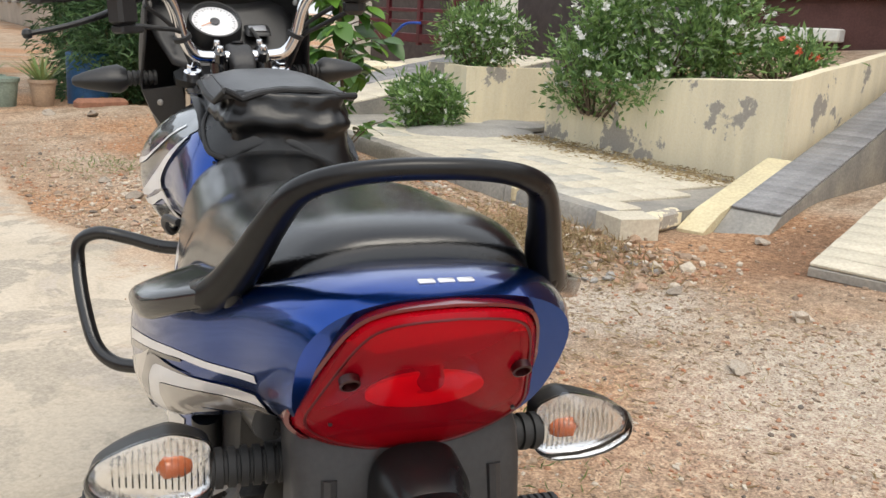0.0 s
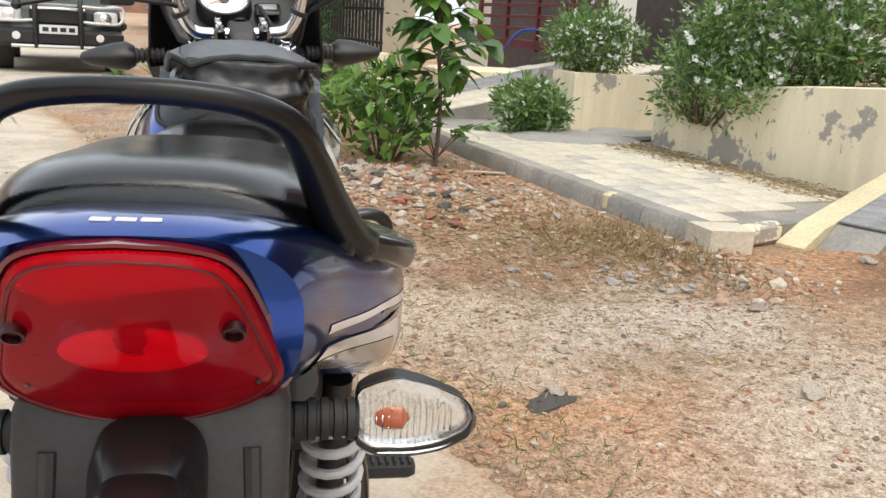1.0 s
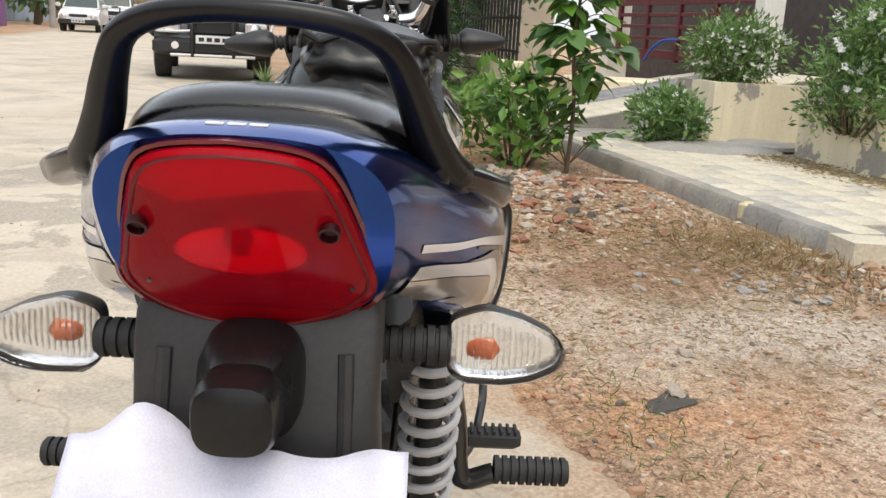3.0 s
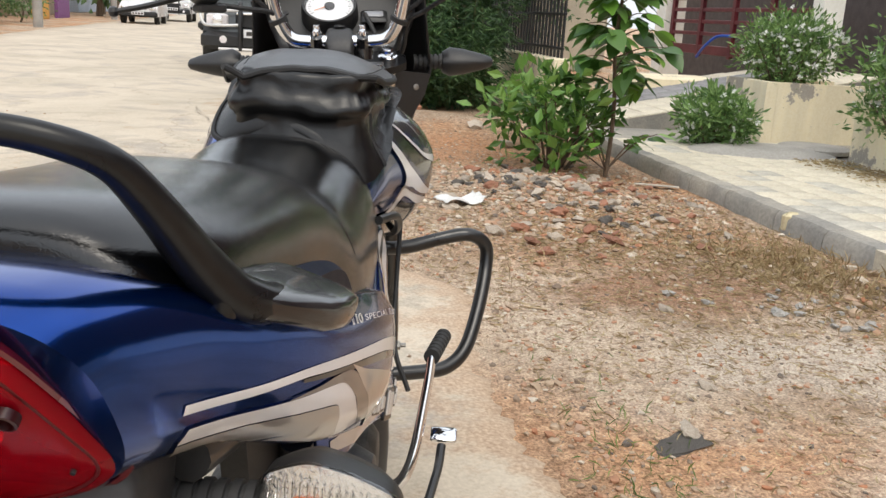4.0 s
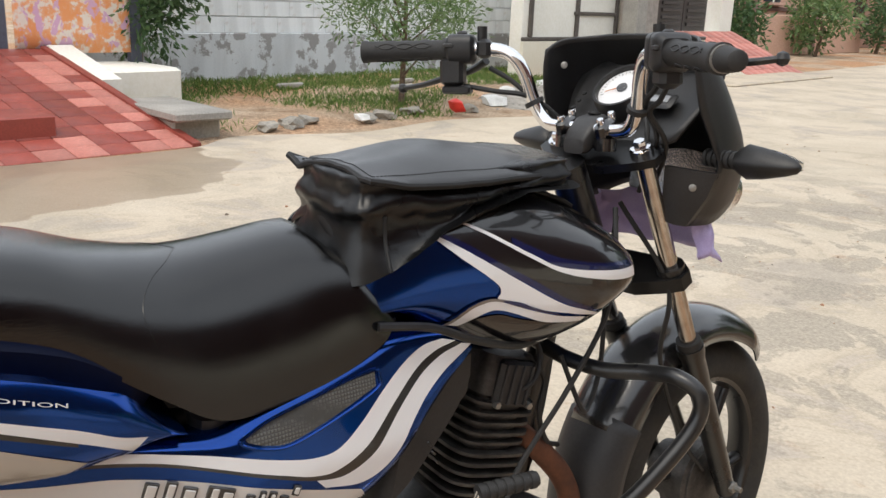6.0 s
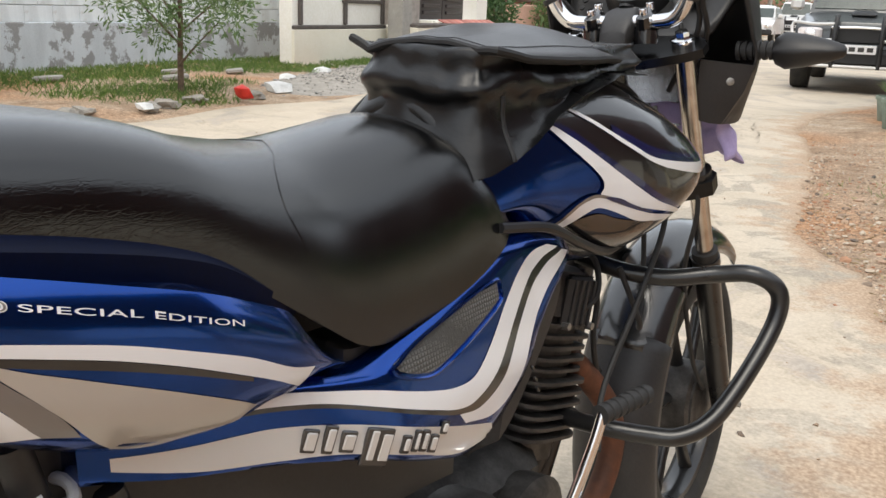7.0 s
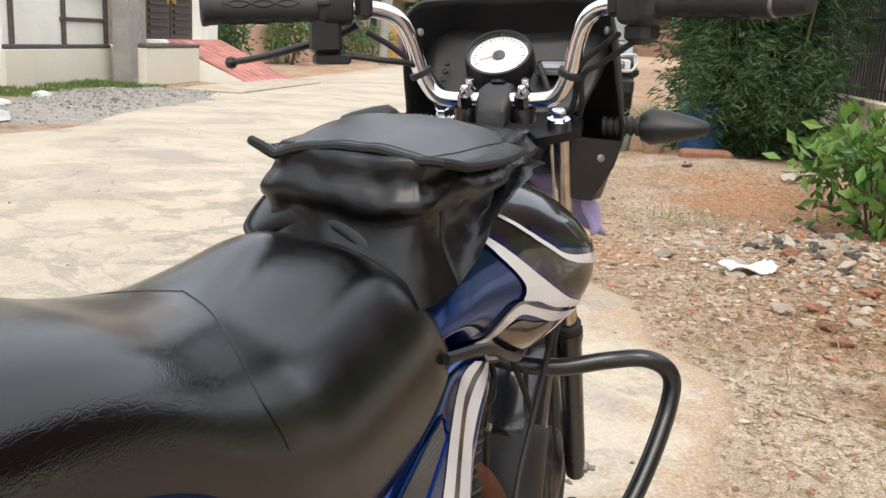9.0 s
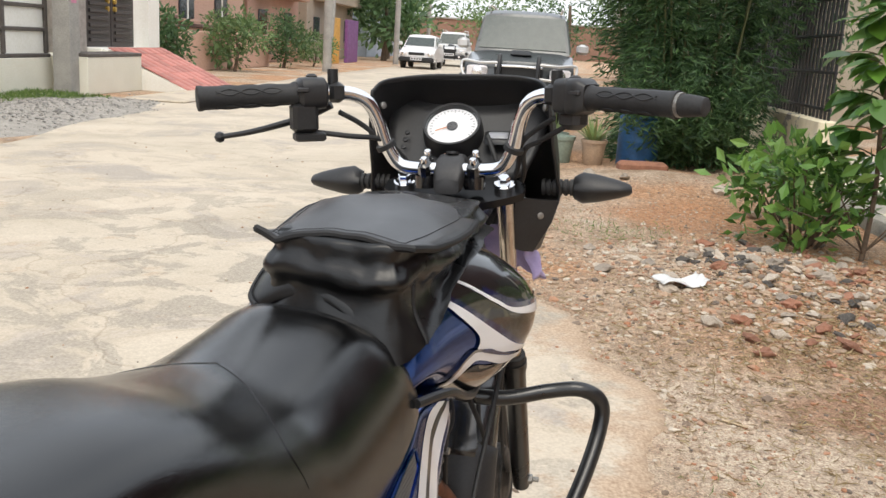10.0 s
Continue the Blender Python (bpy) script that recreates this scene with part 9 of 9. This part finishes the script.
# ---- tank bag and cloths ----
def build_bag():
    bag = empty("tank_bag", "black leather pouch cover with a flap strapped over the tank", "bag", BIKE)
    # saddle over the tank: the tank's own sections a little larger, cut along its lower edge
    edge = [(0.40, 0.840), (0.422, 0.847), (0.46, 0.868), (0.52, 0.902), (0.58, 0.926), (0.66, 0.944), (0.775, 0.938)]
    bm = B()
    loops, rim = [], {1: [], -1: []}
    for y, w, zc, up, dn, n in spans(TANK, np.linspace(0.400, 0.775, 40)):
        zb = float(np.interp(y, [e[0] for e in edge], [e[1] for e in edge]))
        zb = min(zb, zc + up * 0.97)
        w, up = w + 0.005, up + 0.006 + 0.012 * math.exp(-((y - 0.41) / 0.05) ** 2)
        a0 = math.asin(min(1, max(0.02, (zb - zc) / up)) ** (n / 2))
        a1 = math.asin(min(1, max(0.02, (min(zb + 0.045, zc + up * 0.96) - zc) / up)) ** (n / 2))
        lp = []
        for i in range(41):
            a = a0 + (math.pi - a1 - a0) * i / 40
            c, s = math.cos(a), math.sin(a)
            x, z = w * math.copysign(abs(c) ** (2 / n), c), zc + up * abs(s) ** (2 / n)
            wob = 0.0035 * noise.noise(Vector((x * 22, y * 20, z * 30)))
            lp.append((x + wob, y + 0.25 * max(0, 0.42 - y) * (z - 0.9), z + wob))
        rim[1].append(lp[0])
        rim[-1].append(lp[-1])
        loops.append(lp + [(q[0] * 0.95, q[1], q[2] - 0.006) for q in lp[::-1]])
    rings(bm, loops)
    part("saddle", bm, BAG, bag, "draped black leather", 70)
    for side in (1, -1):
        part("saddle_piping", tube(B(), rim[side], 0.0038, 8, 60), PIPING, bag)
    # pouch: soft walls that sag in level folds and fall to the seat's nose as an apron
    plan = [(-0.070, 0.770), (-0.088, 0.680), (-0.086, 0.560), (-0.074, 0.470), (-0.066, 0.424), (-0.046, 0.404), (0.020, 0.398), (0.090, 0.408), (0.112, 0.432), (0.118, 0.500), (0.116, 0.600), (0.108, 0.700), (0.090, 0.770), (0.010, 0.785)]
    ring = [Vector((q[0], q[1], 0)) for q in cr([(*q, 0) for q in plan + plan[:1]], 133)][:132]
    bm = B()
    loops = []
    levels = [(0.978, -0.012), (0.974, -0.008), (0.968, -0.007), (0.962, -0.007), (0.956, -0.005), (0.950, -0.001), (0.944, 0.003), (0.937, 0.005), (0.931, 0.003), (0.926, -0.001), (0.920, -0.003), (0.913, -0.002), (0.905, -0.001), (0.893, 0.004), (0.880, 0.009), (0.865, 0.014), (0.845, 0.018)]
    for k, (z, off) in enumerate(levels):
        lp = []
        for i, q in enumerate(ring):
            tg = ring[(i + 1) % 132] - ring[i - 1]
            nn = Vector((tg.y, -tg.x, 0)).normalized()
            if nn.dot(q - Vector((0.02, 0.6, 0))) < 0:
                nn = -nn
            u = i / 132 * 2 * math.pi
            sag = 0.012 * noise.noise(Vector((math.cos(u) * 2.2, math.sin(u) * 2.2, 3.1))) + 0.006 * noise.noise(Vector((math.cos(u) * 7, math.sin(u) * 7, z * 30)))
            lump = 0.006 * noise.noise(Vector((q.x * 22, q.y * 22, z * 26))) + 0.003 * noise.noise(Vector((q.x * 50, q.y * 50, z * 70)))
            low = max(0.0, q.y - 0.52) * 0.18 * (k / 16)
            zz = z + sag * (1 if 1 < k < 14 else 0.3) + low
            hem = float(np.interp(q.y, [e[0] for e in edge], [e[1] for e in edge])) + (0.0 if q.x > 0 else 0.03)
            zz = max(zz, min(hem + 0.004 * (16 - k) / 8, 0.955) if q.y > 0.415 else 0)
            lp.append(q + nn * (off + lump) + Vector((0, 0, zz)))
        loops.append(lp)
    rings(bm, loops)
    part("pouch", bm, BAG, bag, "sagging folded leather pouch walls", 80)
    for i in (38, 78):
        part("corner_piping", tube(B(), [lp[i] for lp in loops[9:]], 0.003, 8, 30), PIPING, bag)
    # flap
    top, under = [], []
    ny, nx = 34, 26
    def flap(i, j):
        f, g = i / (ny - 1), 2 * j / (nx - 1) - 1
        w = 0.0925 + 0.016 * math.sin(math.pi * min(1, f * 1.15)) - 0.012 * max(0, f - 0.75) * 4
        y = 0.410 + 0.355 * f + 0.010 * (1 - abs(g)) * (1 - f) - 0.012 * (g > 0) * f + 0.012 * g * (1 - f)
        z = 0.984 + 0.030 * math.sin(math.pi * (0.12 + 0.62 * f)) * (1 - 0.55 * abs(g) ** 2.2) - 0.055 * max(0, f - 0.45) ** 1.3 - 0.012 * abs(g) ** 3 - 0.012
        z += (0.024 if g < 0 else 0.008) * max(0, abs(g) - 0.75) * 4 * max(0, 1 - f * 7) + 0.006 * math.sin(6.5 * f + 2 * g) * abs(g) ** 2
        z += 0.0022 * noise.noise(Vector((g * 3, f * 5, 1.3)))
        return Vector((0.026 - 0.014 * f + g * w, y, z))
    bm = B()
    gt = [[bm.verts.new(flap(i, j)) for j in range(nx)] for i in range(ny)]
    gb = [[bm.verts.new(flap(i, j) - Vector((0, 0, 0.008))) for j in range(nx)] for i in range(ny)]
    for i in range(ny - 1):
        for j in range(nx - 1):
            bm.faces.new((gt[i][j], gt[i][j + 1], gt[i + 1][j + 1], gt[i + 1][j]))
            bm.faces.new((gb[i][j], gb[i + 1][j], gb[i + 1][j + 1], gb[i][j + 1]))
    border = [(i, 0) for i in range(ny)] + [(ny - 1, j) for j in range(1, nx)] + [(i, nx - 1) for i in range(ny - 2, -1, -1)] + [(0, j) for j in range(nx - 2, 0, -1)]
    for a, b in zip(border, border[1:] + border[:1]):
        bm.faces.new((gt[a[0]][a[1]], gb[a[0]][a[1]], gb[b[0]][b[1]], gt[b[0]][b[1]]))
    fl = part("flap", bm, FLAP, bag, "soft leather flap, its colour lightened for sky sheen", 60)
    pts = [flap(*q) - Vector((0, 0, 0.003)) for q in border + border[:1]]
    part("flap_piping", tube(B(), pts, 0.0048, 8), PIPING, fl, "stitched black piping")
    bm = B()
    for (i0, j0), (i1, j1) in (((1, 2), (ny - 2, 2)), ((1, nx - 3), (ny - 2, nx - 3)), ((1, 2), (1, nx - 3))):
        n = 60
        for k in range(n):
            f0, f1 = k / n, (k + 0.6) / n
            a = flap(i0 + (i1 - i0) * f0, j0 + (j1 - j0) * f0) + Vector((0, 0, 0.0004))
            b = flap(i0 + (i1 - i0) * f1, j0 + (j1 - j0) * f1) + Vector((0, 0, 0.0004))
            tube(bm, [a, b], 0.0006, 4)
    part("stitching", bm, PIPING, fl)
    return bag


def build_cloth(name, mat, label, pts_fn, nu, nv, m):
    bm = B()
    g = [[bm.verts.new(pts_fn(i / (nu - 1), j / (nv - 1))) for j in range(nv)] for i in range(nu)]
    for i in range(nu - 1):
        for j in range(nv - 1):
            bm.faces.new((g[i][j], g[i][j + 1], g[i + 1][j + 1], g[i + 1][j]))
    ob = solo(name, bm, mat, label, "cloth", m, angle=70)
    sol = ob.modifiers.new("thickness", 'SOLIDIFY')
    sol.thickness = 0.0015
    return ob


def rear_cloth(u, v):
    x = -0.115 + 0.22 * u
    rise = 0.030 * math.exp(-((x + 0.065) / 0.03) ** 2) + 0.004 * math.exp(-((x - 0.09) / 0.025) ** 2)
    z = 0.724 + rise - 0.16 * v
    y = -0.352 - 0.035 * math.sin(math.pi * min(1, v * 1.6)) + 0.010 * noise.noise(Vector((x * 30, v * 3, 0.2))) + 0.10 * max(0, abs(x) - 0.09)
    return (x, y, z + 0.004 * noise.noise(Vector((x * 40, v * 4, 2.0))))


def front_cloth(u, v):
    a = radians(-115 + 230 * u)
    r = 0.098 + 0.018 * noise.noise(Vector((u * 9, v * 3, 4.0))) + 0.02 * v
    return (r * math.sin(a) * 1.15, 1.06 + 0.065 * math.cos(a) + 0.01 * noise.noise(Vector((u * 14, v * 5, 9))), 0.872 - 0.085 * v + 0.014 * noise.noise(Vector((u * 8, v * 2, 7))))
build_motorcycle()
build_bag()
build_cloth("cloth", CLOTH_WHITE, "white cloth wrapped over the rear number plate of the motorcycle", rear_cloth, 40, 20, BIKE)
build_cloth("cloth", CLOTH_LILAC, "lilac cloth tied round the front of the motorcycle below the headlight", front_cloth, 48, 12, BIKE @ STEER)
